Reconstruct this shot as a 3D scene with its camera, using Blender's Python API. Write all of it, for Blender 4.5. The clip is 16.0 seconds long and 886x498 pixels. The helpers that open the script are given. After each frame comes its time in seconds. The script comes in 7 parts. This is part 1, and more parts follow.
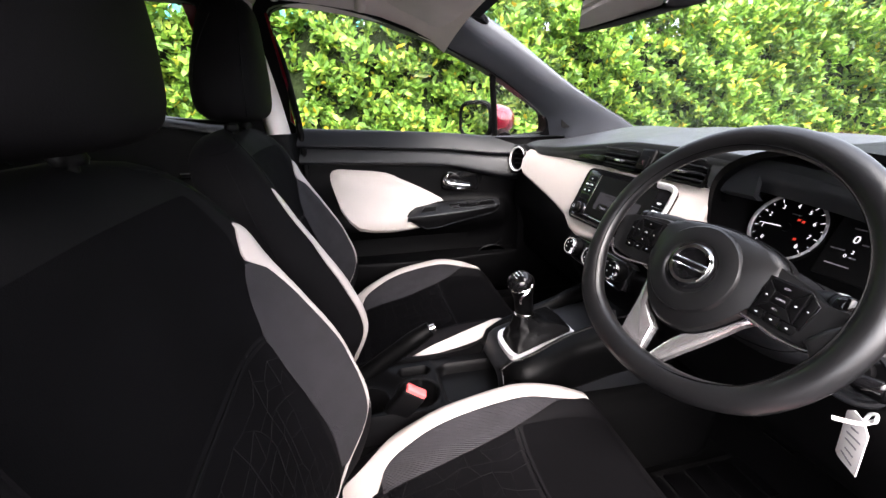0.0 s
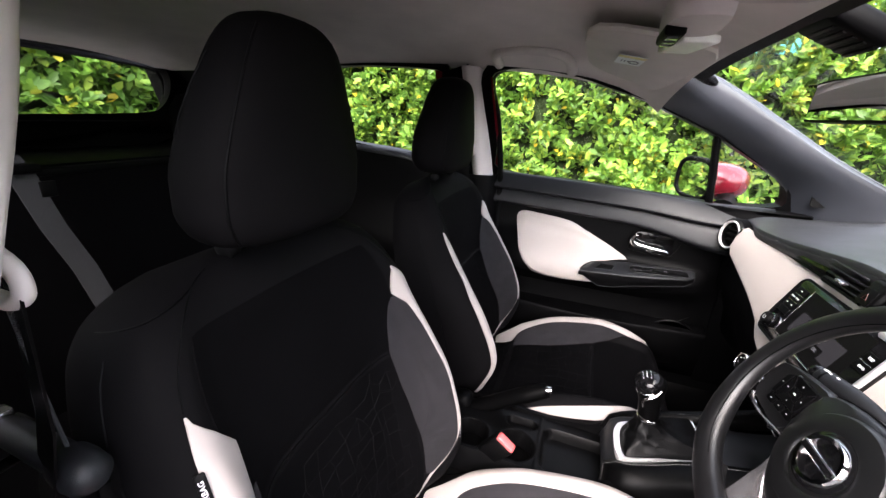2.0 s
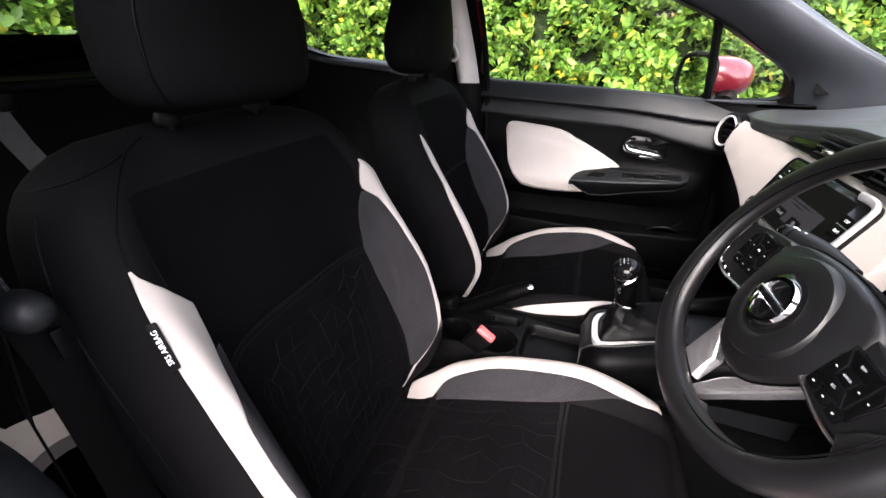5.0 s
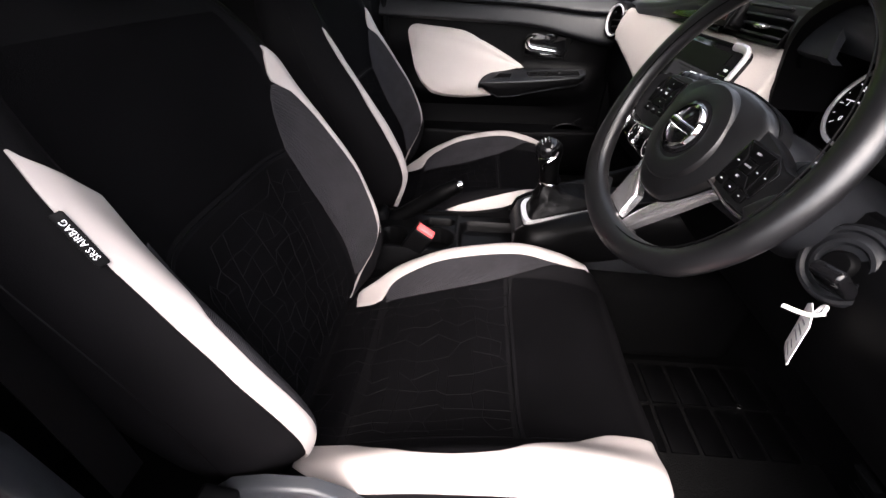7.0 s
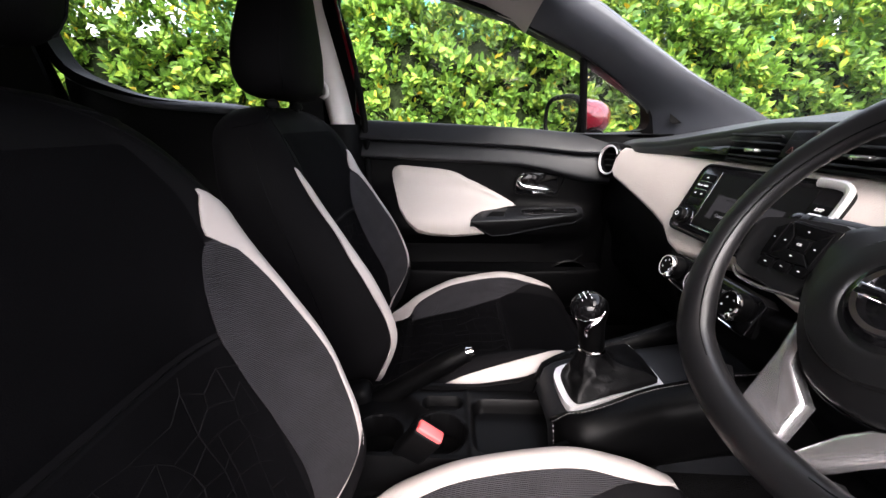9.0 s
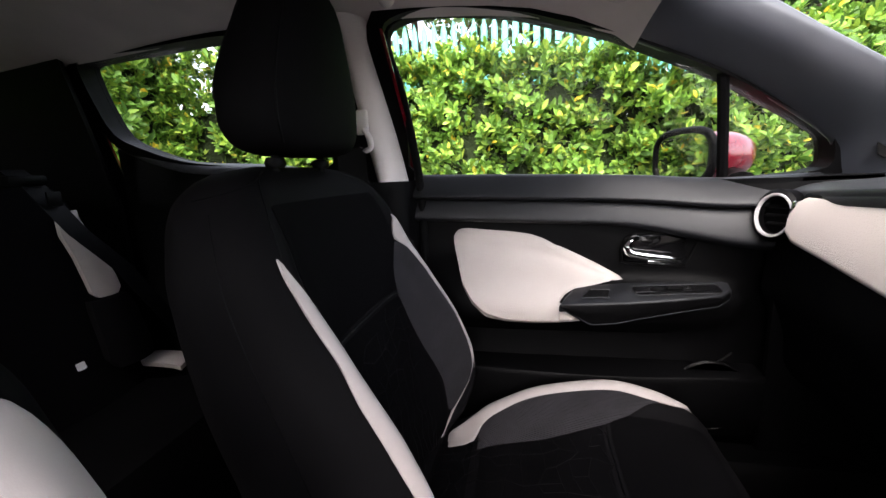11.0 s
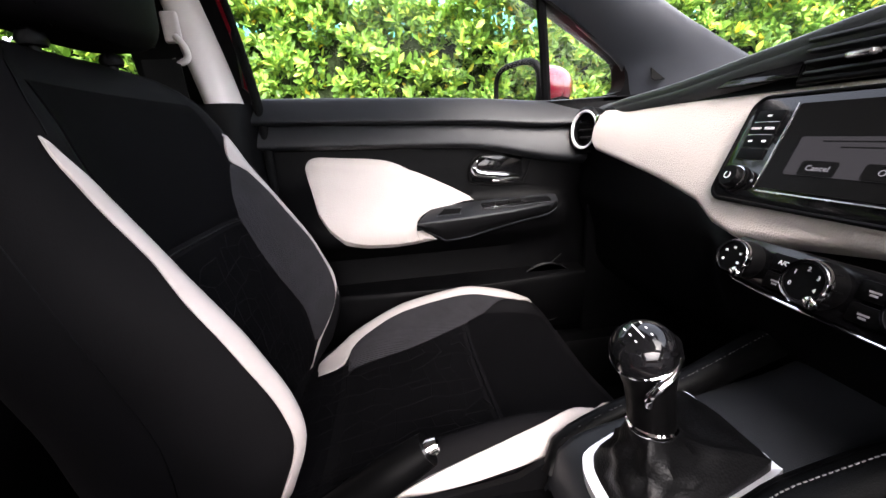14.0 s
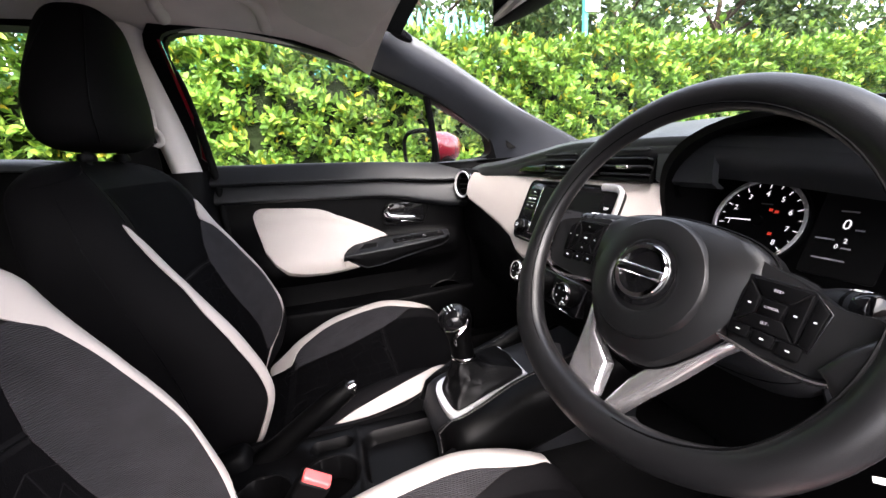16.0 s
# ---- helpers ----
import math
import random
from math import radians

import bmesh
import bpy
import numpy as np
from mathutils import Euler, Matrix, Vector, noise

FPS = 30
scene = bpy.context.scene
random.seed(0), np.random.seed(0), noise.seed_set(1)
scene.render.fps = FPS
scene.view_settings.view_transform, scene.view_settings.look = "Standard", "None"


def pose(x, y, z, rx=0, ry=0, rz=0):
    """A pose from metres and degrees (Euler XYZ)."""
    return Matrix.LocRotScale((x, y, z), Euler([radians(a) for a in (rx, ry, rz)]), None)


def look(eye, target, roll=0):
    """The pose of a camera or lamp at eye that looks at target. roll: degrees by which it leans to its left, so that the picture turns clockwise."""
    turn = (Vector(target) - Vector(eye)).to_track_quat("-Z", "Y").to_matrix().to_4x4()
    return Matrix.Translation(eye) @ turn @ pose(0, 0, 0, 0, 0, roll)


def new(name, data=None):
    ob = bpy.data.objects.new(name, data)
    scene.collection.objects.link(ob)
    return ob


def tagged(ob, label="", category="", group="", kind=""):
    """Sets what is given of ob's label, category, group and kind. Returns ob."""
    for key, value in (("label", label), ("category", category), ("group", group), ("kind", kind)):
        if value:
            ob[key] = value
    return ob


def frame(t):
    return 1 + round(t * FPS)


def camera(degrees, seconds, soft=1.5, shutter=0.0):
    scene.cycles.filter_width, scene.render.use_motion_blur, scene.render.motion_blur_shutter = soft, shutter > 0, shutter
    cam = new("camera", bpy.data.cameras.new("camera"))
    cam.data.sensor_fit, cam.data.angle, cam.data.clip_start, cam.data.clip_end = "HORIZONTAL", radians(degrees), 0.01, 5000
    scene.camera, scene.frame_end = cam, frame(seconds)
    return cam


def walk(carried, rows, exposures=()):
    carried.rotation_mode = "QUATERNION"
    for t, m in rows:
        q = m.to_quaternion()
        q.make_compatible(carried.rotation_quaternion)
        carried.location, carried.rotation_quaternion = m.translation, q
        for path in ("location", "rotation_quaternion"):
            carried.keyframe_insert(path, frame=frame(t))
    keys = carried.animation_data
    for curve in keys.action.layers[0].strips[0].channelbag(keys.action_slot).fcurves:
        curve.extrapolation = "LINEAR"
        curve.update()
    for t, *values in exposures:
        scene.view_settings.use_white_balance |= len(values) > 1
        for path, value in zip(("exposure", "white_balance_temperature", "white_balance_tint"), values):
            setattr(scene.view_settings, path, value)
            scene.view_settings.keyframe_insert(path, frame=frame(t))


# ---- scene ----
cam = camera(97.2, 16.0)
METRES, EYE, TILT, LEAN, TURN = 1.651, 1.07, -19.98, 0.05, -13.44
ROWS = [
    (0.0, 0.0, 0.0, 0.0, 0.0, 0.0, -0.0),
    (0.5, -0.0005, -0.0432, 0.0207, 9.95, -0.32, -5.27),
    (1.0, 0.0167, -0.0605, 0.0401, 18.49, -1.02, -9.53),
    (1.5, 0.0516, -0.0548, 0.0574, 25.55, -1.7, -12.42),
    (2.0, 0.0948, -0.0321, 0.0692, 31.05, -2.21, -14.06),
    (2.5, 0.1222, -0.0151, 0.0742, 34.81, -2.55, -14.81),
    (3.0, 0.1359, -0.0086, 0.0705, 36.7, -3.13, -14.88),
    (3.5, 0.1417, -0.0058, 0.0609, 36.94, -4.32, -14.42),
    (6.0, 0.1264, -0.0159, -0.0091, 24.67, -15.07, -9.08),
    (6.5, 0.1223, -0.0233, -0.0252, 20.87, -16.53, -7.79),
    (7.0, 0.1199, -0.0214, -0.0345, 17.05, -16.98, -6.56),
    (7.5, 0.1059, -0.0097, -0.0379, 13.54, -15.74, -5.56),
    (8.0, 0.0804, 0.009, -0.0387, 11.01, -12.07, -4.9),
    (8.5, 0.0562, 0.0582, -0.0421, 10.48, -5.7, -4.7),
    (9.0, 0.0452, 0.1059, -0.0109, 12.99, 1.66, -5.07),
    (9.5, 0.0319, 0.1707, 0.023, 17.97, 7.52, -6.02),
    (12.0, -0.0056, 0.2932, 0.046, 24.63, 7.31, -5.86),
    (12.5, -0.0044, 0.3046, 0.0208, 20.86, 5.24, -4.55),
    (13.0, 0.002, 0.3128, 0.0047, 16.24, 3.8, -2.84),
    (13.5, 0.0107, 0.3075, -0.001, 11.22, 3.24, -0.87),
    (14.0, 0.0221, 0.2907, -0.0013, 6.57, 3.38, 1.05),
    (14.5, 0.0391, 0.2623, 0.0007, 2.99, 3.85, 2.58),
    (15.0, 0.0484, 0.232, 0.0029, 0.65, 4.55, 3.54),
    (15.5, 0.0608, 0.1814, -0.0028, -0.92, 5.38, 4.15),
    (16.0, 0.0729, 0.0911, -0.0147, -2.45, 6.28, 4.75),
]
EXPOSURES = [(0.0, 3.5), (0.5, 3.52), (1.5, 3.38), (3.5, 3.32), (6.0, 3.12), (7.0, 2.93), (8.0, 2.95), (9.0, 3.05), (9.5, 3.1), (11.8, 2.85), (12.0, 2.85), (12.5, 3.1), (13.0, 3.4), (13.5, 3.6), (14.0, 3.6), (14.5, 3.55), (15.0, 3.45), (16.0, 3.3)]
walk(cam, [(t, pose(0, -0.6875, EYE, TILT, LEAN, TURN) @ pose(METRES * x, METRES * y, METRES * z, 90 + pitch, roll, yaw)) for t, x, y, z, yaw, pitch, roll in ROWS], [(t, stops, 6700, 17) for t, stops in EXPOSURES])

# ---- light ----
world = bpy.data.worlds.new("sky")
scene.world = world
world.use_nodes = True
wn = world.node_tree
sky = wn.nodes.new("ShaderNodeTexSky")
sky.sky_type = "NISHITA"
sky.sun_disc = False
sky.sun_elevation = radians(48)
sky.sun_rotation = radians(185)
sky.air_density = 1.0
sky.dust_density = 2.8
sky.ozone_density = 1.0
wn.nodes["Background"].inputs["Strength"].default_value = 0.15
veil = wn.nodes.new("ShaderNodeHueSaturation")   # cloud cover greys the sky
veil.inputs["Saturation"].default_value = 0.45
wn.links.new(sky.outputs[0], veil.inputs["Color"])
wn.links.new(veil.outputs["Color"], wn.nodes["Background"].inputs["Color"])
sun_data = bpy.data.lights.new("sun", "SUN")
sun_data.energy = 1.15
sun_data.angle = radians(70)
sun_data.color = (1.0, 0.95, 0.91)
sun = new("sun", sun_data)
sun.matrix_world = look((-0.8, -7.5, 8.5), (0, 0, 0))


# ---- materials ----
def shader(name, rgb, rough=0.5, metal=0.0, vary=0.15, scale=40.0, bump=0.15, bump_scale=400.0, coat=0.0, spec=0.5, kind="noise", dist=0.0008):
    """A principled surface with two scales of variation and a fine relief."""
    m = bpy.data.materials.new(name)
    m.use_nodes = True
    n, l = m.node_tree.nodes, m.node_tree.links
    b = n["Principled BSDF"]
    co = n.new("ShaderNodeTexCoord")
    big = n.new("ShaderNodeTexNoise")
    big.inputs["Scale"].default_value = scale
    big.inputs["Detail"].default_value = 5
    l.new(co.outputs["Object"], big.inputs["Vector"])
    ramp = n.new("ShaderNodeValToRGB")
    lo, hi = [max(0.0, c * (1 - vary)) for c in rgb], [min(1.0, c * (1 + vary)) for c in rgb]
    ramp.color_ramp.elements[0].position, ramp.color_ramp.elements[1].position = 0.3, 0.7
    ramp.color_ramp.elements[0].color, ramp.color_ramp.elements[1].color = (*lo, 1), (*hi, 1)
    l.new(big.outputs["Fac"], ramp.inputs["Fac"])
    l.new(ramp.outputs["Color"], b.inputs["Base Color"])
    rr = n.new("ShaderNodeMapRange")
    uneven = 0.08 if vary > 0.025 else 0.008
    rr.inputs["To Min"].default_value, rr.inputs["To Max"].default_value = max(0.02, rough - uneven), min(1, rough + uneven)
    if rough < 0.15:
        rr.inputs["To Min"].default_value, rr.inputs["To Max"].default_value = rough * 0.8, rough * 1.3
    l.new(big.outputs["Fac"], rr.inputs["Value"])
    l.new(rr.outputs["Result"], b.inputs["Roughness"])
    b.inputs["Metallic"].default_value = metal
    b.inputs["Specular IOR Level"].default_value = spec
    b.inputs["Coat Weight"].default_value = coat
    if bump:
        if kind == "voronoi":
            t = n.new("ShaderNodeTexVoronoi")
            out = t.outputs["Distance"]
        elif kind == "weave":
            t = n.new("ShaderNodeTexWave")
            t.wave_type, t.bands_direction = "BANDS", "Z"
            out = t.outputs["Fac"]
        else:
            t = n.new("ShaderNodeTexNoise")
            t.inputs["Detail"].default_value = 3
            out = t.outputs["Fac"]
        t.inputs["Scale"].default_value = bump_scale
        l.new(co.outputs["Object"], t.inputs["Vector"])
        bp = n.new("ShaderNodeBump")
        bp.inputs["Strength"].default_value = bump
        bp.inputs["Distance"].default_value = dist
        l.new(out, bp.inputs["Height"])
        l.new(bp.outputs["Normal"], b.inputs["Normal"])
    return m


M = {}
M["cloth"] = shader("black_knit_cloth", (0.0017, 0.0016, 0.0019), 0.9, vary=0.25, scale=9, bump=0.5, bump_scale=900, spec=0.03, kind="noise")
M["cover"] = shader("charcoal_smooth_cover", (0.0032, 0.0030, 0.0034), 0.7, vary=0.2, scale=9, bump=0.25, bump_scale=700, spec=0.035)
M["ridge"] = shader("black_embossed_ridge", (0.0035, 0.0033, 0.0037), 0.75, vary=0.3, scale=30, bump=0.2, bump_scale=700, spec=0.04)
M["thread"] = shader("pale_sewing_thread", (0.30, 0.27, 0.26), 0.7, vary=0.1, bump=0)
M["gaiter"] = shader("soft_black_gaiter_leather", (0.0016, 0.0016, 0.0018), 0.42, vary=0.2, scale=18, bump=0.35, bump_scale=420, kind="voronoi", spec=0.11)
M["mesh"] = shader("grey_ribbed_mesh", (0.0225, 0.0215, 0.0240), 0.85, vary=0.15, scale=30, bump=0.8, bump_scale=160, spec=0.12, kind="weave", dist=0.0016)
M["white"] = shader("off_white_vinyl", (0.335, 0.302, 0.285), 0.55, vary=0.03, scale=14, bump=0.12, bump_scale=1100, spec=0.35)
M["cream"] = shader("cream_textured_leatherette", (0.50, 0.452, 0.415), 0.55, vary=0.03, scale=10, bump=0.5, bump_scale=420, spec=0.35, kind="voronoi", dist=0.0010)
M["trim"] = shader("black_grained_plastic", (0.0015, 0.0015, 0.0017), 0.42, vary=0.15, scale=25, bump=0.35, bump_scale=900, spec=0.10)
M["soft"] = shader("charcoal_soft_plastic", (0.0085, 0.0092, 0.0108), 0.45, vary=0.12, scale=14, bump=0.3, bump_scale=700, spec=0.30)
M["dark"] = shader("black_plastic", (0.0013, 0.0013, 0.0015), 0.5, vary=0.2, scale=25, bump=0.2, bump_scale=700, spec=0.07)
M["gloss"] = shader("gloss_black_plastic", (0.004, 0.004, 0.0045), 0.08, vary=0.1, scale=25, bump=0, spec=0.3, coat=0)
M["leather"] = shader("black_leather", (0.0010, 0.0010, 0.0011), 0.40, vary=0.15, scale=18, bump=0.14, bump_scale=900, kind="voronoi", spec=0.06)
M["rimleather"] = shader("steering_wheel_leather", (0.0042, 0.0042, 0.0047), 0.35, vary=0.12, scale=20, bump=0.10, bump_scale=1100, kind="voronoi", spec=0.55)
M["hub"] = shader("charcoal_airbag_cover", (0.0036, 0.0037, 0.0041), 0.38, vary=0.1, scale=20, bump=0.16, bump_scale=1100, spec=0.50)
M["pad"] = shader("charcoal_dash_top", (0.021, 0.023, 0.026), 0.42, vary=0.1, scale=14, bump=0.3, bump_scale=800, spec=0.5)
M["arm"] = shader("polished_silver_spoke", (0.72, 0.70, 0.71), 0.27, 0.9, vary=0.0, bump=0)
M["apillar"] = shader("charcoal_pillar_plastic", (0.026, 0.029, 0.036), 0.33, vary=0.1, scale=14, bump=0.15, bump_scale=900, spec=0.9)
M["chrome"] = shader("bright_chrome", (0.82, 0.82, 0.83), 0.07, 1.0, vary=0.03, bump=0)
M["satin"] = shader("satin_silver", (0.72, 0.71, 0.72), 0.25, 1.0, vary=0.04, bump=0.05, bump_scale=600)
M["silver"] = shader("silver_painted_trim", (0.66, 0.65, 0.66), 0.34, 0.45, vary=0.02, bump=0)
M["liner"] = shader("grey_headlining_fabric", (0.74, 0.68, 0.645), 0.95, vary=0.06, scale=10, bump=0.4, bump_scale=900, spec=0.1)
M["pillar"] = shader("pale_grey_pillar_plastic", (0.64, 0.59, 0.57), 0.55, vary=0.04, scale=14, bump=0.15, bump_scale=900, spec=0.35)
M["visor"] = shader("grey_visor_vinyl", (0.62, 0.57, 0.535), 0.7, vary=0.05, scale=14, bump=0.25, bump_scale=700, spec=0.3)
M["lens"] = shader("pale_lamp_lens", (0.84, 0.84, 0.80), 0.35, vary=0.05, scale=60, bump=0.3, bump_scale=160, kind="weave", dist=0.0006)
M["red"] = shader("deep_red_car_paint", (0.14, 0.005, 0.013), 0.25, 0.2, vary=0.08, scale=30, bump=0, coat=1.0)
M["rubber"] = shader("black_rubber_seal", (0.0035, 0.0035, 0.0036), 0.8, vary=0.3, scale=60, bump=0.9, bump_scale=300, spec=0.06, dist=0.002)
M["carpet"] = shader("black_carpet", (0.0016, 0.0016, 0.0017), 0.98, vary=0.4, scale=90, bump=0.8, bump_scale=500, spec=0.02, dist=0.002)
M["buckle_red"] = shader("red_buckle_button", (0.85, 0.10, 0.10), 0.4, vary=0.04, bump=0)
M["webbing"] = shader("grey_belt_webbing", (0.028, 0.029, 0.032), 0.7, vary=0.1, scale=60, bump=0.8, bump_scale=160, kind="weave", dist=0.001)
M["print"] = shader("white_print", (0.80, 0.80, 0.80), 0.5, vary=0.02, bump=0)
M["stitch"] = shader("grey_stitching", (0.10, 0.095, 0.095), 0.7, vary=0.1, bump=0)
M["tag"] = shader("white_paper_tag", (0.82, 0.80, 0.78), 0.6, vary=0.04, scale=20, bump=0.1)
M["dull_red"] = shader("dull_red_print", (0.05, 0.006, 0.005), 0.5, vary=0.05, bump=0)
# for the added, unseen wall that blocks low sky light
M["wall"] = shader("unseen_brick_wall", (0.20, 0.12, 0.09), 0.9, vary=0.3, scale=3, bump=0.6, bump_scale=40, spec=0.2, dist=0.01)
M["ink"] = shader("grey_ink", (0.25, 0.24, 0.26), 0.7, vary=0.1, bump=0)
M["yellow"] = shader("yellow_label", (0.75, 0.62, 0.25), 0.5, vary=0.05, bump=0)
M["asphalt"] = shader("worn_asphalt", (0.052, 0.054, 0.057), 0.9, vary=0.35, scale=1.5, bump=0.8, bump_scale=90, spec=0.2, dist=0.01)
M["fence"] = shader("teal_painted_steel", (0.05, 0.33, 0.30), 0.45, vary=0.12, scale=6, bump=0.1, bump_scale=60)
M["bark"] = shader("dark_bark", (0.06, 0.045, 0.03), 0.9, vary=0.4, scale=14, bump=0.9, bump_scale=60, spec=0.2, dist=0.01)
# near-black colour holds the shade deep between the leaves
M["shade"] = shader("dark_hedge_inner_shade", (0.014, 0.022, 0.008), 0.95, vary=0.6, scale=6, bump=0.9, bump_scale=14, spec=0.1, dist=0.05)


def leafy(name, a, b, c, rough=0.4):
    """Leaves: each one takes its own tint."""
    m = bpy.data.materials.new(name)
    m.use_nodes = True
    n, l = m.node_tree.nodes, m.node_tree.links
    p = n["Principled BSDF"]
    g = n.new("ShaderNodeNewGeometry")
    r = n.new("ShaderNodeValToRGB")
    e = r.color_ramp.elements
    e[0].position, e[0].color = 0.0, (*a, 1)
    e[1].position, e[1].color = 0.62, (*b, 1)
    k = e.new(0.965)
    k.color = (*c, 1)
    k = e.new(0.996)
    k.color = (0.62, 0.42, 0.03, 1)
    l.new(g.outputs["Random Per Island"], r.inputs["Fac"])
    co = n.new("ShaderNodeTexCoord")
    t = n.new("ShaderNodeTexNoise")
    t.inputs["Scale"].default_value = 1.3
    l.new(co.outputs["Object"], t.inputs["Vector"])
    mp = n.new("ShaderNodeMapRange")
    mp.inputs["From Min"].default_value, mp.inputs["From Max"].default_value = 0.3, 0.7
    mp.inputs["To Min"].default_value, mp.inputs["To Max"].default_value = 0.75, 1.25
    l.new(t.outputs["Fac"], mp.inputs["Value"])
    mul = n.new("ShaderNodeVectorMath")
    mul.operation = "SCALE"
    l.new(r.outputs["Color"], mul.inputs[0])
    l.new(mp.outputs["Result"], mul.inputs["Scale"])
    l.new(mul.outputs["Vector"], p.inputs["Base Color"])
    p.inputs["Roughness"].default_value = rough
    p.inputs["Specular IOR Level"].default_value = 0.35
    tr = n.new("ShaderNodeBsdfTranslucent")
    l.new(mul.outputs["Vector"], tr.inputs["Color"])
    mix = n.new("ShaderNodeMixShader")
    mix.inputs["Fac"].default_value = 0.26
    l.new(p.outputs["BSDF"], mix.inputs[1])
    l.new(tr.outputs["BSDF"], mix.inputs[2])
    l.new(mix.outputs["Shader"], n["Material Output"].inputs["Surface"])
    return m


M["laurel"] = leafy("laurel_leaves", (0.040, 0.100, 0.016), (0.155, 0.312, 0.042), (0.32, 0.44, 0.065), 0.48)
M["tree"] = leafy("tree_leaves", (0.03, 0.07, 0.02), (0.08, 0.15, 0.04), (0.14, 0.22, 0.06), 0.55)


def pane(name, tint, gloss=1.0):
    m = bpy.data.materials.new(name)
    m.use_nodes = True
    n, l = m.node_tree.nodes, m.node_tree.links
    t, g, x, f = n.new("ShaderNodeBsdfTransparent"), n.new("ShaderNodeBsdfGlossy"), n.new("ShaderNodeMixShader"), n.new("ShaderNodeLayerWeight")
    t.inputs["Color"].default_value = (*tint, 1)
    g.inputs["Roughness"].default_value = 0.02
    power, scale_ = n.new("ShaderNodeMath"), n.new("ShaderNodeMath")
    power.operation, scale_.operation = "POWER", "MULTIPLY_ADD"
    power.inputs[1].default_value = 5.0
    scale_.inputs[1].default_value, scale_.inputs[2].default_value = 0.9 * gloss, 0.05 * gloss
    f.inputs["Blend"].default_value = 0.5
    l.new(f.outputs["Facing"], power.inputs[0])
    l.new(power.outputs[0], scale_.inputs[0])
    l.new(scale_.outputs[0], x.inputs["Fac"])
    l.new(t.outputs["BSDF"], x.inputs[1])
    l.new(g.outputs["BSDF"], x.inputs[2])
    l.new(x.outputs["Shader"], n["Material Output"].inputs["Surface"])
    return m


M["glass"] = pane("window_glass", (0.93, 0.96, 0.94))
M["mirror"] = shader("mirror_silver", (0.85, 0.87, 0.87), 0.02, 1.0, vary=0.0, bump=0)


def lit(name, rgb, power):
    m = bpy.data.materials.new(name)
    m.use_nodes = True
    b = m.node_tree.nodes["Principled BSDF"]
    b.inputs["Base Color"].default_value = (0.02, 0.02, 0.02, 1)
    b.inputs["Roughness"].default_value = 0.3
    b.inputs["Base Color"].default_value = (0.004, 0.004, 0.004, 1)
    b.inputs["Specular IOR Level"].default_value = 0.02
    b.inputs["Emission Color"].default_value = (*rgb, 1)
    b.inputs["Emission Strength"].default_value = power
    return m


M["screen"] = lit("dim_grey_screen", (0.60, 0.58, 0.66), 0.0075)
M["screen_dark"] = lit("dark_screen", (0.3, 0.3, 0.35), 0.0003)
M["glow_dim"] = lit("pale_screen_writing", (0.85, 0.85, 0.95), 0.04)
M["glow"] = lit("white_instrument_light", (0.95, 0.95, 1.0), 0.13)
M["glow_red"] = lit("red_warning_light", (1.0, 0.08, 0.05), 0.06)


# ---- mesh tools ----
def finish(name, bm, mat, parent=None, label="", smooth=True, m=None):
    me = bpy.data.meshes.new(name)
    bmesh.ops.recalc_face_normals(bm, faces=bm.faces)
    if smooth:
        for f in bm.faces:
            f.smooth = True
        for e in bm.edges:
            if len(e.link_faces) == 2 and e.calc_face_angle(0) > 0.7:
                e.smooth = False
    bm.to_mesh(me)
    bm.free()
    me.materials.append(M[mat] if isinstance(mat, str) else mat)
    ob = new(name, me)
    if parent:
        ob.parent = parent
    if m is not None:
        ob.matrix_basis = m
    if label:
        ob["label"] = label
    return ob


def part(name, bm, mat, parent, label="", smooth=True, m=None):
    return finish(name, bm, mat, parent, label, smooth, m)


def empty(name, label, category, group="", kind="", m=None):
    ob = new(name)
    ob.empty_display_size = 0.05
    if m is not None:
        ob.matrix_basis = m
    return tagged(ob, label, category, group, kind)


def rbox(size, at=(0, 0, 0), r=0.004, seg=2, rot=None, bm=None):
    """A box with rounded edges."""
    bm = bm or bmesh.new()
    b2 = bmesh.new()
    bmesh.ops.create_cube(b2, size=1)
    bmesh.ops.scale(b2, vec=size, verts=b2.verts)
    r = min(r, 0.49 * min(size))
    if r > 0:
        bmesh.ops.bevel(b2, geom=b2.edges[:], offset=r, segments=seg, affect="EDGES", profile=0.5)
    mm = Matrix.Translation(at) @ (rot if rot is not None else Matrix())
    bmesh.ops.transform(b2, matrix=mm, verts=b2.verts)
    return merge(bm, b2)


def merge(bm, b2):
    mp = {v: bm.verts.new(v.co) for v in b2.verts}
    for f in b2.faces:
        try:
            bm.faces.new([mp[v] for v in f.verts])
        except ValueError:
            pass
    b2.free()
    return bm


def frame_to(z, x=None):
    """A turn whose z axis runs along z."""
    z = Vector(z).normalized()
    x = Vector(x) if x is not None else (Vector((1, 0, 0)) if abs(z.x) < 0.9 else Vector((0, 1, 0)))
    y = z.cross(x).normalized()
    x = y.cross(z).normalized()
    return Matrix((x, y, z)).transposed().to_4x4()


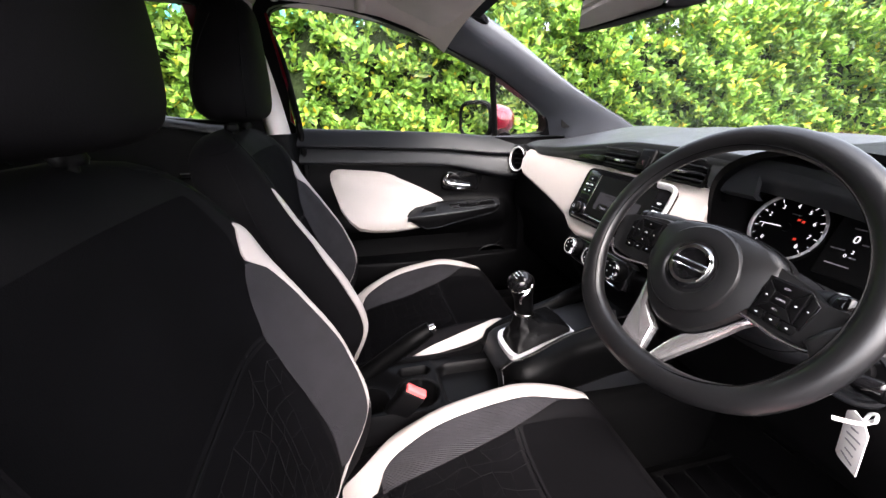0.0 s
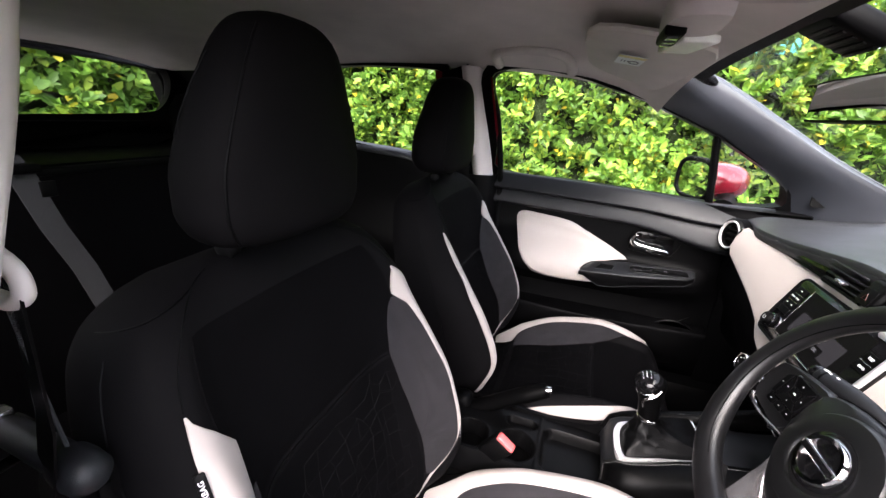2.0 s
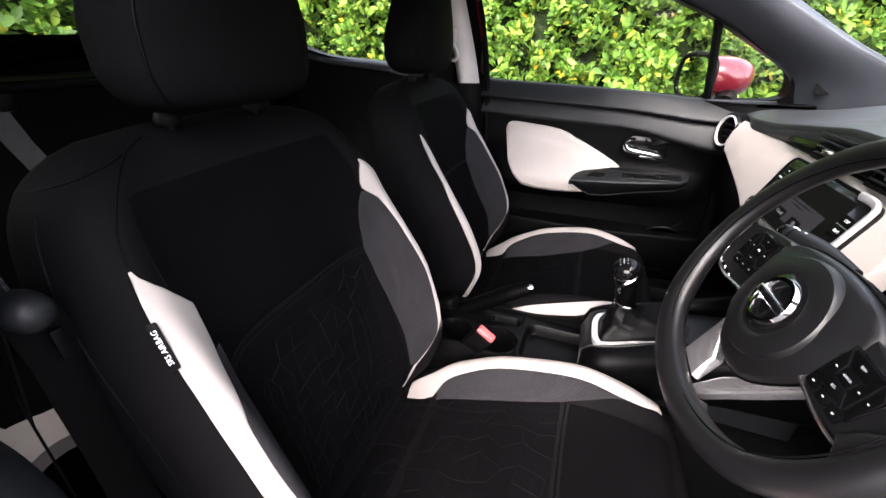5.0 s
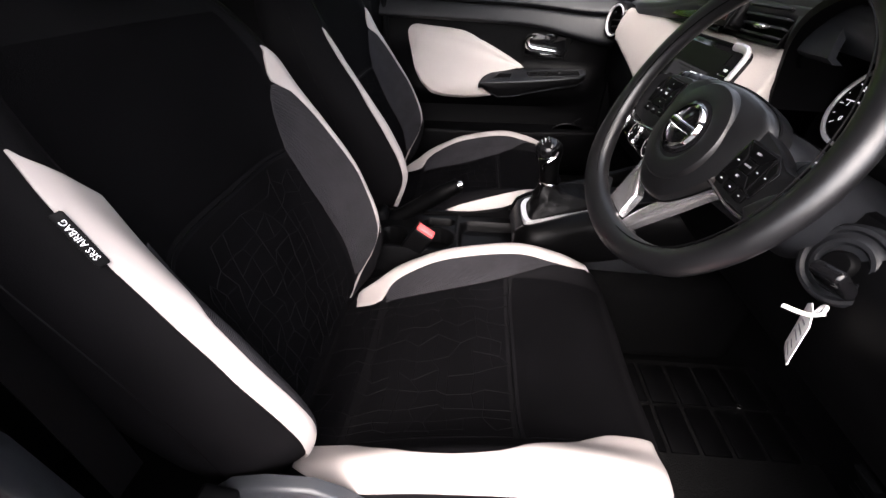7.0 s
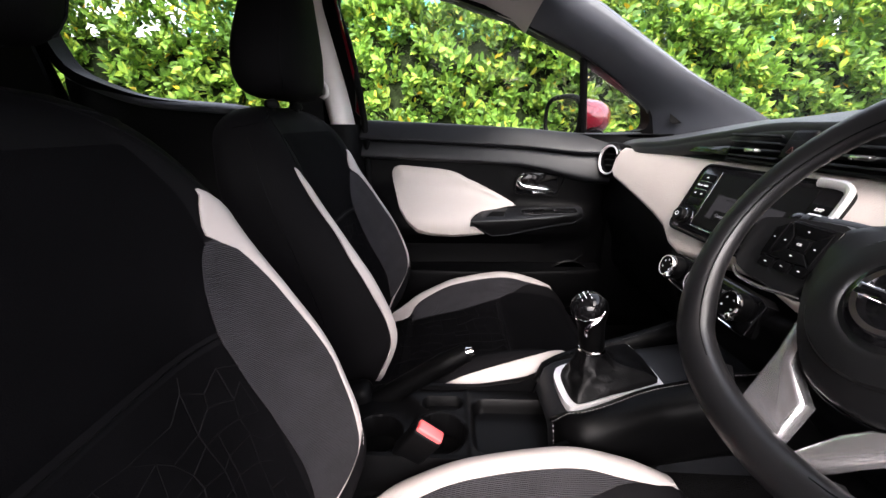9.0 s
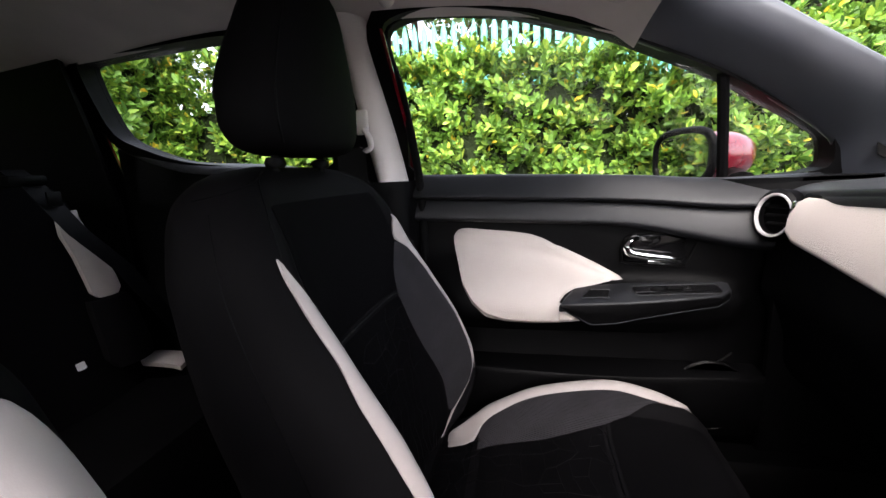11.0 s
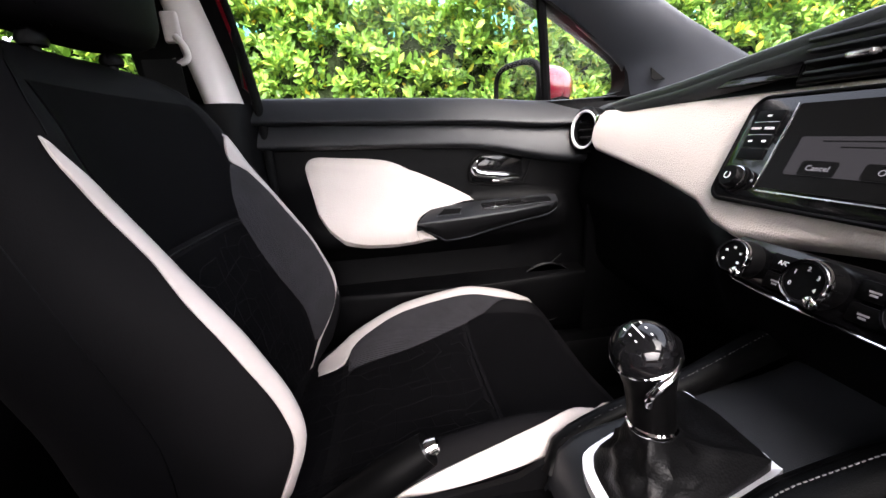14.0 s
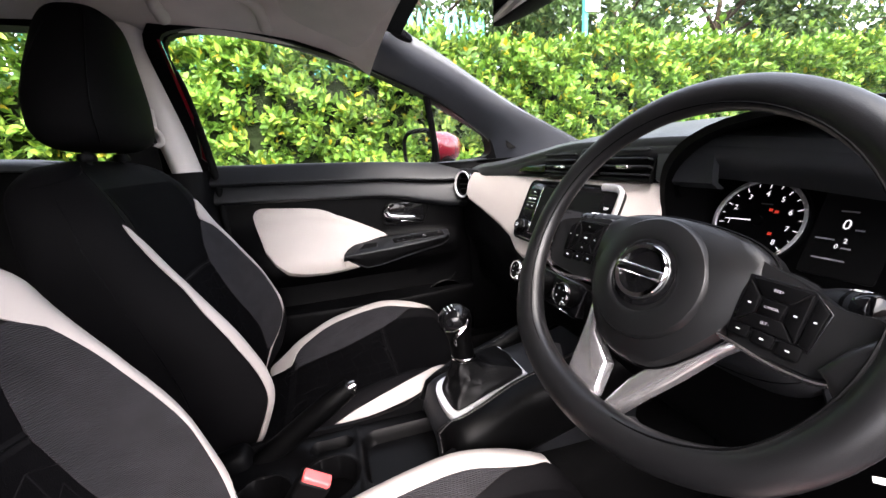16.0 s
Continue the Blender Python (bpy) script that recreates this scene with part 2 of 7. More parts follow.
def catmull(pts, n):
    """A smooth line through the points, n steps for each stretch."""
    P = [np.array(p, float) for p in pts]
    P = [2 * P[0] - P[1]] + P + [2 * P[-1] - P[-2]]
    out = []
    for i in range(1, len(P) - 2):
        for k in range(n):
            t = k / n
            a, b, c, d = P[i - 1], P[i], P[i + 1], P[i + 2]
            out.append(0.5 * (2 * b + (c - a) * t + (2 * a - 5 * b + 4 * c - d) * t * t + (3 * b - a - 3 * c + d) * t ** 3))
    out.append(P[-2])
    return out


def ring(pts, n=4):
    """The same for a closed line."""
    P = [np.array(p, float) for p in pts]
    k = len(P)
    out = []
    for i in range(k):
        a, b, c, d = P[i - 1], P[i], P[(i + 1) % k], P[(i + 2) % k]
        for j in range(n):
            t = j / n
            out.append(0.5 * (2 * b + (c - a) * t + (2 * a - 5 * b + 4 * c - d) * t * t + (3 * b - a - 3 * c + d) * t ** 3))
    return out


def loft(rows, closed=False, caps=False, bm=None):
    """Faces between rows of points; closed: each row is a loop."""
    bm = bm or bmesh.new()
    V = [[bm.verts.new(tuple(map(float, p))) for p in r] for r in rows]
    n = len(V[0])
    for a, b in zip(V, V[1:]):
        for i in range(n if closed else n - 1):
            j = (i + 1) % n
            bm.faces.new((a[i], a[j], b[j], b[i]))
    if caps:
        bm.faces.new(V[0])
        bm.faces.new(V[-1])
    return bm


def slab(rows, thick, bm=None):
    """An open sheet of rows given a thickness along the vector thick (or one for each point through a function)."""
    bm = bm or bmesh.new()
    f = thick if callable(thick) else (lambda p: np.array(thick, float))
    A = [[np.array(p, float) for p in r] for r in rows]
    B = [[p + f(p) for p in r] for r in A]
    VA = [[bm.verts.new(tuple(p)) for p in r] for r in A]
    VB = [[bm.verts.new(tuple(p)) for p in r] for r in B]
    R, C = len(A), len(A[0])
    for i in range(R - 1):
        for j in range(C - 1):
            bm.faces.new((VA[i][j], VA[i][j + 1], VA[i + 1][j + 1], VA[i + 1][j]))
            bm.faces.new((VB[i][j], VB[i + 1][j], VB[i + 1][j + 1], VB[i][j + 1]))
    for i in range(R - 1):
        bm.faces.new((VA[i][0], VA[i + 1][0], VB[i + 1][0], VB[i][0]))
        bm.faces.new((VA[i][-1], VB[i][-1], VB[i + 1][-1], VA[i + 1][-1]))
    for j in range(C - 1):
        bm.faces.new((VA[0][j], VB[0][j], VB[0][j + 1], VA[0][j + 1]))
        bm.faces.new((VA[-1][j], VA[-1][j + 1], VB[-1][j + 1], VB[-1][j]))
    return bm


def tube(path, r, n=10, closed=False, bm=None, flat=1.0, up=None):
    """A round bar along a line; r may be a list."""
    P = [Vector(tuple(map(float, p))) for p in path]
    k = len(P)
    R = r if hasattr(r, "__len__") else [r] * k
    rows = []
    side = None
    for i in range(k):
        a, b = (P[i - 1], P[(i + 1) % k]) if closed else (P[max(i - 1, 0)], P[min(i + 1, k - 1)])
        t = (b - a).normalized()
        if side is None:
            side = Vector(up) if up is not None else (Vector((0, 0, 1)) if abs(t.z) < 0.9 else Vector((1, 0, 0)))
        side = (side - t * side.dot(t)).normalized()
        w = t.cross(side)
        rows.append([P[i] + (side * math.cos(2 * math.pi * j / n) * flat + w * math.sin(2 * math.pi * j / n)) * R[i] for j in range(n)])
    if closed:
        rows.append(rows[0])
        b2 = loft(rows, True, False)
        bmesh.ops.remove_doubles(b2, verts=b2.verts, dist=1e-6)
    else:
        b2 = loft(rows, True, True)
    return merge(bm, b2) if bm else b2


def plate(outline, m, depth, bevel=0.003, seg=2, bm=None):
    """A flat outline (2D) in the plane of m, made depth thick towards m's z, with rounded front edges."""
    b2 = bmesh.new()
    vs = [b2.verts.new((float(p[0]), float(p[1]), 0.0)) for p in outline]
    f = b2.faces.new(vs)
    if f.normal.z < 0 or sum(vs[i].co.x * vs[(i + 1) % len(vs)].co.y - vs[i].co.y * vs[(i + 1) % len(vs)].co.x for i in range(len(vs))) < 0:
        f.normal_flip()
    ex = bmesh.ops.extrude_face_region(b2, geom=[f])
    top = [g for g in ex["geom"] if isinstance(g, bmesh.types.BMVert)]
    bmesh.ops.translate(b2, vec=(0, 0, depth), verts=top)
    if bevel:
        ed = [e for e in b2.edges if all(v in top for v in e.verts)]
        bmesh.ops.bevel(b2, geom=ed, offset=bevel, segments=seg, affect="EDGES", profile=0.5)
    bmesh.ops.transform(b2, matrix=m, verts=b2.verts)
    return merge(bm, b2) if bm else b2


def rrect(w, h, r=0.01, n=4, cx=0, cy=0):
    out = []
    for k, (sx, sy) in enumerate(((1, 1), (-1, 1), (-1, -1), (1, -1))):
        for j in range(n + 1):
            a = math.pi / 2 * (k + j / n)
            out.append((cx + sx * (w / 2 - r) + r * math.cos(a), cy + sy * (h / 2 - r) + r * math.sin(a)))
    return out


def lathe(profile, m, n=32, bm=None):
    """A turned shape: (radius, height) pairs about m's z axis."""
    hollow = min(profile[0][0], profile[-1][0]) > 0.6 * max(r for r, _ in profile)
    profile = list(profile) + ([profile[0]] if hollow else [])
    rows = [[m @ Vector((r * math.cos(2 * math.pi * i / n), r * math.sin(2 * math.pi * i / n), h)) for i in range(n)] for r, h in profile]
    b2 = loft(rows, True, not hollow)
    if hollow:
        bmesh.ops.remove_doubles(b2, verts=b2.verts, dist=1e-6)
    return merge(bm, b2) if bm else b2


def words(text, m, size, mat, parent, name="lettering", depth=0.0003):
    """Letters in the built-in font, as a mesh, centred in m's plane."""
    c = bpy.data.curves.new(name, "FONT")
    c.body, c.size, c.extrude, c.align_x, c.align_y = text, size, depth, "CENTER", "CENTER"
    c.resolution_u = 2
    o = bpy.data.objects.new(name, c)
    scene.collection.objects.link(o)
    dg = bpy.context.evaluated_depsgraph_get()
    me = bpy.data.meshes.new_from_object(o.evaluated_get(dg))
    bpy.data.objects.remove(o)
    me.materials.clear()
    me.materials.append(M[mat])
    ob = new(name, me)
    ob.parent = parent
    ob.matrix_basis = m
    return ob


def basis(o, ex, ey):
    """A pose at o with x along ex and y along ey."""
    ex = Vector(ex).normalized()
    ey = Vector(ey)
    ey = (ey - ex * ey.dot(ex)).normalized()
    ez = ex.cross(ey)
    m = Matrix((ex, ey, ez)).transposed().to_4x4()
    m.translation = Vector(o)
    return m


def lerp(x, xs, ys):
    return float(np.interp(x, xs, ys))


def smooth(a, b, x):
    t = min(1.0, max(0.0, (x - a) / (b - a)))
    return t * t * (3 - 2 * t)


def prof(x, xs, ys):
    """A smooth value between table entries."""
    xs, ys = list(xs), list(ys)
    if x <= xs[0]:
        return ys[0]
    if x >= xs[-1]:
        return ys[-1]
    i = max(k for k in range(len(xs) - 1) if xs[k] <= x)
    h = xs[i + 1] - xs[i]

    def slope(k):
        if k == 0 or k == len(xs) - 1:
            return 0.0 if k else (ys[1] - ys[0]) / (xs[1] - xs[0])
        a, b = (ys[k] - ys[k - 1]) / (xs[k] - xs[k - 1]), (ys[k + 1] - ys[k]) / (xs[k + 1] - xs[k])
        return 0.0 if a * b <= 0 else 2 * a * b / (a + b)
    t = (x - xs[i]) / h
    m0, m1 = slope(i) * h, slope(i + 1) * h
    return (2 * t ** 3 - 3 * t * t + 1) * ys[i] + (t ** 3 - 2 * t * t + t) * m0 + (-2 * t ** 3 + 3 * t * t) * ys[i + 1] + (t ** 3 - t * t) * m1


# ---- outdoors ----
bm = bmesh.new()
bmesh.ops.create_grid(bm, x_segments=2, y_segments=2, size=400)
tagged(finish("ground", bm, "asphalt", smooth=False), "dark worn asphalt of the car park", "ground", kind="structure")


def leaves(name, shoots, per, size, mat, label, category, spread=0.9, seed=3, droop=0.25):
    """Leaves in rosettes: shoots are (place, direction) arrays; each carries several folded leaves."""
    rng = np.random.default_rng(seed)
    P, D = shoots
    n = len(P)
    P = np.repeat(P, per, 0)
    D = np.repeat(D, per, 0)
    k = n * per
    rnd = rng.normal(size=(k, 3))
    rnd -= (rnd * D).sum(1, keepdims=True) * D
    rnd /= np.linalg.norm(rnd, axis=1, keepdims=True)
    open_ = rng.uniform(0.35, 1.25, (k, 1)) * spread
    A = D * np.cos(open_) + rnd * np.sin(open_)
    A[:, 2] -= droop * rng.uniform(0, 1, k)
    A /= np.linalg.norm(A, axis=1, keepdims=True)
    L = size * rng.uniform(0.6, 1.25, (k, 1))
    S = np.cross(A, D)
    S /= np.linalg.norm(S, axis=1, keepdims=True) + 1e-9
    N = np.cross(S, A)
    N *= np.sign((N * D).sum(1, keepdims=True) + 1e-9)
    B = P + D * size * rng.uniform(-0.5, 0.35, (k, 1)) + rng.normal(size=(k, 3)) * size * 0.12
    W = L * rng.uniform(0.175, 0.235, (k, 1))
    curl = L * rng.uniform(-0.12, 0.05, (k, 1))
    rows = [B, B + A * L * 0.35 + S * W + N * W * 0.35, B + A * L * 0.72 + S * W * 0.9 + N * (W * 0.3 + curl * 0.4), B + A * L + N * curl,
            B + A * L * 0.72 - S * W * 0.9 + N * (W * 0.3 + curl * 0.4), B + A * L * 0.35 - S * W + N * W * 0.35]
    V = np.stack(rows, 1).reshape(-1, 3)
    base = (np.arange(k) * 6)[:, None]
    F = np.concatenate([base + np.array([0, 1, 2, 3]), base + np.array([0, 3, 4, 5])], 1).reshape(-1)
    me = bpy.data.meshes.new(name)
    me.vertices.add(len(V))
    me.vertices.foreach_set("co", V.ravel().astype(np.float32))
    q = 2 * k
    me.loops.add(4 * q)
    me.loops.foreach_set("vertex_index", F.astype(np.int32))
    me.polygons.add(q)
    me.polygons.foreach_set("loop_start", (np.arange(q) * 4).astype(np.int32))
    me.polygons.foreach_set("loop_total", np.full(q, 4, np.int32))
    me.update(calc_edges=True)
    me.materials.append(M[mat])
    ob = new(name, me)
    return tagged(ob, label, category, kind="stuff") if label else ob


def lumps(a, b, seed):
    """A slow uneven swell over a wall of leaves."""
    return 0.5 * math.sin(1.7 * a + seed) + 0.35 * math.sin(3.9 * a + 2.3 * b + seed * 2) + 0.3 * math.sin(2.6 * b + 1.1 * a) + 0.25 * math.sin(7.3 * a - 3.1 * b)


def hedge_shoots(length0, length1, top, density, seed, place, out):
    """Shoots over the face and crown of a clipped hedge."""
    rng = np.random.default_rng(seed)
    n = int((length1 - length0) * (top + 0.6) * density)
    P, D = [], []
    for _ in range(n):
        a = rng.uniform(length0, length1)
        h = rng.uniform(0.25, top + 0.5 + (1.0 if seed == 5 and a < -2.6 else 0.25 if seed == 5 and a < 0.5 else 0.0))
        swell = lumps(a, h, seed)
        crown = top + (0.75 * smooth(-2.4, -3.6, a) + 0.20 * smooth(-0.4, -1.6, a) + 0.16 * smooth(1.8, 3.2, a) if seed == 5 else 0.0) + 0.12 * lumps(a * 1.6, 0, seed + 4)
        d = -0.26 * swell - 0.20 * math.sin(11 * a + 4 * h + seed) * math.sin(9 * h - 5 * a) + rng.exponential(0.13)
        if h > crown:
            if rng.uniform() > 0.35:
                h = crown + rng.exponential(0.07)
            else:
                h = crown + rng.uniform(0, 0.05)
            d = d + rng.uniform(0, 0.5)
        v = out * 0.8 + rng.normal(size=3) * 0.42 + np.array([0, 0, 0.75])
        if h >= crown:
            v = np.array([0, 0, 1.2]) + rng.normal(size=3) * 0.35 + out * 0.3
        P.append(place(a, d, h))
        D.append(v / np.linalg.norm(v))
    return np.array(P), np.array(D)


HEDGE_Y, REAR_X = 4.2, -4.3
# unseen plain wall, added on the driver's side to block low sky and darken reflections
tagged(finish("unseen_wall_south", rbox((36, 0.3, 2.0), (3, -11.5, 1.0), 0.02), "wall"), "unseen plain brick wall added to block low sky light", "wall", kind="structure")
side = hedge_shoots(-5.6, 16.0, 2.14, 270, 5, lambda a, d, h: (a, HEDGE_Y + d, h), np.array([0, -1.0, 0]))
hedge = leaves("hedge", side, 9, 0.108, "laurel", "dense green laurel hedge with yellowing leaves beside the car", "hedge", seed=8)
# added dark box behind the leaves stands in for the hedge's inner shade
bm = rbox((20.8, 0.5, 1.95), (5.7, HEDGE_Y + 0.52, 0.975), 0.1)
part("hedge_shade_core", bm, "shade", hedge)
back = hedge_shoots(-3.0, 4.6, 4.0, 200, 11, lambda a, d, h: (REAR_X - d, a, h), np.array([1.0, 0, 0]))
hedge2 = leaves("hedge", back, 8, 0.136, "laurel", "dense green laurel hedge behind the car", "hedge", seed=9)
# the same added shade box for the rear hedge
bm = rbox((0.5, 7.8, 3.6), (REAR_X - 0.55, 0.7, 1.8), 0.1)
part("hedge_shade_core", bm, "shade", hedge2)

# teal palisade fence behind the hedge
fence = empty("metal_fence", "teal painted steel palisade fence behind the hedge", "fence", m=pose(0, HEDGE_Y + 1.25, 0))
for z in (0.5, 2.55):
    part("rail", rbox((6.4, 0.05, 0.07), (-0.3, 0.04, z), 0.004), "fence", fence)
slat_bm = plate([(-0.042, 0), (0.042, 0), (0.042, 2.90), (0.0, 3.04), (-0.042, 2.90)], basis((0, 0, 0), (1, 0, 0), (0, 0, 1)), 0.02, 0.004)
first = part("slat", slat_bm, "fence", fence, m=pose(-3.4, 0, 0))
for i in range(1, 46):
    o = new("slat", first.data)
    o.parent = fence
    o.matrix_basis = pose(-3.4 + 0.137 * i, 0, 0)

side_fence = empty("metal_fence", "teal painted steel palisade fence behind the rear hedge", "fence", m=pose(REAR_X - 1.25, 0, 0, 0, 0, 90))
for z in (0.5, 2.55):
    part("rail", rbox((6.6, 0.05, 0.07), (2.0, 0.04, z), 0.004), "fence", side_fence)
for i in range(44):
    o = new("slat", first.data)
    o.parent = side_fence
    o.matrix_basis = pose(-1.0 + 0.137 * i, 0, 0)

post = empty("lamp_post", "teal steel post with a white plate above the hedge", "post", m=pose(5.75, 7.0, 0))
part("pole", tube([(0, 0, 0), (0, 0, 4.6)], 0.06, 14), "fence", post)
part("plate", rbox((0.34, 0.03, 0.5), (0.12, -0.08, 3.85), 0.01), "print", post, "white plate")


def tree(x, y, h, spread, seed):
    rng = np.random.default_rng(seed)
    t = empty("tree", "tall dark green broad-leaved tree behind the hedge", "tree", "trees behind the hedge", m=pose(x, y, 0))
    trunk = tube(catmull([(0, 0, 0), (0.1, 0.05, h * 0.25), (-0.05, 0.1, h * 0.55), (0.05, 0, h * 0.85)], 4), list(np.linspace(0.22, 0.05, 13)), 9)
    P, D = [], []
    for i in range(13):
        a, z = rng.uniform(0, 6.28), h * rng.uniform(0.18, 0.72)
        e = np.array([math.cos(a) * spread * rng.uniform(0.5, 0.95), math.sin(a) * spread * rng.uniform(0.5, 0.95), z + h * rng.uniform(0.08, 0.25)])
        tube([(0, 0, z), tuple(e * 0.5 + np.array([0, 0, z * 0.5 + 0.2])), tuple(e)], [0.07, 0.045, 0.015], 6, bm=trunk)
        for _ in range(130):
            v = rng.normal(size=3)
            v /= np.linalg.norm(v)
            P.append(e + v * np.array([1, 1, 0.7]) * spread * 0.42 * rng.uniform(0.5, 1.0))
            D.append(v + np.array([0, 0, 0.4]))
    D = np.array(D)
    D /= np.linalg.norm(D, axis=1, keepdims=True)
    part("trunk", trunk, "bark", t)
    crown = leaves("crown", (np.array(P), D), 6, 0.20, "tree", "", "", seed=seed)
    crown.parent = t


for i, (x, y, h, s) in enumerate(((-2.6, 10.5, 7.6, 2.6), (0.4, 11.0, 7.2, 2.6), (3.2, 10.5, 6.4, 2.4), (6.9, 10.5, 6.5, 2.6), (9.8, 11.0, 6.0, 2.6), (13.0, 10.0, 6.5, 2.8), (17.0, 9.5, 6.5, 3.0), (21, 8, 7, 3.2))):
    tree(x, y, h, s, 20 + i)

# ---- the car's shell ----
car = empty("car_body", "body of a small red hatchback, driver's door open", "car")

ZC = ((-1.66, -1.5, -1.0, -0.4, 0.0, 0.2, 0.37), (1.345, 1.365, 1.41, 1.43, 1.418, 1.392, 1.33))
ZE = ((-1.66, -1.0, -0.6, -0.2, 0.07, 0.18, 0.286, 0.37), (1.30, 1.325, 1.345, 1.340, 1.32, 1.298, 1.262, 1.232))
YE = ((-1.66, -1.0, -0.2, 0.286, 0.37), (0.60, 0.645, 0.655, 0.662, 0.66))


def roof_point(x, k, up=0.0):
    """k runs from -1 to 1 across the car."""
    zc, ze, ye = prof(x, *ZC), prof(x, *ZE), prof(x, *YE)
    xx = x - (0.045 * abs(k) ** 2.2 if x > 0.3 else 0)
    return (xx, k * ye, zc - (zc - ze) * abs(k) ** 3.2 + up)


xs = list(np.linspace(-1.66, 0.37, 26))
ks = list(np.linspace(-1, 1, 25))
part("headlining", slab([[roof_point(x, k) for k in ks] for x in xs], (0, 0, 0.012)), "liner", car, "pale grey fabric headlining")
part("roof_panel", slab([[tuple(np.array(roof_point(x, k * 1.0)) + np.array([0, k * 0.045, 0.03 + 0.012])) for k in ks] for x in [v * 1.02 for v in xs]], (0, 0, 0.012)), "red", car, "red painted roof panel")

# window openings in the flank: (x, z), on a plane leaning inwards
FRONT_WIN = [(-0.150, 1.003), (-0.165, 1.10), (-0.185, 1.25), (-0.190, 1.315), (-0.150, 1.338), (-0.06, 1.342), (0.085, 1.322), (0.184, 1.294), (0.286, 1.265), (0.400, 1.218), (0.503, 1.174), (0.620, 1.110), (0.710, 1.058), (0.732, 1.030), (0.735, 0.982), (0.65, 0.970), (0.555, 0.966), (0.35, 0.980), (0.10, 0.992)]
REAR_WIN = [(-0.364, 1.300), (-0.385, 1.334), (-0.625, 1.343), (-0.80, 1.338), (-0.96, 1.333), (-1.012, 1.328), (-1.026, 1.312), (-1.027, 1.24), (-1.008, 1.150), (-0.93, 1.105), (-0.827, 1.070), (-0.70, 1.052), (-0.57, 1.043), (-0.44, 1.034), (-0.390, 1.036), (-0.370, 1.06), (-0.364, 1.19)]


def flank(x, z, q, inset=0.0):
    """The place on the leaning side of the car, q = 1 for the passenger's side."""
    return (x, q * (0.755 - 0.30 * (z - 0.97) - inset), z)


def opening(win, q, grow, depth0, depth1, n=3, nudge=None):
    """A frame round a window: an inner line and a line moved outwards, given a depth."""
    base = ring([(a, b, 0) for a, b in win], n)
    c = np.mean([p[:2] for p in base], axis=0)
    out = []
    k = len(base)
    for i, p in enumerate(base):
        t = base[(i + 1) % k][:2] - base[i - 1][:2]
        nrm = np.array([t[1], -t[0]]) / (np.linalg.norm(t) + 1e-9)
        if nrm @ (p[:2] - c) < 0:
            nrm = -nrm
        out.append((p[:2], p[:2] + nrm * grow))
    rows = []
    for (a, b) in out + out[:1]:
        rows.append([flank(a[0], a[1], q, depth0), flank(b[0], b[1], q, depth0), flank(b[0], b[1], q, depth1), flank(a[0], a[1], q, depth1)])
    b2 = loft(rows, True)
    bmesh.ops.remove_doubles(b2, verts=b2.verts, dist=1e-6)
    return b2


def glazing(win, q, inset):
    pts = ring([(a, b, 0) for a, b in win], 3)
    b2 = bmesh.new()
    b2.faces.new([b2.verts.new(flank(p[0], p[1], q, inset)) for p in pts])
    return b2


def clear(ob):
    ob.visible_shadow = False
    return ob


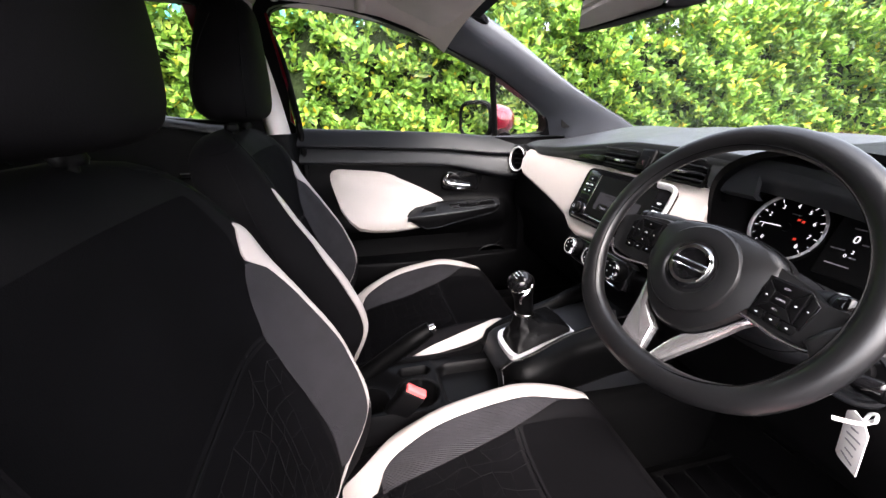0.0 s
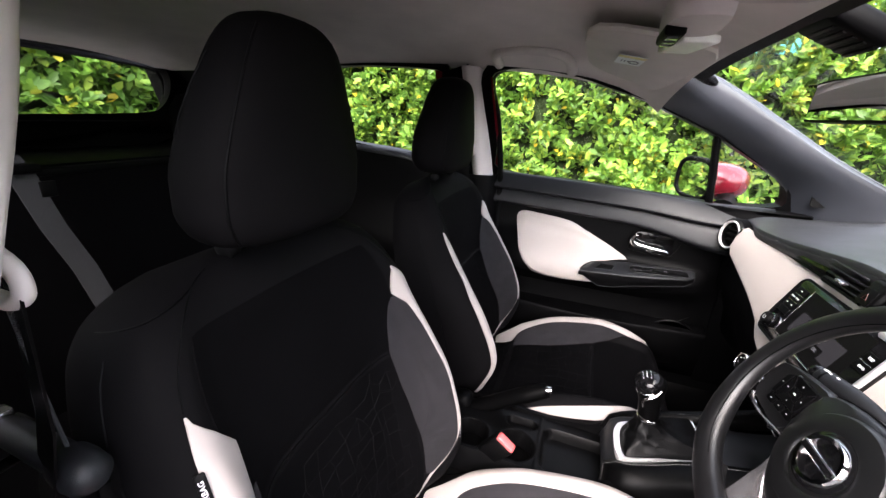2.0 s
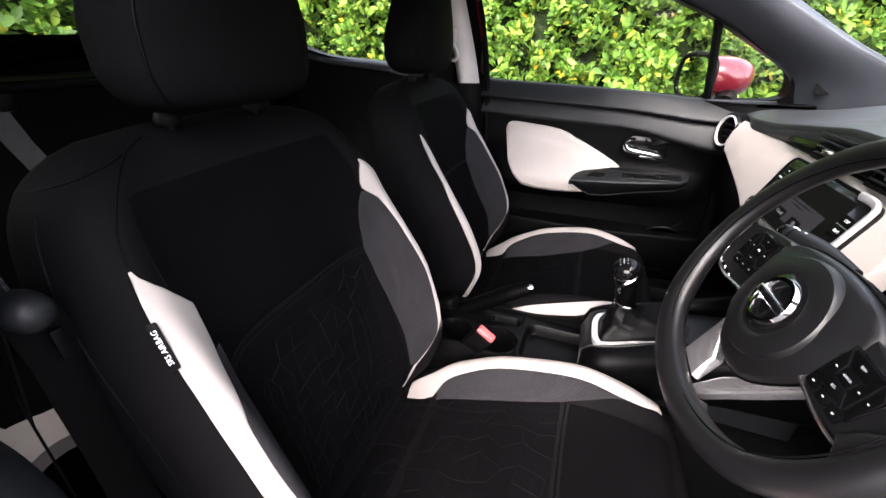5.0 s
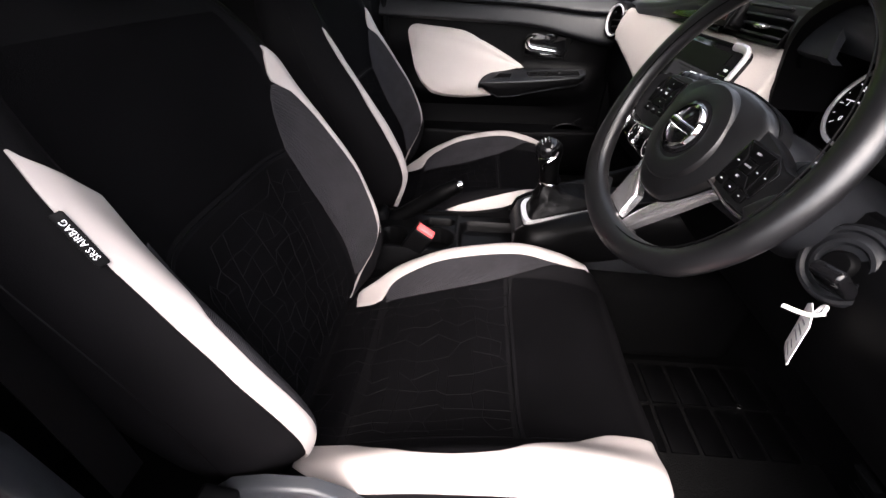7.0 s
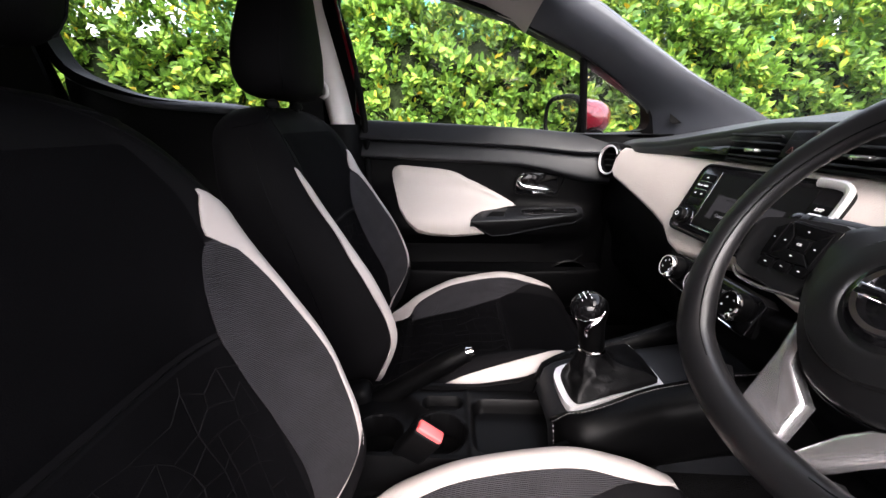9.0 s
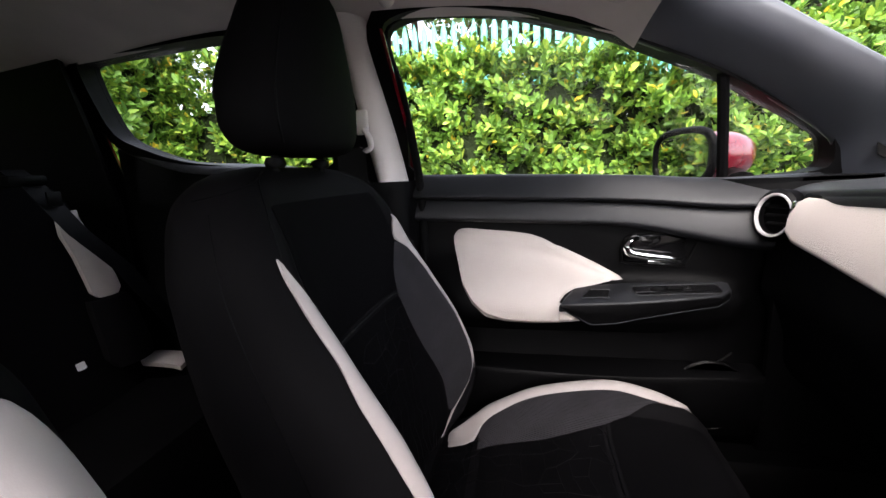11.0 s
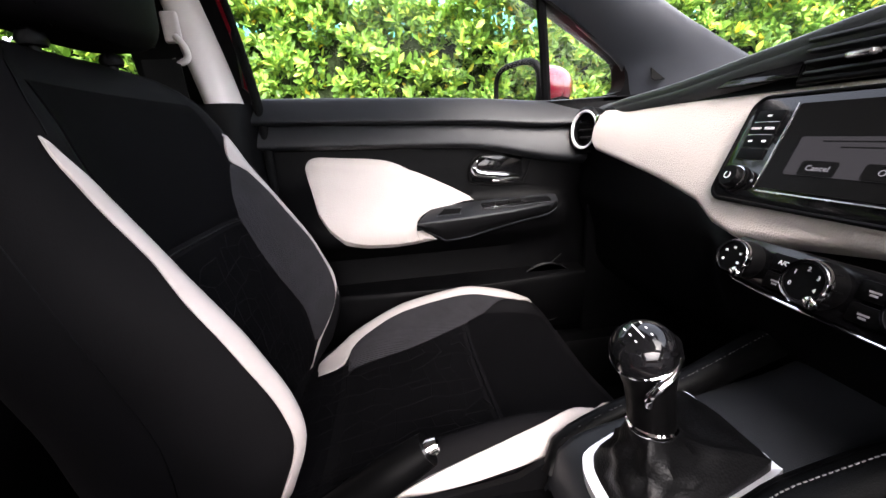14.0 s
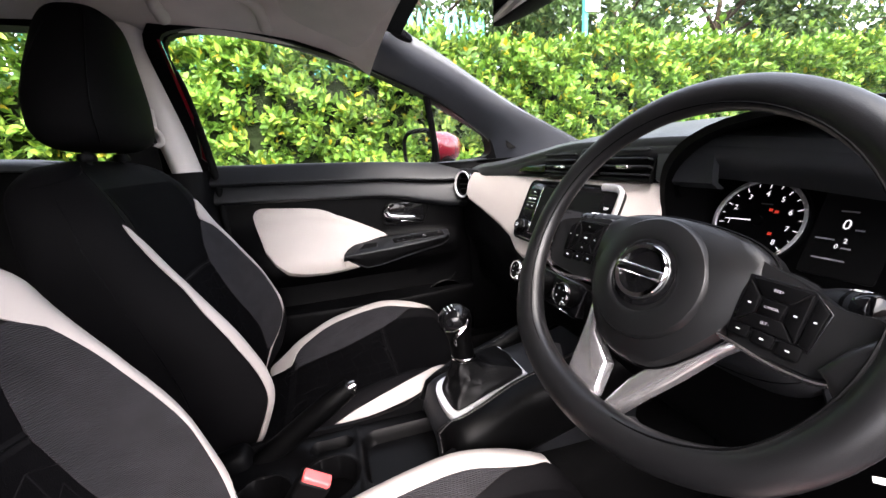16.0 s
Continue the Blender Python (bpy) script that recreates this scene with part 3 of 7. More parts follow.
# A-pillar trims: between the side window's upper front edge and the windscreen's edge
for q in (1, -1):
    lo = catmull([(0.20, 0.648, 1.300), (0.286, 0.655, 1.268), (0.40, 0.670, 1.222), (0.51, 0.682, 1.176), (0.62, 0.700, 1.112), (0.728, 0.722, 1.040), (0.76, 0.735, 0.985), (0.80, 0.735, 0.93)], 3)
    hi = catmull([(0.31, 0.575, 1.345), (0.395, 0.585, 1.335), (0.50, 0.592, 1.283), (0.60, 0.597, 1.222), (0.746, 0.602, 1.134), (0.86, 0.605, 1.076), (0.98, 0.610, 1.018), (1.08, 0.615, 0.96)], 3)
    rows = []
    for a, b in zip(lo, hi):
        mid = (a + b) / 2 + np.array([-0.012, -0.028, 0.010])
        row = catmull([a + np.array([0, 0.02, 0]), a, mid, b, b + np.array([0.02, 0.012, 0.0])], 4)
        rows.append([(p[0], q * p[1], p[2]) for p in row])
    part("pillar_trim", slab(rows, lambda p: np.array([0.012, 0.02 * np.sign(p[1]), 0.006])), "apillar", car, "charcoal plastic windscreen pillar trim")
    # speaker grille in the foot of the pillar
    part("speaker_grille", plate([(0.0, 0.0), (0.085, -0.030), (0.080, -0.044), (0.006, -0.052), (-0.004, -0.045)], basis((0.778, q * 0.6935, 1.046), (1, 0.10 * q, 0), (0, q * 0.30, 1)), 0.0015 * q, 0.0004), "rubber", car, "small black triangular speaker grille")
    # B-pillar
    zb = 0.985 if q == 1 else 0.88
    rows = []
    for z in np.linspace(zb, 1.345, 16):
        k = (z - 0.996) / 0.334
        fx, fy = (-0.181 - 0.048 * k, 0.712 - 0.062 * k) if q == 1 else (-0.136 - 0.02 * k, 0.652 - 0.060 * k)
        w = 1.0 if q == 1 else 0.46 * smooth(0.90, 1.06, z)
        sec = catmull([(fx + 0.004, fy + 0.012), (fx, fy), (fx - 0.014, fy - 0.034 * w), (fx - 0.034, fy - 0.048 * w), (fx - (0.048 if q == 1 else 0.10), fy - 0.046 * w), (fx - (0.060 if q == 1 else 0.14), fy - 0.030), (fx - (0.066 if q == 1 else 0.16), fy + 0.01)], 3)
        if q == -1:
            zk = (0.88, 1.0, 1.105, 1.204, 1.345)
            rx, ry = prof(z, zk, (-0.112, -0.130, -0.160, -0.182, -0.205)), prof(z, zk, (0.712, 0.667, 0.620, 0.580, 0.545))
            lx, ly = prof(z, zk, (-0.097, -0.118, -0.150, -0.155, -0.168)), prof(z, zk, (0.735, 0.692, 0.643, 0.620, 0.590))
            sec = catmull([(lx - 0.01, ly + 0.03), (lx, ly), (0.5 * (lx + rx) + 0.003, 0.5 * (ly + ry) - 0.002), (rx, ry), (rx - 0.03, ry + 0.006), (rx - 0.08, ry + 0.02), (rx - 0.10, ry + 0.05)], 3)
        rows.append([(p[0], q * p[1], z) for p in sec])
    part("pillar_trim", slab(rows, (0, q * 0.006, 0)), "pillar", car, "pale grey pillar trim beside the seat")
    rows = []
    if q == -1:
        # painted flange, seal and charcoal trim at the foot of the driver's pillar
        foot = []
        for z in np.linspace(0.26, 0.87, 14):
            o = 0.030 * smooth(0.74, 0.88, z)
            foot.append([(x, y - o, z) for x, y in catmull([(-0.070, -0.775), (-0.064, -0.735), (-0.070, -0.720), (-0.086, -0.711), (-0.102, -0.705), (-0.108, -0.712)], 3)])
        part("pillar_flange", slab(foot, (-0.006, -0.002, 0)), "red", car, "red painted flange of the door opening")
    for z in np.linspace(0.27, 0.99 if q == 1 else 0.87, 14):
        k = max(0, (z - 0.996) / 0.334)
        fx, fy = -0.160, 0.705 - 0.03 * smooth(0.6, 0.3, z)
        sec = catmull([(fx + 0.01, fy + 0.02), (fx, fy), (fx - 0.02, fy - 0.04), (fx - 0.08, fy - 0.055), (fx - 0.16, fy - 0.05), (fx - 0.20, fy + 0.01)], 3)
        if q == -1:
            o = 0.030 * smooth(0.74, 0.88, z)
            sec = catmull([(-0.124, 0.702 + o), (-0.117, 0.698 + o), (-0.116, 0.692 + o), (-0.128, 0.678 + o), (-0.150, 0.661 + o), (-0.176, 0.651 + o), (-0.22, 0.645 + o), (-0.30, 0.645 + o), (-0.36, 0.66 + o)], 3)
        rows.append([(p[0], q * p[1], z) for p in sec])
    part("lower_pillar_trim", slab(rows, (0, q * 0.006, 0)), "dark" if q == 1 else "pad", car, "black lower pillar trim" if q == 1 else "charcoal lower pillar trim")
    part("red_pillar", slab([[(x - 0.135 * max(0, z - 0.99), q * (0.752 - 0.22 * (z - 0.97)), z) for x in (-0.155, -0.25, -0.36)] for z in (0.28, 0.6, 0.97, 1.2, 1.34)], (0, q * 0.01, 0)), "red", car, "red painted pillar")
    corner = [(-0.25, 0.97), (-0.372, 0.97), (-0.368, 1.045), (-0.362, 1.17), (-0.362, 1.325), (-0.27, 1.352)]
    cb = bmesh.new()
    ca, cc = [cb.verts.new(flank(x, z, q, 0.022)) for x, z in corner], [cb.verts.new(flank(x, z, q, 0.004)) for x, z in corner]
    cb.faces.new(ca)
    cb.faces.new(cc)
    for i in range(6):
        cb.faces.new((ca[i], ca[(i + 1) % 6], cc[(i + 1) % 6], cc[i]))
    part("pillar_backing", cb, "dark", car, "black panel behind the pillar", smooth=False)
    # weatherstrip round the front doorway
    near = 0.0 if q == 1 else 0.040
    path = catmull([(-0.10, q * 0.705, 0.30), (-0.128 - near * 0.3, q * (0.722 - near * 0.6), 0.62), (-0.126 - near * 0.4, q * (0.716 - near * 0.72), 0.95), (-0.150 + near * 0.4, q * (0.685 - near * 0.7), 1.18), (-0.176, q * 0.660, 1.325), (-0.05, q * 0.653, 1.353), (0.12, q * 0.654, 1.325), (0.286, q * 0.668, 1.274)], 5)
    if q == -1:
        path = catmull([(-0.114, -0.704, 0.30), (-0.114, -0.704, 0.62), (-0.106, -0.718, 0.78), (-0.087, -0.750, 0.88), (-0.109, -0.708, 1.0), (-0.148, -0.662, 1.105), (-0.155, -0.641, 1.204), (-0.159, -0.617, 1.30), (-0.13, -0.645, 1.345), (-0.05, -0.653, 1.353), (0.12, -0.654, 1.325), (0.286, -0.668, 1.274)], 5)
    if q == 1:
        path = [p + np.array([-0.016, 0.004, 0]) * smooth(0.05, -0.10, p[0]) for p in path]
    part("door_seal", tube(path, 0.0105 if q == 1 else [0.0055 + 0.0075 * smooth(0.78, 0.90, p[2]) for p in path], 12), "rubber", car, "black rubber door seal")
    # sill
    rows = [[(x, q * y, z) for y, z in ((0.60, 0.24), (0.605, 0.33), (0.62, 0.355), (0.66, 0.36), (0.69, 0.352), (0.70, 0.30))] for x in (-1.0, -0.2, 0.3, 0.9)]
    part("sill_trim", slab(rows, (0, 0, -0.02)), "trim", car, "black plastic sill trim")
    rows = [[(x, q * y, z) for y, z in ((0.702 if q < 0 else 0.752, 0.345), (0.74 if q < 0 else 0.76, 0.350), (0.775, 0.33), (0.785, 0.26), (0.76, 0.19), (0.60, 0.18))] for x in (-1.7, -0.2, 0.3, 1.0)]
    part("sill_panel", slab(rows, (0, 0, 0.012)), "red", car, "red painted sill")
    # rear quarter behind the rear door
    part("quarter_trim", slab([[(x, q * (0.70 - 0.22 * max(0, z - 0.95)), z) for x in (-1.050, -1.2, -1.4, -1.62)] for z in (0.25, 0.6, 0.95, 1.1, 1.2, 1.335)], (0, q * 0.012, 0)), "dark", car, "black rear quarter trim")
    part("quarter_panel", slab([[(x, q * (0.775 - 0.30 * max(0, z - 0.95)), z) for x in (-1.075, -1.3, -1.6, -1.85)] for z in (0.2, 0.6, 0.95, 1.1, 1.25, 1.38)], (0, q * 0.012, 0)), "red", car, "red rear quarter panel")
    part("quarter_lining", slab([[(x, q * (0.760 - 0.30 * max(0, z - 0.95)), z) for x in (-1.055, -1.3, -1.6, -1.85)] for z in (0.6, 0.95, 1.1, 1.25, 1.38)], (0, q * 0.004, 0)), "dark", car, "black trim inside the rear quarter")
    # front wing and hinge pillar
    part("front_wing", slab([[(x, q * 0.785, z) for x in (0.80, 1.3, 1.9)] for z in (0.25, 0.6, 0.90)], (0, q * 0.012, 0)), "red", car, "red front wing")
    part("footwell_side", slab([[(x, q * 0.66, z) for x in (0.62, 0.8, 1.02)] for z in (0.22, 0.5, 0.80)], (0, q * 0.012, 0)), "dark", car, "black footwell side trim")

# windscreen, bonnet, bulkhead, floor, tailgate
rows = [[(x, k * y, z) for k in np.linspace(-1, 1, 9)] for x, y, z in ((0.36, 0.58, 1.345), (0.60, 0.592, 1.222), (0.86, 0.605, 1.08), (1.08, 0.615, 0.96))]
clear(part("windscreen", loft([[(p[0] + 0.05 * (1 - (p[1] / 0.6) ** 2), p[1], p[2] + 0.025 * (1 - (p[1] / 0.6) ** 2)) for p in r] for r in rows]), "glass", car, "clear laminated windscreen"))
part("header_band", slab([[(x, k * 0.56, z + 0.012 - 0.02 * k * k) for k in np.linspace(-1, 1, 9)] for x, z in ((0.352, 1.338), (0.405, 1.322))], (0.004, 0, 0.008)), "dark", car, "black band along the windscreen's top")
part("bonnet", slab([[(x, y, z - 0.08 * (y / 0.75) ** 2) for y in np.linspace(-0.76, 0.76, 9)] for x, z in ((1.12, 0.93), (1.4, 0.90), (1.75, 0.82), (1.95, 0.70))], (0, 0, 0.012)), "red", car, "red bonnet")
part("bulkhead", slab([[(x, y, z) for y in (-0.70, 0, 0.70)] for x, z in ((0.90, 0.22), (1.02, 0.40), (1.10, 0.95))], (0.012, 0, 0)), "carpet", car, "black carpeted bulkhead")
part("floor_pan", slab([[(x, y, 0.215) for y in (-0.62, 0, 0.62)] for x in (-1.65, -0.5, 0.3, 0.95)], (0, 0, -0.03)), "carpet", car, "black floor carpet")
part("tunnel", rbox((1.5, 0.24, 0.26), (0.1, 0.01, 0.34), 0.05, 3), "carpet", car, "black carpeted tunnel")
TAIL = [(0.57, 0.205), (0.50, 0.245), (0.0, 0.262), (-0.50, 0.245), (-0.57, 0.205), (-0.55, 0.12), (-0.47, 0.035), (-0.36, 0.01), (0.0, 0.0), (0.36, 0.01), (0.47, 0.035), (0.55, 0.12)]
tail_m = basis((-1.552, 0, 1.105), (0, 1, 0), (-0.45, 0, 0.9))
inner = ring([(a, b, 0) for a, b in TAIL], 3)
rows = []
for p in inner + inner[:1]:
    d = np.array([p[0], p[1] - 0.13])
    o = d / np.linalg.norm(d) * 0.09 + p[:2]
    rows.append([tail_m @ Vector((p[0], p[1], 0)), tail_m @ Vector((p[0] * 1.02, p[1], 0.03)), tail_m @ Vector((o[0], o[1], 0.035)), tail_m @ Vector((o[0], o[1], -0.02))])
b2 = loft(rows, True)
bmesh.ops.remove_doubles(b2, verts=b2.verts, dist=1e-6)
part("tailgate_frame", b2, "dark", car, "black rear window surround")
rows2 = []
for p in inner + inner[:1]:
    d = np.array([p[0], p[1] - 0.13])
    o = d / np.linalg.norm(d)
    rows2.append([tail_m @ Vector((*(p[:2] + o * 0.012), -0.03)), tail_m @ Vector((*(p[:2] + o * 0.20), -0.05)), tail_m @ Vector((*(p[:2] + o * 0.20), -0.07)), tail_m @ Vector((*(p[:2] + o * 0.012), -0.045))])
b2 = loft(rows2, True)
bmesh.ops.remove_doubles(b2, verts=b2.verts, dist=1e-6)
part("tailgate_panel", b2, "dark", car, "black tailgate panel round the rear window")
b2 = bmesh.new()
b2.faces.new([b2.verts.new(tail_m @ Vector((p[0] * 1.01, p[1], -0.025))) for p in inner])
clear(part("rear_window", b2, "glass", car, "clear rear window"))
part("tailgate_trim", slab([[(x, y, z) for y in (-0.62, 0, 0.62)] for x, z in ((-1.50, 1.100), (-1.56, 1.075), (-1.62, 0.9), (-1.66, 0.22))], (-0.02, 0, 0)), "dark", car, "black tailgate trim")
part("parcel_shelf", rbox((0.42, 1.16, 0.02), (-1.31, 0, 1.0), 0.006), "dark", car, "black parcel shelf")
part("window_sticker", plate(rrect(0.14, 0.028, 0.004), tail_m @ pose(-0.025, 0.059, 0.002), 0.001, 0), "print", car, "small white sticker on the rear window")
for x in (1.30, -1.225):
    for q in (1, -1):
        mm = basis((x, q * 0.70, 0.30), (1, 0, 0), (0, 0, 1))
        w = part("wheel", lathe([(0.10, -0.09), (0.28, -0.09), (0.30, -0.075), (0.302, 0), (0.30, 0.075), (0.28, 0.09), (0.10, 0.09)], mm, 36), "rubber", car, "black road tyre")
        part("rim", lathe([(0.02, -0.095), (0.19, -0.095), (0.20, -0.08), (0.20, 0.08), (0.19, 0.095), (0.02, 0.095)], mm, 24), "satin", w)


# ---- doors ----
def door_depth(x, z):
    """How far from the middle the inner skin of the front door lies."""
    zs = prof(x, (-0.15, 0.0, 0.2, 0.34, 0.5), (0.85, 0.835, 0.79, 0.742, 0.742))
    y = 0.740
    swell = smooth(zs, 0.69, z) * prof(x, (-0.15, -0.03, 0.10, 0.42, 0.56, 0.62), (0.05, 0.092, 0.10, 0.085, 0.045, 0.0))
    y -= swell * (1 - 0.72 * smooth(0.672, 0.60, z))
    y -= 0.012 * smooth(0.62, 0.45, z) * (1 - smooth(0.45, 0.38, z))
    y -= 0.05 * smooth(0.47, 0.66, x) * smooth(0.70, 0.88, z)
    return y


def belt(x):
    return prof(x, (-0.17, 0.10, 0.35, 0.555, 0.76), (1.000, 0.990, 0.978, 0.964, 0.968))


door = empty("front_door", "closed passenger door with black and cream trim panel", "car door")
xs = list(np.linspace(-0.165, 0.80, 50))
rows = []
for x in xs:
    zt = belt(x)
    zs = [0.24, 0.33, 0.37, 0.42, 0.46, 0.50, 0.54, 0.58, 0.61, 0.63, 0.65, 0.665, 0.68, 0.695, 0.71, 0.73, 0.745, 0.76, 0.78, 0.80, 0.83, 0.86, 0.89, 0.905, 0.92, 0.935, 0.95, 0.965, zt - 0.01, zt - 0.003, zt]
    r = [(x, door_depth(x, z), z) for z in zs]
    r.append((x, 0.757, zt - 0.001))
    rows.append(r)
part("trim_panel", slab(rows, (0, 0.012, 0)), "dark", door, "black grained plastic trim panel")
# padded belt roll along the window
rows = []
for x in np.linspace(-0.160, 0.72, 40):
    zt = belt(x)
    e = smooth(0.30, 0.72, x)
    rows.append([(x, y, z) for y, z in catmull([(0.752, zt + 0.003), (0.738, zt + 0.004), (0.728 - 0.01 * e, zt - 0.004), (0.706 - 0.026 * e, zt - 0.040), (0.7025 - 0.03 * e, zt - 0.049 - 0.004 * e), (0.709 - 0.03 * e, zt - 0.0545 - 0.004 * e), (0.722 - 0.02 * e, zt - 0.056 - 0.004 * e)], 3)])
part("belt_pad", slab(rows, (0, 0.010, -0.002)), "soft", door, "charcoal soft-touch pad along the window")
rows = []
for x in np.linspace(-0.160, 0.66, 36):
    zt = belt(x)
    e = smooth(0.30, 0.70, x)
    rows.append([(x, y, z) for y, z in catmull([(0.728 - 0.02 * e, zt - 0.055 - 0.006 * e), (0.720 - 0.03 * e, zt - 0.064 - 0.006 * e), (0.708 - 0.036 * e, zt - 0.098 - 0.03 * e), (0.710 - 0.036 * e, zt - 0.106 - 0.04 * e), (0.722 - 0.03 * e, zt - 0.112 - 0.045 * e), (0.742 - 0.03 * e, zt - 0.114 - 0.045 * e)], 3)])
part("upper_panel", slab(rows, (0, 0.010, 0)), "soft", door, "dark grey upper door panel")



def padded(outline, lift, depth_fn, mat, name, parent, label, q=1, n=46, soft0=True, soft1=True):
    """A raised pad of the given outline (x, z) lying on a skin."""
    pts = np.array(outline)
    x0, x1 = pts[:, 0].min(), pts[:, 0].max()
    rows = []
    for i in range(n + 1):
        x = x0 + (x1 - x0) * (0.5 - 0.5 * math.cos(math.pi * i / n)) * 0.998 + 0.001 * (x1 - x0)
        cr = []
        for (ax, az), (bx, bz) in zip(outline, outline[1:] + outline[:1]):
            if (ax - x) * (bx - x) < 0:
                cr.append(az + (bz - az) * (x - ax) / (bx - ax))
        cr.sort()
        rows.append((x, cr))
    b2 = bmesh.new()
    spans = 14
    prev = {}
    for x, cr in rows:
        now = {}
        for g in range(len(cr) // 2):
            lo, hi = cr[2 * g], cr[2 * g + 1]
            edge = min(1.0, 0.25 + 6 * min(x - x0 if soft0 else 9.0, x1 - x if soft1 else 9.0) / (x1 - x0))
            line = []
            for j in range(spans + 1):
                z = lo + (hi - lo) * j / spans
                e = min(z - lo, hi - z)
                l = lift * min(edge, math.sqrt(min(1.0, e / 0.012)))
                line.append(b2.verts.new((x, q * (depth_fn(x, z) - l), z)))
            now[g] = line
        if len(now) == len(prev):
            for g in now:
                for j in range(spans):
                    b2.faces.new((prev[g][j], prev[g][j + 1], now[g][j + 1], now[g][j]))
        prev = now
    return part(name, b2, mat, parent, label)


padded([(-0.030, 0.8655), (-0.046, 0.8640), (-0.056, 0.860), (-0.063, 0.853), (-0.0665, 0.843), (-0.0665, 0.832), (-0.063, 0.812), (-0.056, 0.79), (-0.038, 0.735), (-0.012, 0.695), (0.02, 0.664), (0.07, 0.650), (0.132, 0.646), (0.187, 0.652), (0.187, 0.819), (0.156, 0.837), (0.125, 0.848), (0.08, 0.855), (0.0, 0.862)], 0.010, door_depth, "cream", "insert", door, "padded cream textured insert", soft1=False)
padded([(0.1865, 0.652), (0.233, 0.661), (0.208, 0.684), (0.1875, 0.705)], 0.010, door_depth, "cream", "insert_tip", door, "cream textured insert", soft0=False)
padded([(0.1865, 0.704), (0.200, 0.718), (0.224, 0.728), (0.29, 0.731), (0.350, 0.734), (0.32, 0.752), (0.285, 0.772), (0.247, 0.792), (0.20, 0.815), (0.1866, 0.820)], 0.010, door_depth, "cream", "insert_front", door, "cream textured insert", soft0=False)

# armrest pull and switch plate
am = basis((0.292, 0.672, 0.7285), (0.98, 0.19, 0.06), (-0.17, 0.92, 0.25))
TOP = [(-0.118, -0.040), (-0.100, -0.016), (-0.068, 0.020), (-0.020, 0.026), (0.054, 0.022), (0.160, 0.006), (0.252, -0.010), (0.262, -0.020), (0.252, -0.048), (0.220, -0.066), (0.120, -0.066), (0.020, -0.060), (-0.060, -0.050)]
arm = part("armrest", plate(TOP, am @ pose(0, 0, -0.020), 0.020, 0.006, 3), "soft", door, "black armrest with pull cup")
rows = []
for x, y, dz in [(-0.116, -0.040, 0.004), (-0.09, -0.0445, 0.022), (-0.050, -0.051, 0.046), (0.0, -0.0575, 0.044), (0.06, -0.0625, 0.034), (0.14, -0.066, 0.026), (0.215, -0.066, 0.022), (0.246, -0.052, 0.018)]:
    p = am @ Vector((x, y, -0.004))
    rows.append([p, p + Vector((0, -0.002, -dz * 0.5)), p + Vector((0, 0.004, -dz)), p + Vector((0, 0.014, -dz - 0.006)), p + Vector((0, 0.05, -dz - 0.012))])
part("armrest_side", slab(rows, (0, 0.006, 0)), "trim", arm, "black lower side of the armrest")
part("armrest_line", tube([r[2] + Vector((0, -0.001, 0)) for r in rows[1:]], 0.0016, 6), "soft", arm)
part("pull_cup", plate([(-0.064, -0.026), (-0.008, -0.034), (0.006, -0.006), (-0.036, 0.004)], am @ pose(0, 0, 0.0004), 0.0012, 0.0004), "rubber", arm, "recessed dark pull cup")
part("cup_rim", tube([am @ Vector((x, y, 0.0008)) for x, y in ((-0.064, -0.026), (-0.008, -0.034), (0.006, -0.006), (-0.036, 0.004))], 0.0020, 6, closed=True), "soft", arm)
sm = am @ pose(0.142, -0.030, 0.0005, 0, 0, -7)
part("switch_plate", plate(rrect(0.178, 0.036, 0.010), sm, 0.0016, 0.0008), "gloss", arm, "glossy window switch plate")
part("plate_edge", tube([sm @ Vector((p[0], p[1], 0.0008)) for p in rrect(0.180, 0.038, 0.011)], 0.0012, 6, closed=True), "soft", arm)
part("switch_pocket", plate(rrect(0.084, 0.018, 0.009), sm @ pose(-0.012, 0, 0), 0.0026, 0.0008), "dark", arm)
part("window_switch", rbox((0.034, 0.013, 0.008), (0, 0, 0), 0.003, rot=sm @ pose(-0.004, 0.0, 0.005)), "trim", arm, "black window switch")
for dx in (0.017, 0.025):
    part("switch_tip", lathe([(0.0034, 0), (0.003, 0.002), (0.0005, 0.0024)], sm @ pose(dx, 0.0, 0.0028), 14), "satin", arm)
# chrome release handle in its recess
hm = basis((0.408, 0.742, 0.808), (1, 0.01, -0.06), (0.06, 0, 1))
part("handle_recess", plate([(-0.070, -0.024), (-0.055, -0.036), (0.058, -0.036), (0.070, -0.026), (0.084, 0.012), (0.078, 0.034), (-0.045, 0.036), (-0.070, 0.010)], hm, 0.003, 0.001), "gloss", door, "black recess behind the door handle")
part("recess_rim", tube([hm @ Vector((p[0], p[1], 0.006)) for p in ring([(-0.070, -0.024), (-0.055, -0.036), (0.058, -0.036), (0.070, -0.026), (0.084, 0.012), (0.078, 0.034), (-0.045, 0.036), (-0.070, 0.010)], 2)], 0.003, 6, closed=True), "trim", door)
path = [hm @ Vector(p) for p in catmull([(-0.040, 0.026, 0.012), (-0.058, 0.020, 0.020), (-0.066, 0.004, 0.024), (-0.054, -0.010, 0.026), (-0.02, -0.014, 0.028), (0.02, -0.016, 0.028), (0.050, -0.018, 0.024)], 4)]
part("handle", tube(path, list(np.interp(range(len(path)), (0, 4, 8, 14, 24), (0.006, 0.009, 0.011, 0.010, 0.007))), 10, flat=0.8), "chrome", door, "chrome door release handle")
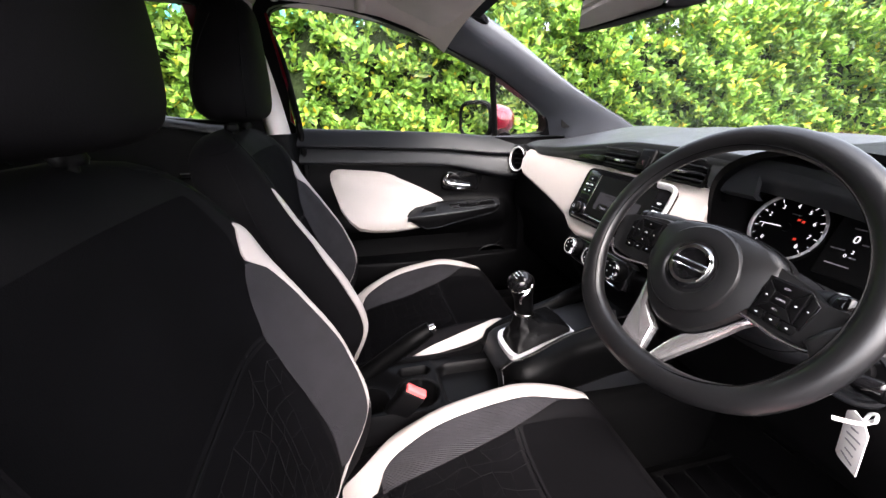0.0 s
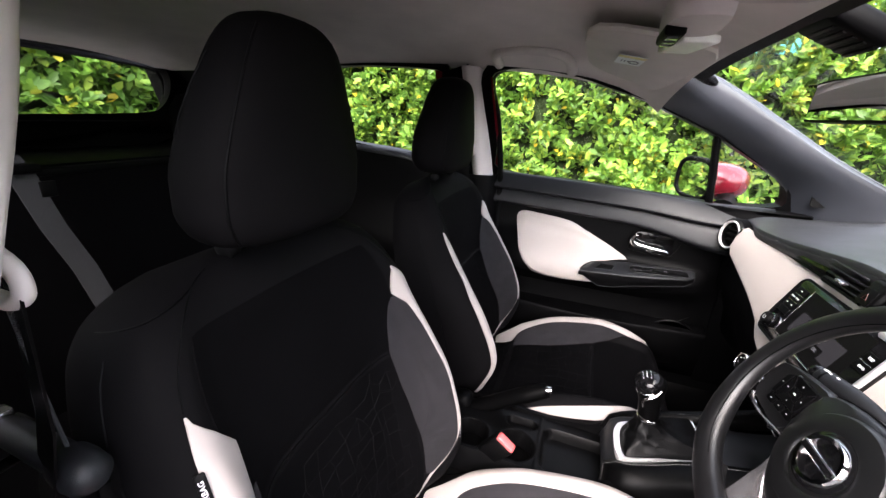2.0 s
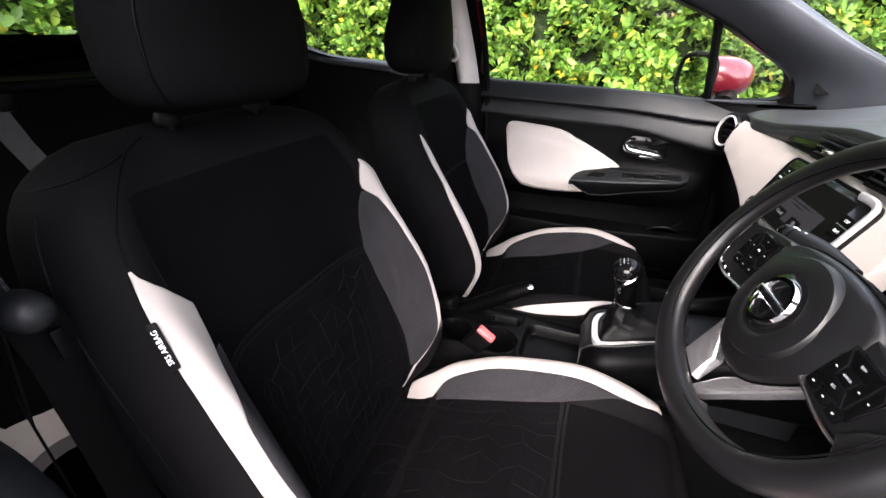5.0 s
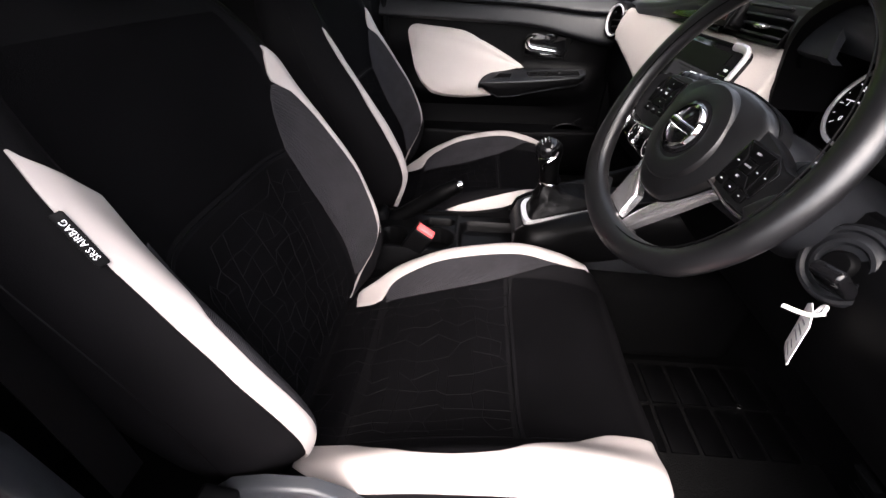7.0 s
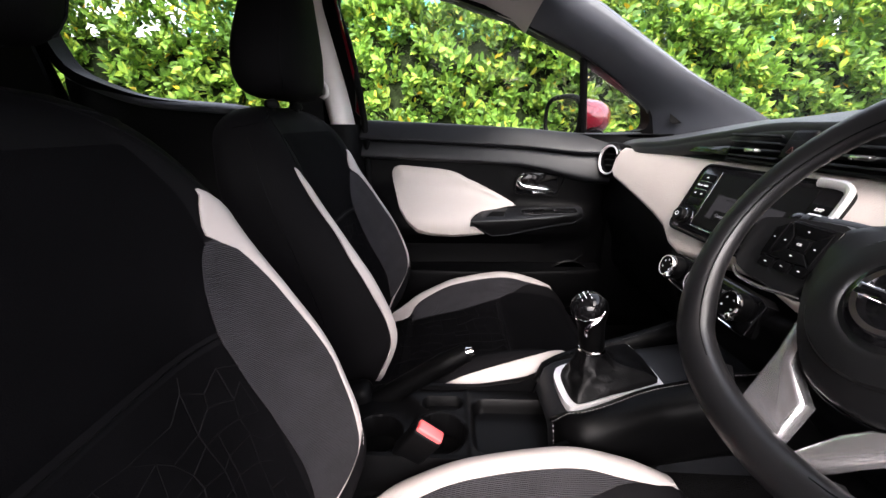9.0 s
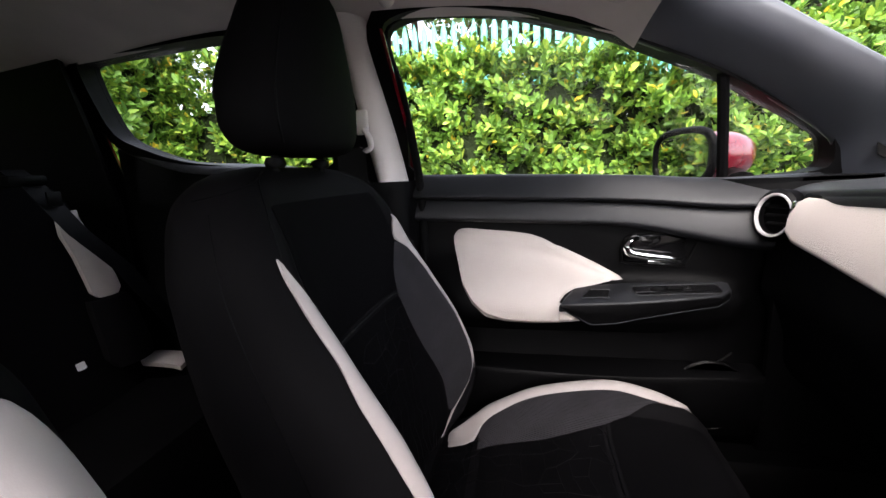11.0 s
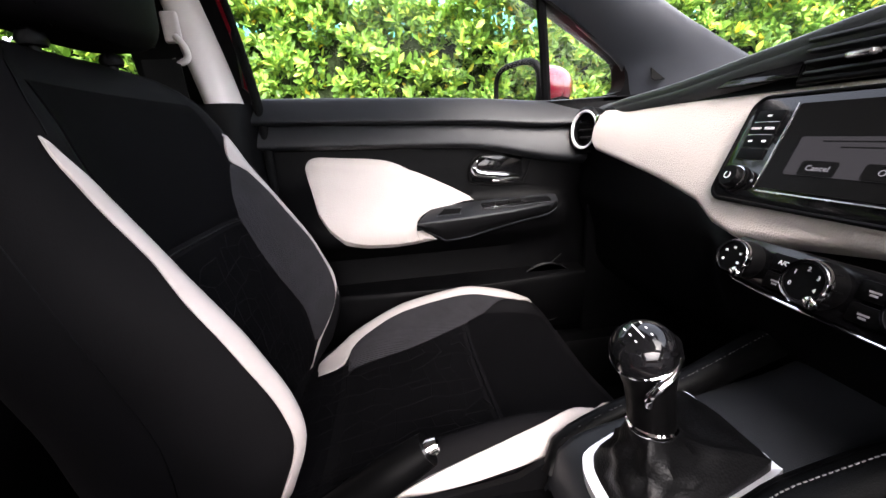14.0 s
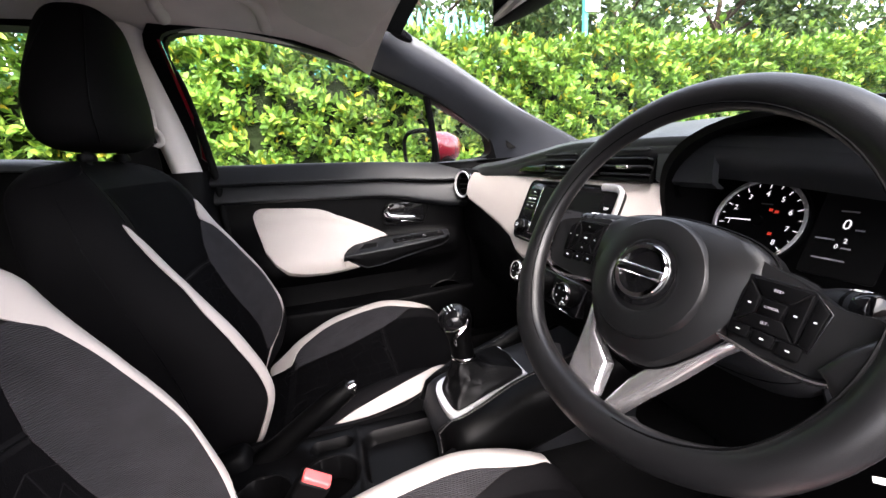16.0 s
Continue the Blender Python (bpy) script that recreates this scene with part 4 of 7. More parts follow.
part("lock_button", rbox((0.055, 0.010, 0.008), (0, 0, 0), 0.003, rot=hm @ pose(0.014, -0.029, 0.008)), "chrome", door, "small chrome lock button")
# door pocket and speaker
rows = []
for x in np.linspace(-0.10, 0.62, 24):
    b = 0.030 * math.sin(math.pi * min(1, max(0, (x + 0.10) / 0.72)))
    rows.append([(x, y, z) for y, z in catmull([(0.70, 0.545), (0.665 - b, 0.540), (0.655 - b, 0.525), (0.66 - b, 0.44), (0.69, 0.37)], 3)])
part("pocket_edge", tube(catmull([(0.30, 0.655, 0.452), (0.42, 0.665, 0.455), (0.467, 0.676, 0.476), (0.503, 0.680, 0.507), (0.532, 0.682, 0.553), (0.565, 0.685, 0.580)], 4), 0.0028, 8), "trim", door, "thin edge of the storage pocket")
part("door_pocket", slab(rows, (0, 0.010, 0)), "dark", door, "black storage pocket")
part("speaker_grille", lathe([(0.005, 0.0), (0.078, 0.0), (0.082, 0.004), (0.086, 0.0)], basis((0.52, 0.672, 0.48), (1, 0, 0), (0, 0, 1)) @ pose(0, 0, 0, 0, 0, 0), 32), "trim", door, "round black speaker grille")
# window frame and glass
part("window_frame", opening(FRONT_WIN, 1, 0.035, 0.012, -0.035), "dark", door, "black window frame")
part("outer_frame", opening(FRONT_WIN, 1, 0.030, -0.036, -0.050), "dark", door, "black outer door frame")
part("painted_frame", slab([[flank(x0 + dx, z, 1, 0.020) for dx in (-0.0195, -0.0155, -0.012)] for x0, z in ((-0.128, 1.000), (-0.143, 1.10), (-0.165, 1.25), (-0.174, 1.315))], (0, 0.004, 0)), "red", door, "red painted edge of the door frame")
clear(part("window_glass", glazing(FRONT_WIN, 1, -0.02), "glass", door, "clear side window"))
part("window_divider", tube([flank(0.505, 1.180, 1, -0.006), flank(0.528, 1.07, 1, -0.006), flank(0.550, 0.955, 1, -0.006)], 0.0115, 8), "dark", door, "black upright bar in the window")
part("outer_panel", slab([[(x, 0.785 + 0.035 * math.sin(math.pi * (z - 0.2) / 0.8), z) for x in (-0.16, 0.1, 0.4, 0.82)] for z in (0.22, 0.4, 0.6, 0.8, 0.955)], (0, 0.008, 0)), "red", door, "red outer door skin")

# door mirror
mir = empty("door_mirror", "red door mirror outside the passenger window", "car mirror", m=pose(0.585, 0.985, 1.018, 0, 0, 19))
rows = []
for k in np.linspace(0, 1, 13):
    xx = -0.045 + 0.175 * k
    s = math.sqrt(max(0.0, 1 - max(0, (k - 0.35) / 0.65) ** 2.4)) * (0.94 + 0.06 * min(1, k / 0.2))
    s = max(s, 0.03)
    rows.append([(xx, 0.105 * s * math.copysign(abs(math.cos(a)) ** 0.8, math.cos(a)) + 0.0, 0.068 * s * math.copysign(abs(math.sin(a)) ** 0.8, math.sin(a))) for a in np.linspace(0, 2 * math.pi, 28, endpoint=False)])
part("housing", loft(rows, True, True), "red", mir, "red painted mirror housing")
bez = [(-0.052, 0.106 * math.copysign(abs(math.cos(a)) ** 0.6, math.cos(a)), 0.070 * math.copysign(abs(math.sin(a)) ** 0.6, math.sin(a))) for a in np.linspace(0, 2 * math.pi, 36, endpoint=False)]
part("bezel", tube(bez, 0.010, 10, closed=True), "dark", mir, "black mirror bezel")
part("mirror_glass", plate([(1.36 * 0.072 * math.copysign(abs(math.cos(a)) ** 0.6, math.cos(a)), 0.94 * 0.066 * math.copysign(abs(math.sin(a)) ** 0.6, math.sin(a))) for a in np.linspace(0, 2 * math.pi, 32, endpoint=False)], basis((-0.054, 0, 0), (-0.02, -1, 0), (0, 0, 1)), 0.003, 0), "mirror", mir, "mirror glass")
part("mirror_arm", tube([(0.04, -0.04, -0.045), (0.0, -0.13, -0.058), (-0.06, -0.20, -0.06)], [0.035, 0.028, 0.03], 10, flat=0.7), "dark", mir, "black mirror foot")


def rear_door(q):
    d = empty("rear_door", "closed rear door with dark trim and a kinked window", "car door", "rear doors")
    rows = []
    for x in np.linspace(-1.06, -0.37, 20):
        zt = prof(x, (-1.06, -0.93, -0.8, -0.55, -0.37), (1.16, 1.10, 1.065, 1.045, 1.02))
        rows.append([(x, q * (0.735 - 0.06 * smooth(0.80, 0.70, z) + 0.02 * smooth(zt - 0.05, zt, z)), z) for z in list(np.linspace(0.33, 0.9, 10)) + list(np.linspace(0.92, zt, 6))] + [(x, q * 0.757, zt)])
    part("trim_panel", slab(rows, (0, q * 0.012, 0)), "dark", d, "black rear door trim")
    sill = []
    for x in np.linspace(-1.035, -0.37, 20):
        zt = prof(x, (-1.06, -0.93, -0.8, -0.55, -0.37), (1.16, 1.10, 1.065, 1.045, 1.02))
        sill.append([(x, q * y, zt + z) for y, z in catmull([(0.708, -0.026), (0.712, -0.014), (0.722, -0.004), (0.742, 0.003)], 3)])
    part("sill_strip", slab(sill, (0, q * 0.004, -0.004)), "pad", d, "charcoal strip under the rear window")
    part("window_frame", opening(REAR_WIN, q, 0.030, 0.010, -0.035), "dark", d, "black window frame")
    part("outer_frame", opening(REAR_WIN, q, 0.028, -0.036, -0.05), "dark", d, "black outer door frame")
    clear(part("window_glass", glazing(REAR_WIN, q, -0.02), "glass", d, "clear rear side window"))
    part("outer_panel", slab([[(x, q * (0.785 + 0.035 * math.sin(math.pi * (z - 0.2) / 0.8)), z) for x in (-1.03, -0.8, -0.5, -0.19)] for z in (0.22, 0.4, 0.6, 0.8, 1.0)], (0, q * 0.008, 0)), "red", d, "red outer door skin")
    part("handle", rbox((0.09, 0.016, 0.022), (-0.48, q * 0.715, 0.865), 0.007), "chrome", d, "chrome door release handle")


rear_door(1)
rear_door(-1)


# ---- seats ----
BACK = {
    "z": (0.37, 0.42, 0.50, 0.60, 0.70, 0.80, 0.88, 0.94, 0.975, 1.0, 1.016, 1.024),
    "xf": (-0.075, -0.075, -0.083, -0.100, -0.122, -0.147, -0.166, -0.183, -0.197, -0.213, -0.232, -0.25),
    "hb": (0.0, 0.006, 0.066, 0.103, 0.090, 0.058, 0.028, 0.018, 0.012, 0.004, 0.0, 0.0),
    "w": (0.19, 0.215, 0.235, 0.246, 0.250, 0.250, 0.246, 0.234, 0.216, 0.188, 0.150, 0.09),
    "th": (0.10, 0.12, 0.135, 0.135, 0.135, 0.13, 0.125, 0.115, 0.100, 0.075, 0.045, 0.012),
}
CUSH = {
    "x": (-0.11, -0.03, 0.05, 0.15, 0.26, 0.36, 0.42, 0.455, 0.475, 0.483),
    "zc": (0.415, 0.433, 0.452, 0.474, 0.491, 0.500, 0.497, 0.482, 0.455, 0.425),
    "hb": (0.0, 0.02, 0.05, 0.071, 0.074, 0.052, 0.030, 0.012, 0.0, 0.0),
    "w": (0.22, 0.245, 0.25, 0.25, 0.25, 0.248, 0.243, 0.230, 0.205, 0.17),
    "th": (0.11, 0.12, 0.125, 0.13, 0.135, 0.14, 0.135, 0.115, 0.075, 0.03),
}


def through_points(P, s):
    """A smooth section: s counts the control points."""
    i = int(min(max(math.floor(s), 0), len(P) - 2))
    t = s - i
    a = P[i - 1] if i > 0 else (-P[1][0], P[1][1])
    b, c = P[i], P[i + 1]
    d = P[i + 2] if i + 2 < len(P) else (-P[-2][0], P[-2][1])
    return tuple(0.5 * (2 * b[k] + (c[k] - a[k]) * t + (2 * a[k] - 5 * b[k] + 4 * c[k] - d[k]) * t * t + (3 * b[k] - a[k] - 3 * c[k] + d[k]) * t ** 3) for k in (0, 1))


def back_point(s, z):
    g = lambda k: prof(z, BACK["z"], BACK[k])
    xf, hb, w, th = g("xf"), g("hb"), g("w"), g("th")
    P = [(0, xf - 0.004), (0.44 * w, xf), (0.66 * w, xf + 0.36 * hb), (0.82 * w, xf + hb), (0.945 * w, xf + hb - 0.026 * min(1, hb / 0.05) - 0.06 * th), (1.0 * w, xf + 0.42 * hb - 0.38 * th), (0.97 * w, xf - 0.80 * th), (0.80 * w, xf - th), (0, xf - 1.06 * th)]
    w_, x_ = through_points(P, abs(s))
    return np.array((x_, math.copysign(w_, s) if s else 0.0, z))


def cushion_point(s, x):
    g = lambda k: prof(x, CUSH["x"], CUSH[k])
    zc, hb, w, th = g("zc"), g("hb"), g("w"), g("th")
    P = [(0, zc - 0.006), (0.44 * w, zc), (0.66 * w, zc + 0.36 * hb), (0.82 * w, zc + hb), (0.95 * w, zc + hb - 0.022 * min(1, hb / 0.04) - 0.03 * th), (1.0 * w, zc + 0.35 * hb - 0.40 * th), (0.98 * w, zc - 0.85 * th), (0.85 * w, zc - th), (0, zc - th)]
    w_, z_ = through_points(P, abs(s))
    return np.array((x, math.copysign(w_, s) if s else 0.0, z_))


def skin(S, sign, s0, s1, vs, ns, lift):
    """A pad of another material lying on the surface S between the section lines s0(v) and s1(v)."""
    rows = []
    for v in vs:
        a, b = s0(v), s1(v)
        row = []
        for j in range(ns + 1):
            s = sign * (a + (b - a) * j / ns)
            p = S(s, v)
            e = 1e-3
            n = np.cross(S(s + e * 10, v) - S(s - e * 10, v), S(s, v + e) - S(s, v - e))
            n = n / (np.linalg.norm(n) + 1e-12)
            n0 = np.cross(S(0.02, v) - S(-0.02, v), S(0.0, v + e) - S(0.0, v - e))
            if n0 @ (S(0.0, v) - S(8.0, v)) < 0:
                n = -n
            h = lift if 0 < j < ns else -0.002
            row.append((p, n, h))
        rows.append(row)
    out = []
    for i, row in enumerate(rows):
        edge = i in (0, len(rows) - 1)
        line = []
        for j, (p, n, h) in enumerate(row):
            line.append(p + n * (-0.002 if edge else h))
            if j == 0 and not edge:
                q, m_, _ = row[0]
                r, _, _ = row[1]
                line.append(q + (r - q) * 0.06 + m_ * lift * 0.8)
            elif j == 0:
                line.append(p + n * -0.002)
            if j == len(row) - 2:
                q, m_, _ = row[-1]
                r, _, _ = row[-2]
                line.append(q + (r - q) * 0.06 + m_ * (lift * 0.8 if not edge else -0.002))
        out.append(line)
    return loft(out)


def seam(S, sign, pts, lift=0.0006, r=0.0011):
    path = []
    for s, v in [(q[0], q[1]) for q in catmull([(a, b, 0) for a, b in pts], 6)]:
        p = S(sign * s, v)
        c = S(0.0, v) * 0.5 + S(8.0, v) * 0.5
        d = (p - c) / np.linalg.norm(p - c)
        path.append(p + d * lift)
    return tube(path, r, 6)


def dashes(S, sign, pts, lift):
    """Short stitches lying on the surface S along a line of (s, v)."""
    bm = bmesh.new()
    P = []
    for s, v in pts:
        p = S(sign * s, v)
        c = S(0.0, v) * 0.5 + S(8.0, v) * 0.5
        P.append(p + (p - c) / np.linalg.norm(p - c) * lift)
    for a, b in zip(P, P[1:]):
        n = max(1, int(np.linalg.norm(b - a) / 0.0052))
        for k in range(n):
            u, w = a + (b - a) * k / n, a + (b - a) * (k + 0.6) / n
            tube([u, w], 0.00055, 4, bm=bm)
    return bm


def net(S, ss, vs, keep, lift, seed):
    """Raised lines between the jittered knots of an uneven grid on the surface S."""
    rng = random.Random(seed)
    K = {}
    ds, dv = ss[1] - ss[0], vs[1] - vs[0]
    for i, a in enumerate(ss):
        for j, b in enumerate(vs):
            K[i, j] = (a + ds * rng.uniform(-0.36, 0.36), b + dv * rng.uniform(-0.36, 0.36))
    bm = bmesh.new()
    for (i, j), (a, b) in K.items():
        for di, dj in ((1, 0), (0, 1)):
            o = K.get((i + di, j + dj))
            if o is None or rng.random() < 0.09 or not (keep(a, b) and keep(*o)):
                continue
            line = []
            for k in range(4):
                s, v = a + (o[0] - a) * k / 3, b + (o[1] - b) * k / 3
                p = S(s, v)
                c = S(0.0, v) * 0.5 + S(8.0, v) * 0.5
                d = S(0.0, v) - S(8.0, v)
                line.append(p + d / np.linalg.norm(d) * lift)
            r = rng.uniform(0.0004, 0.0009)
            tube(line, r, 5, bm=bm)
    return bm


def table(xs, ys):
    return lambda v: prof(v, xs, ys)


def headrest(seat, y, back=0.0, m_cover="cover"):
    zs = (1.040, 1.046, 1.060, 1.085, 1.115, 1.163, 1.211, 1.245, 1.270, 1.282, 1.286)
    ww = (0.078, 0.106, 0.123, 0.132, 0.132, 0.119, 0.099, 0.083, 0.064, 0.042, 0.016)
    dd = (0.030, 0.044, 0.055, 0.060, 0.060, 0.056, 0.050, 0.045, 0.037, 0.025, 0.01)
    cx = (-0.208, -0.208, -0.209, -0.210, -0.209, -0.205, -0.200, -0.196, -0.194, -0.194, -0.194)
    cx = tuple(v - back for v in cx)
    dd = tuple(v * (1 + 7 * back) for v in dd)
    rows, n = [], 40
    for z in np.linspace(0, 1, 30):
        zz = 1.040 + 0.246 * (0.5 - 0.5 * math.cos(math.pi * z))
        w, d, c = prof(zz, zs, ww), prof(zz, zs, dd), prof(zz, zs, cx)
        rows.append([(c + d * math.copysign(abs(math.cos(a)) ** 0.75, math.cos(a)), y + w * math.copysign(abs(math.sin(a)) ** 0.75, math.sin(a)), zz) for a in np.linspace(0, 2 * math.pi, n, endpoint=False)])
    h = part("headrest", loft(rows, True, True), m_cover, seat, "black padded headrest")
    for q in (1, -1):
        line = []
        for zz in np.linspace(1.04, 1.268, 18):
            w, d, c = prof(zz, zs, ww), prof(zz, zs, dd), prof(zz, zs, cx)
            a = math.radians(58)
            line.append((c + d * math.cos(a) ** 0.75 + 0.0005, y + q * (w * math.sin(a) ** 0.75 + 0.0005), zz))
        part("seam", tube(line, 0.0013, 6), "dark", h)
        line = []
        for k in np.linspace(0, 1, 12):
            zz = 1.24 - 0.13 * k
            w, d, c = prof(zz, zs, ww), prof(zz, zs, dd), prof(zz, zs, cx)
            a = math.radians(100 + 25 * math.sin(math.pi * k * 0.5))
            line.append((c + d * math.copysign(abs(math.cos(a)) ** 0.75, math.cos(a)), y + q * (w * math.sin(a) ** 0.75 + 0.0005), zz))
        part("seam", tube(line, 0.0011, 6), "dark", h)
        part("headrest_post", tube([(-0.238, y + q * 0.065, 1.0), (-0.238, y + q * 0.065, 1.06)], 0.006, 12), "dark", seat, "black headrest post")
        part("post_collar", lathe([(0.005, 0), (0.013, 0.0), (0.015, 0.006), (0.012, 0.014), (0.006, 0.015)], pose(-0.238, y + q * 0.065, 1.022), 16), "dark", seat)


def front_seat(name, y, outboard, label):
    seat = empty(name, label, "car seat", "front seats", m=pose(0, y, 0.215))
    lift = pose(0, 0, -0.215)
    holder = []

    def add(nm, b2, mat, lb="", sm=True):
        bmesh.ops.transform(b2, matrix=lift, verts=b2.verts)
        for v in b2.verts:
            z = v.co.z + 0.215
            k = smooth(0.10, 0.20, -outboard * v.co.y) * smooth(0.62, 0.77, z) * (1 - smooth(0.89, 0.98, z))
            v.co.y -= outboard * (0.014 if outboard == -1 else 0.008) * k
            v.co.x += 0.005 * k if outboard == -1 else 0.011 * smooth(0.10, 0.20, -v.co.y) * smooth(0.50, 0.66, z) * (1 - smooth(0.92, 1.0, z))
        o = part(nm, b2, mat, seat, lb, sm)
        holder.append(o)
        return o

    # backrest
    zs = [0.37 + (1.024 - 0.37) * k / 70 for k in range(71)]
    ss = [8 * k / 64 for k in range(-64, 64)]
    back = add("backrest", loft([[back_point(s, z) for s in ss] for z in zs], True, True), "cover", "black cloth backrest with side bolsters")
    cushion = add("seat_cushion", loft([[cushion_point(s, x) for s in ss] for x in np.linspace(-0.11, 0.483, 60)], True, True), "cover", "black cloth seat cushion")
    # centre panels
    w_in = table((0.44, 0.52, 0.60, 0.70, 0.78, 0.85, 0.89, 0.93, 0.99), (2.3, 2.06, 1.86, 1.80, 1.92, 2.1, 2.2, 2.3, 2.3))
    z_hi = np.linspace(0.7772, 0.980, 18)
    add("upper_insert", skin(back_point, 1, lambda v: -w_in(v) - 0.3, w_in, z_hi, 22, 0.0022), "cloth", "black knitted cloth panel")
    add("lower_insert", skin(back_point, 1, lambda v: -w_in(v) - 0.3, w_in, np.linspace(0.445, 0.7768, 24), 22, 0.0022), "cloth", "black cloth panel with embossed lines")
    # embossed lines: an uneven net, fading out along a diagonal
    add("embossed_net", net(back_point, np.linspace(-1.75, 1.75, 15), np.linspace(0.455, 0.775, 12), lambda a, z: z < 0.768 - 0.05 * smooth(-0.2, -1.6, a) and -1.5 < a < w_in(z) - 0.12, 0.0024, 31 if outboard == -1 else 32), "ridge", "raised uneven net of lines in the cloth")
    for q in (1, -1):
        # each bolster carries an off-white strip and, on the face turned to the doors' open side, a ribbed mesh
        wide = 0.42 if outboard == -1 else 0.0
        if q == 1:
            inn = table((0.44, 0.475, 0.50, 0.52, 0.56, 0.615, 0.66, 0.70, 0.75, 0.81, 0.855, 0.88, 0.905, 0.93), (2.09, 2.20, 2.28, 2.42, 2.66, 2.88, 2.96, 2.97, 2.90, 2.82, 2.66, 2.24, 2.45, 2.86))
            out = table((0.44, 0.475, 0.50, 0.54, 0.585, 0.615, 0.65, 0.70, 0.75, 0.85, 0.90, 0.93), (2.12, 2.24, 2.34, 2.57, 2.78, 2.98, 3.24, 3.50, 3.50 + wide, 3.42 + wide, 3.20 + 0.6 * wide, 2.90))
            base_in = table((0.50, 0.54, 0.61, 0.665, 0.725, 0.775, 0.82, 0.855, 0.878), (2.20, 2.08, 1.95, 1.80, 1.60, 1.53, 1.64, 1.90, 2.18))
            m_in = base_in if outboard == -1 else (lambda v: base_in(v) - 0.24 * smooth(0.56, 0.68, v) * (1 - smooth(0.80, 0.87, v)))
            z_top = 0.93
        elif outboard == -1:
            inn = table((0.44, 0.56, 0.60, 0.65, 0.70, 0.75, 0.79, 0.825, 0.86, 0.875, 0.89, 0.922), (3.08, 3.08, 3.12, 3.16, 3.18, 3.08, 2.60, 2.16, 2.06, 2.32, 2.60, 3.22))
            out = table((0.44, 0.505, 0.55, 0.61, 0.68, 0.74, 0.80, 0.84, 0.87, 0.922), (3.15, 3.30, 3.50, 3.64, 3.66, 3.60, 3.46, 3.38, 3.33, 3.25))
            m_in = table((0.45, 0.52, 0.60, 0.70, 0.76, 0.80, 0.82), (2.72, 2.45, 2.35, 2.30, 2.15, 2.00, 1.98))
            z_top = 0.922
        else:
            out = table((0.44, 0.51, 0.57, 0.625, 0.695, 0.755, 0.82, 0.875, 0.91, 0.925), (3.42, 3.45, 3.46, 3.50, 3.52, 3.46, 3.26, 3.28, 3.40, 3.42))
            inn = table((0.44, 0.51, 0.57, 0.625, 0.695, 0.755, 0.82, 0.875, 0.91, 0.925), (3.00, 3.04, 3.06, 3.02, 2.95, 2.85, 2.70, 2.86, 3.24, 3.39))
            m_in = table((0.45, 0.52, 0.60, 0.70, 0.78, 0.85, 0.875), (2.72, 2.15, 1.94, 1.88, 2.0, 2.2, 2.3))
            z_top = 0.925
        zz = list(np.linspace(0.442, z_top, 48))
        add("white_piping", skin(back_point, q, inn, out, zz, 14, 0.0036), "white", "off-white vinyl strip along the bolster")
        m_top = 0.876 if q == 1 else 0.818 if outboard == -1 else 0.868
        add("mesh_panel", skin(back_point, q, m_in, lambda v: max(m_in(v) + 0.02, inn(v) + 0.02), np.linspace(0.502 if q == 1 else 0.452, m_top, 40), 18, 0.0030), "mesh", "dark grey ribbed mesh on the bolster")
        add("stitching", dashes(back_point, q, [(inn(z) + 0.05, z) for z in np.linspace(0.47, 0.86, 60)], 0.0048), "thread", "pale stitching along the strip")
        add("seam", seam(back_point, q, [(3.22, 0.922), (3.17, 0.945), (3.08, 0.962), (2.83, 0.987), (2.55, 1.008), (2.2, 1.016)], 0.0002, 0.0010), "dark")
        add("seam", seam(back_point, q, [(2.55, 1.008), (3.2, 1.001), (4.4, 0.992), (5.4, 0.985)], 0.0002, 0.0010), "dark")
        add("seam", seam(back_point, q, [(5.2, 0.47), (5.1, 0.60), (5.0, 0.74), (4.9, 0.86), (4.9, 0.97)], 0.0002, 0.0010), "dark")
        # cushion sides
        if q == 1:
            co = table((-0.06, 0.0, 0.06, 0.15, 0.26, 0.36, 0.41, 0.435), (2.5, 2.95, 3.6, 4.1, 4.15, 4.05, 3.85, 3.3))
            ci = table((-0.06, -0.02, 0.0, 0.02, 0.05, 0.11, 0.20, 0.29, 0.36, 0.39, 0.435), (1.60, 1.52, 1.62, 2.30, 2.54, 2.70, 2.74, 2.72, 2.62, 2.66, 2.98))
            lower = 0.0 if outboard == -1 else 0.34
            ki = table((0.0, 0.06, 0.12, 0.23, 0.30, 0.372), (1.52 - lower, 1.62 - lower, 1.68 - 1.2 * lower, 1.92 - lower, 2.22 - 0.7 * lower, 2.60))
            x1 = 0.435
            add("mesh_panel", skin(cushion_point, q, ki, lambda v: ci(v) + 0.02, np.linspace(0.008, 0.374, 30), 16, 0.0032), "mesh", "dark grey ribbed mesh on the cushion")
        elif outboard == -1:
            co = table((-0.06, 0.0, 0.06, 0.15, 0.26, 0.36, 0.41, 0.445, 0.460), (2.9, 3.5, 3.95, 4.1, 4.15, 4.1, 4.0, 3.7, 3.2))
            ci = table((-0.06, -0.025, 0.025, 0.08, 0.135, 0.18, 0.23, 0.28, 0.325, 0.36, 0.39, 0.42, 0.460), (2.10, 2.06, 2.15, 2.70, 3.10, 3.17, 3.10, 2.72, 2.30, 1.90, 1.68, 1.66, 1.70))
            x1 = 0.460
        else:
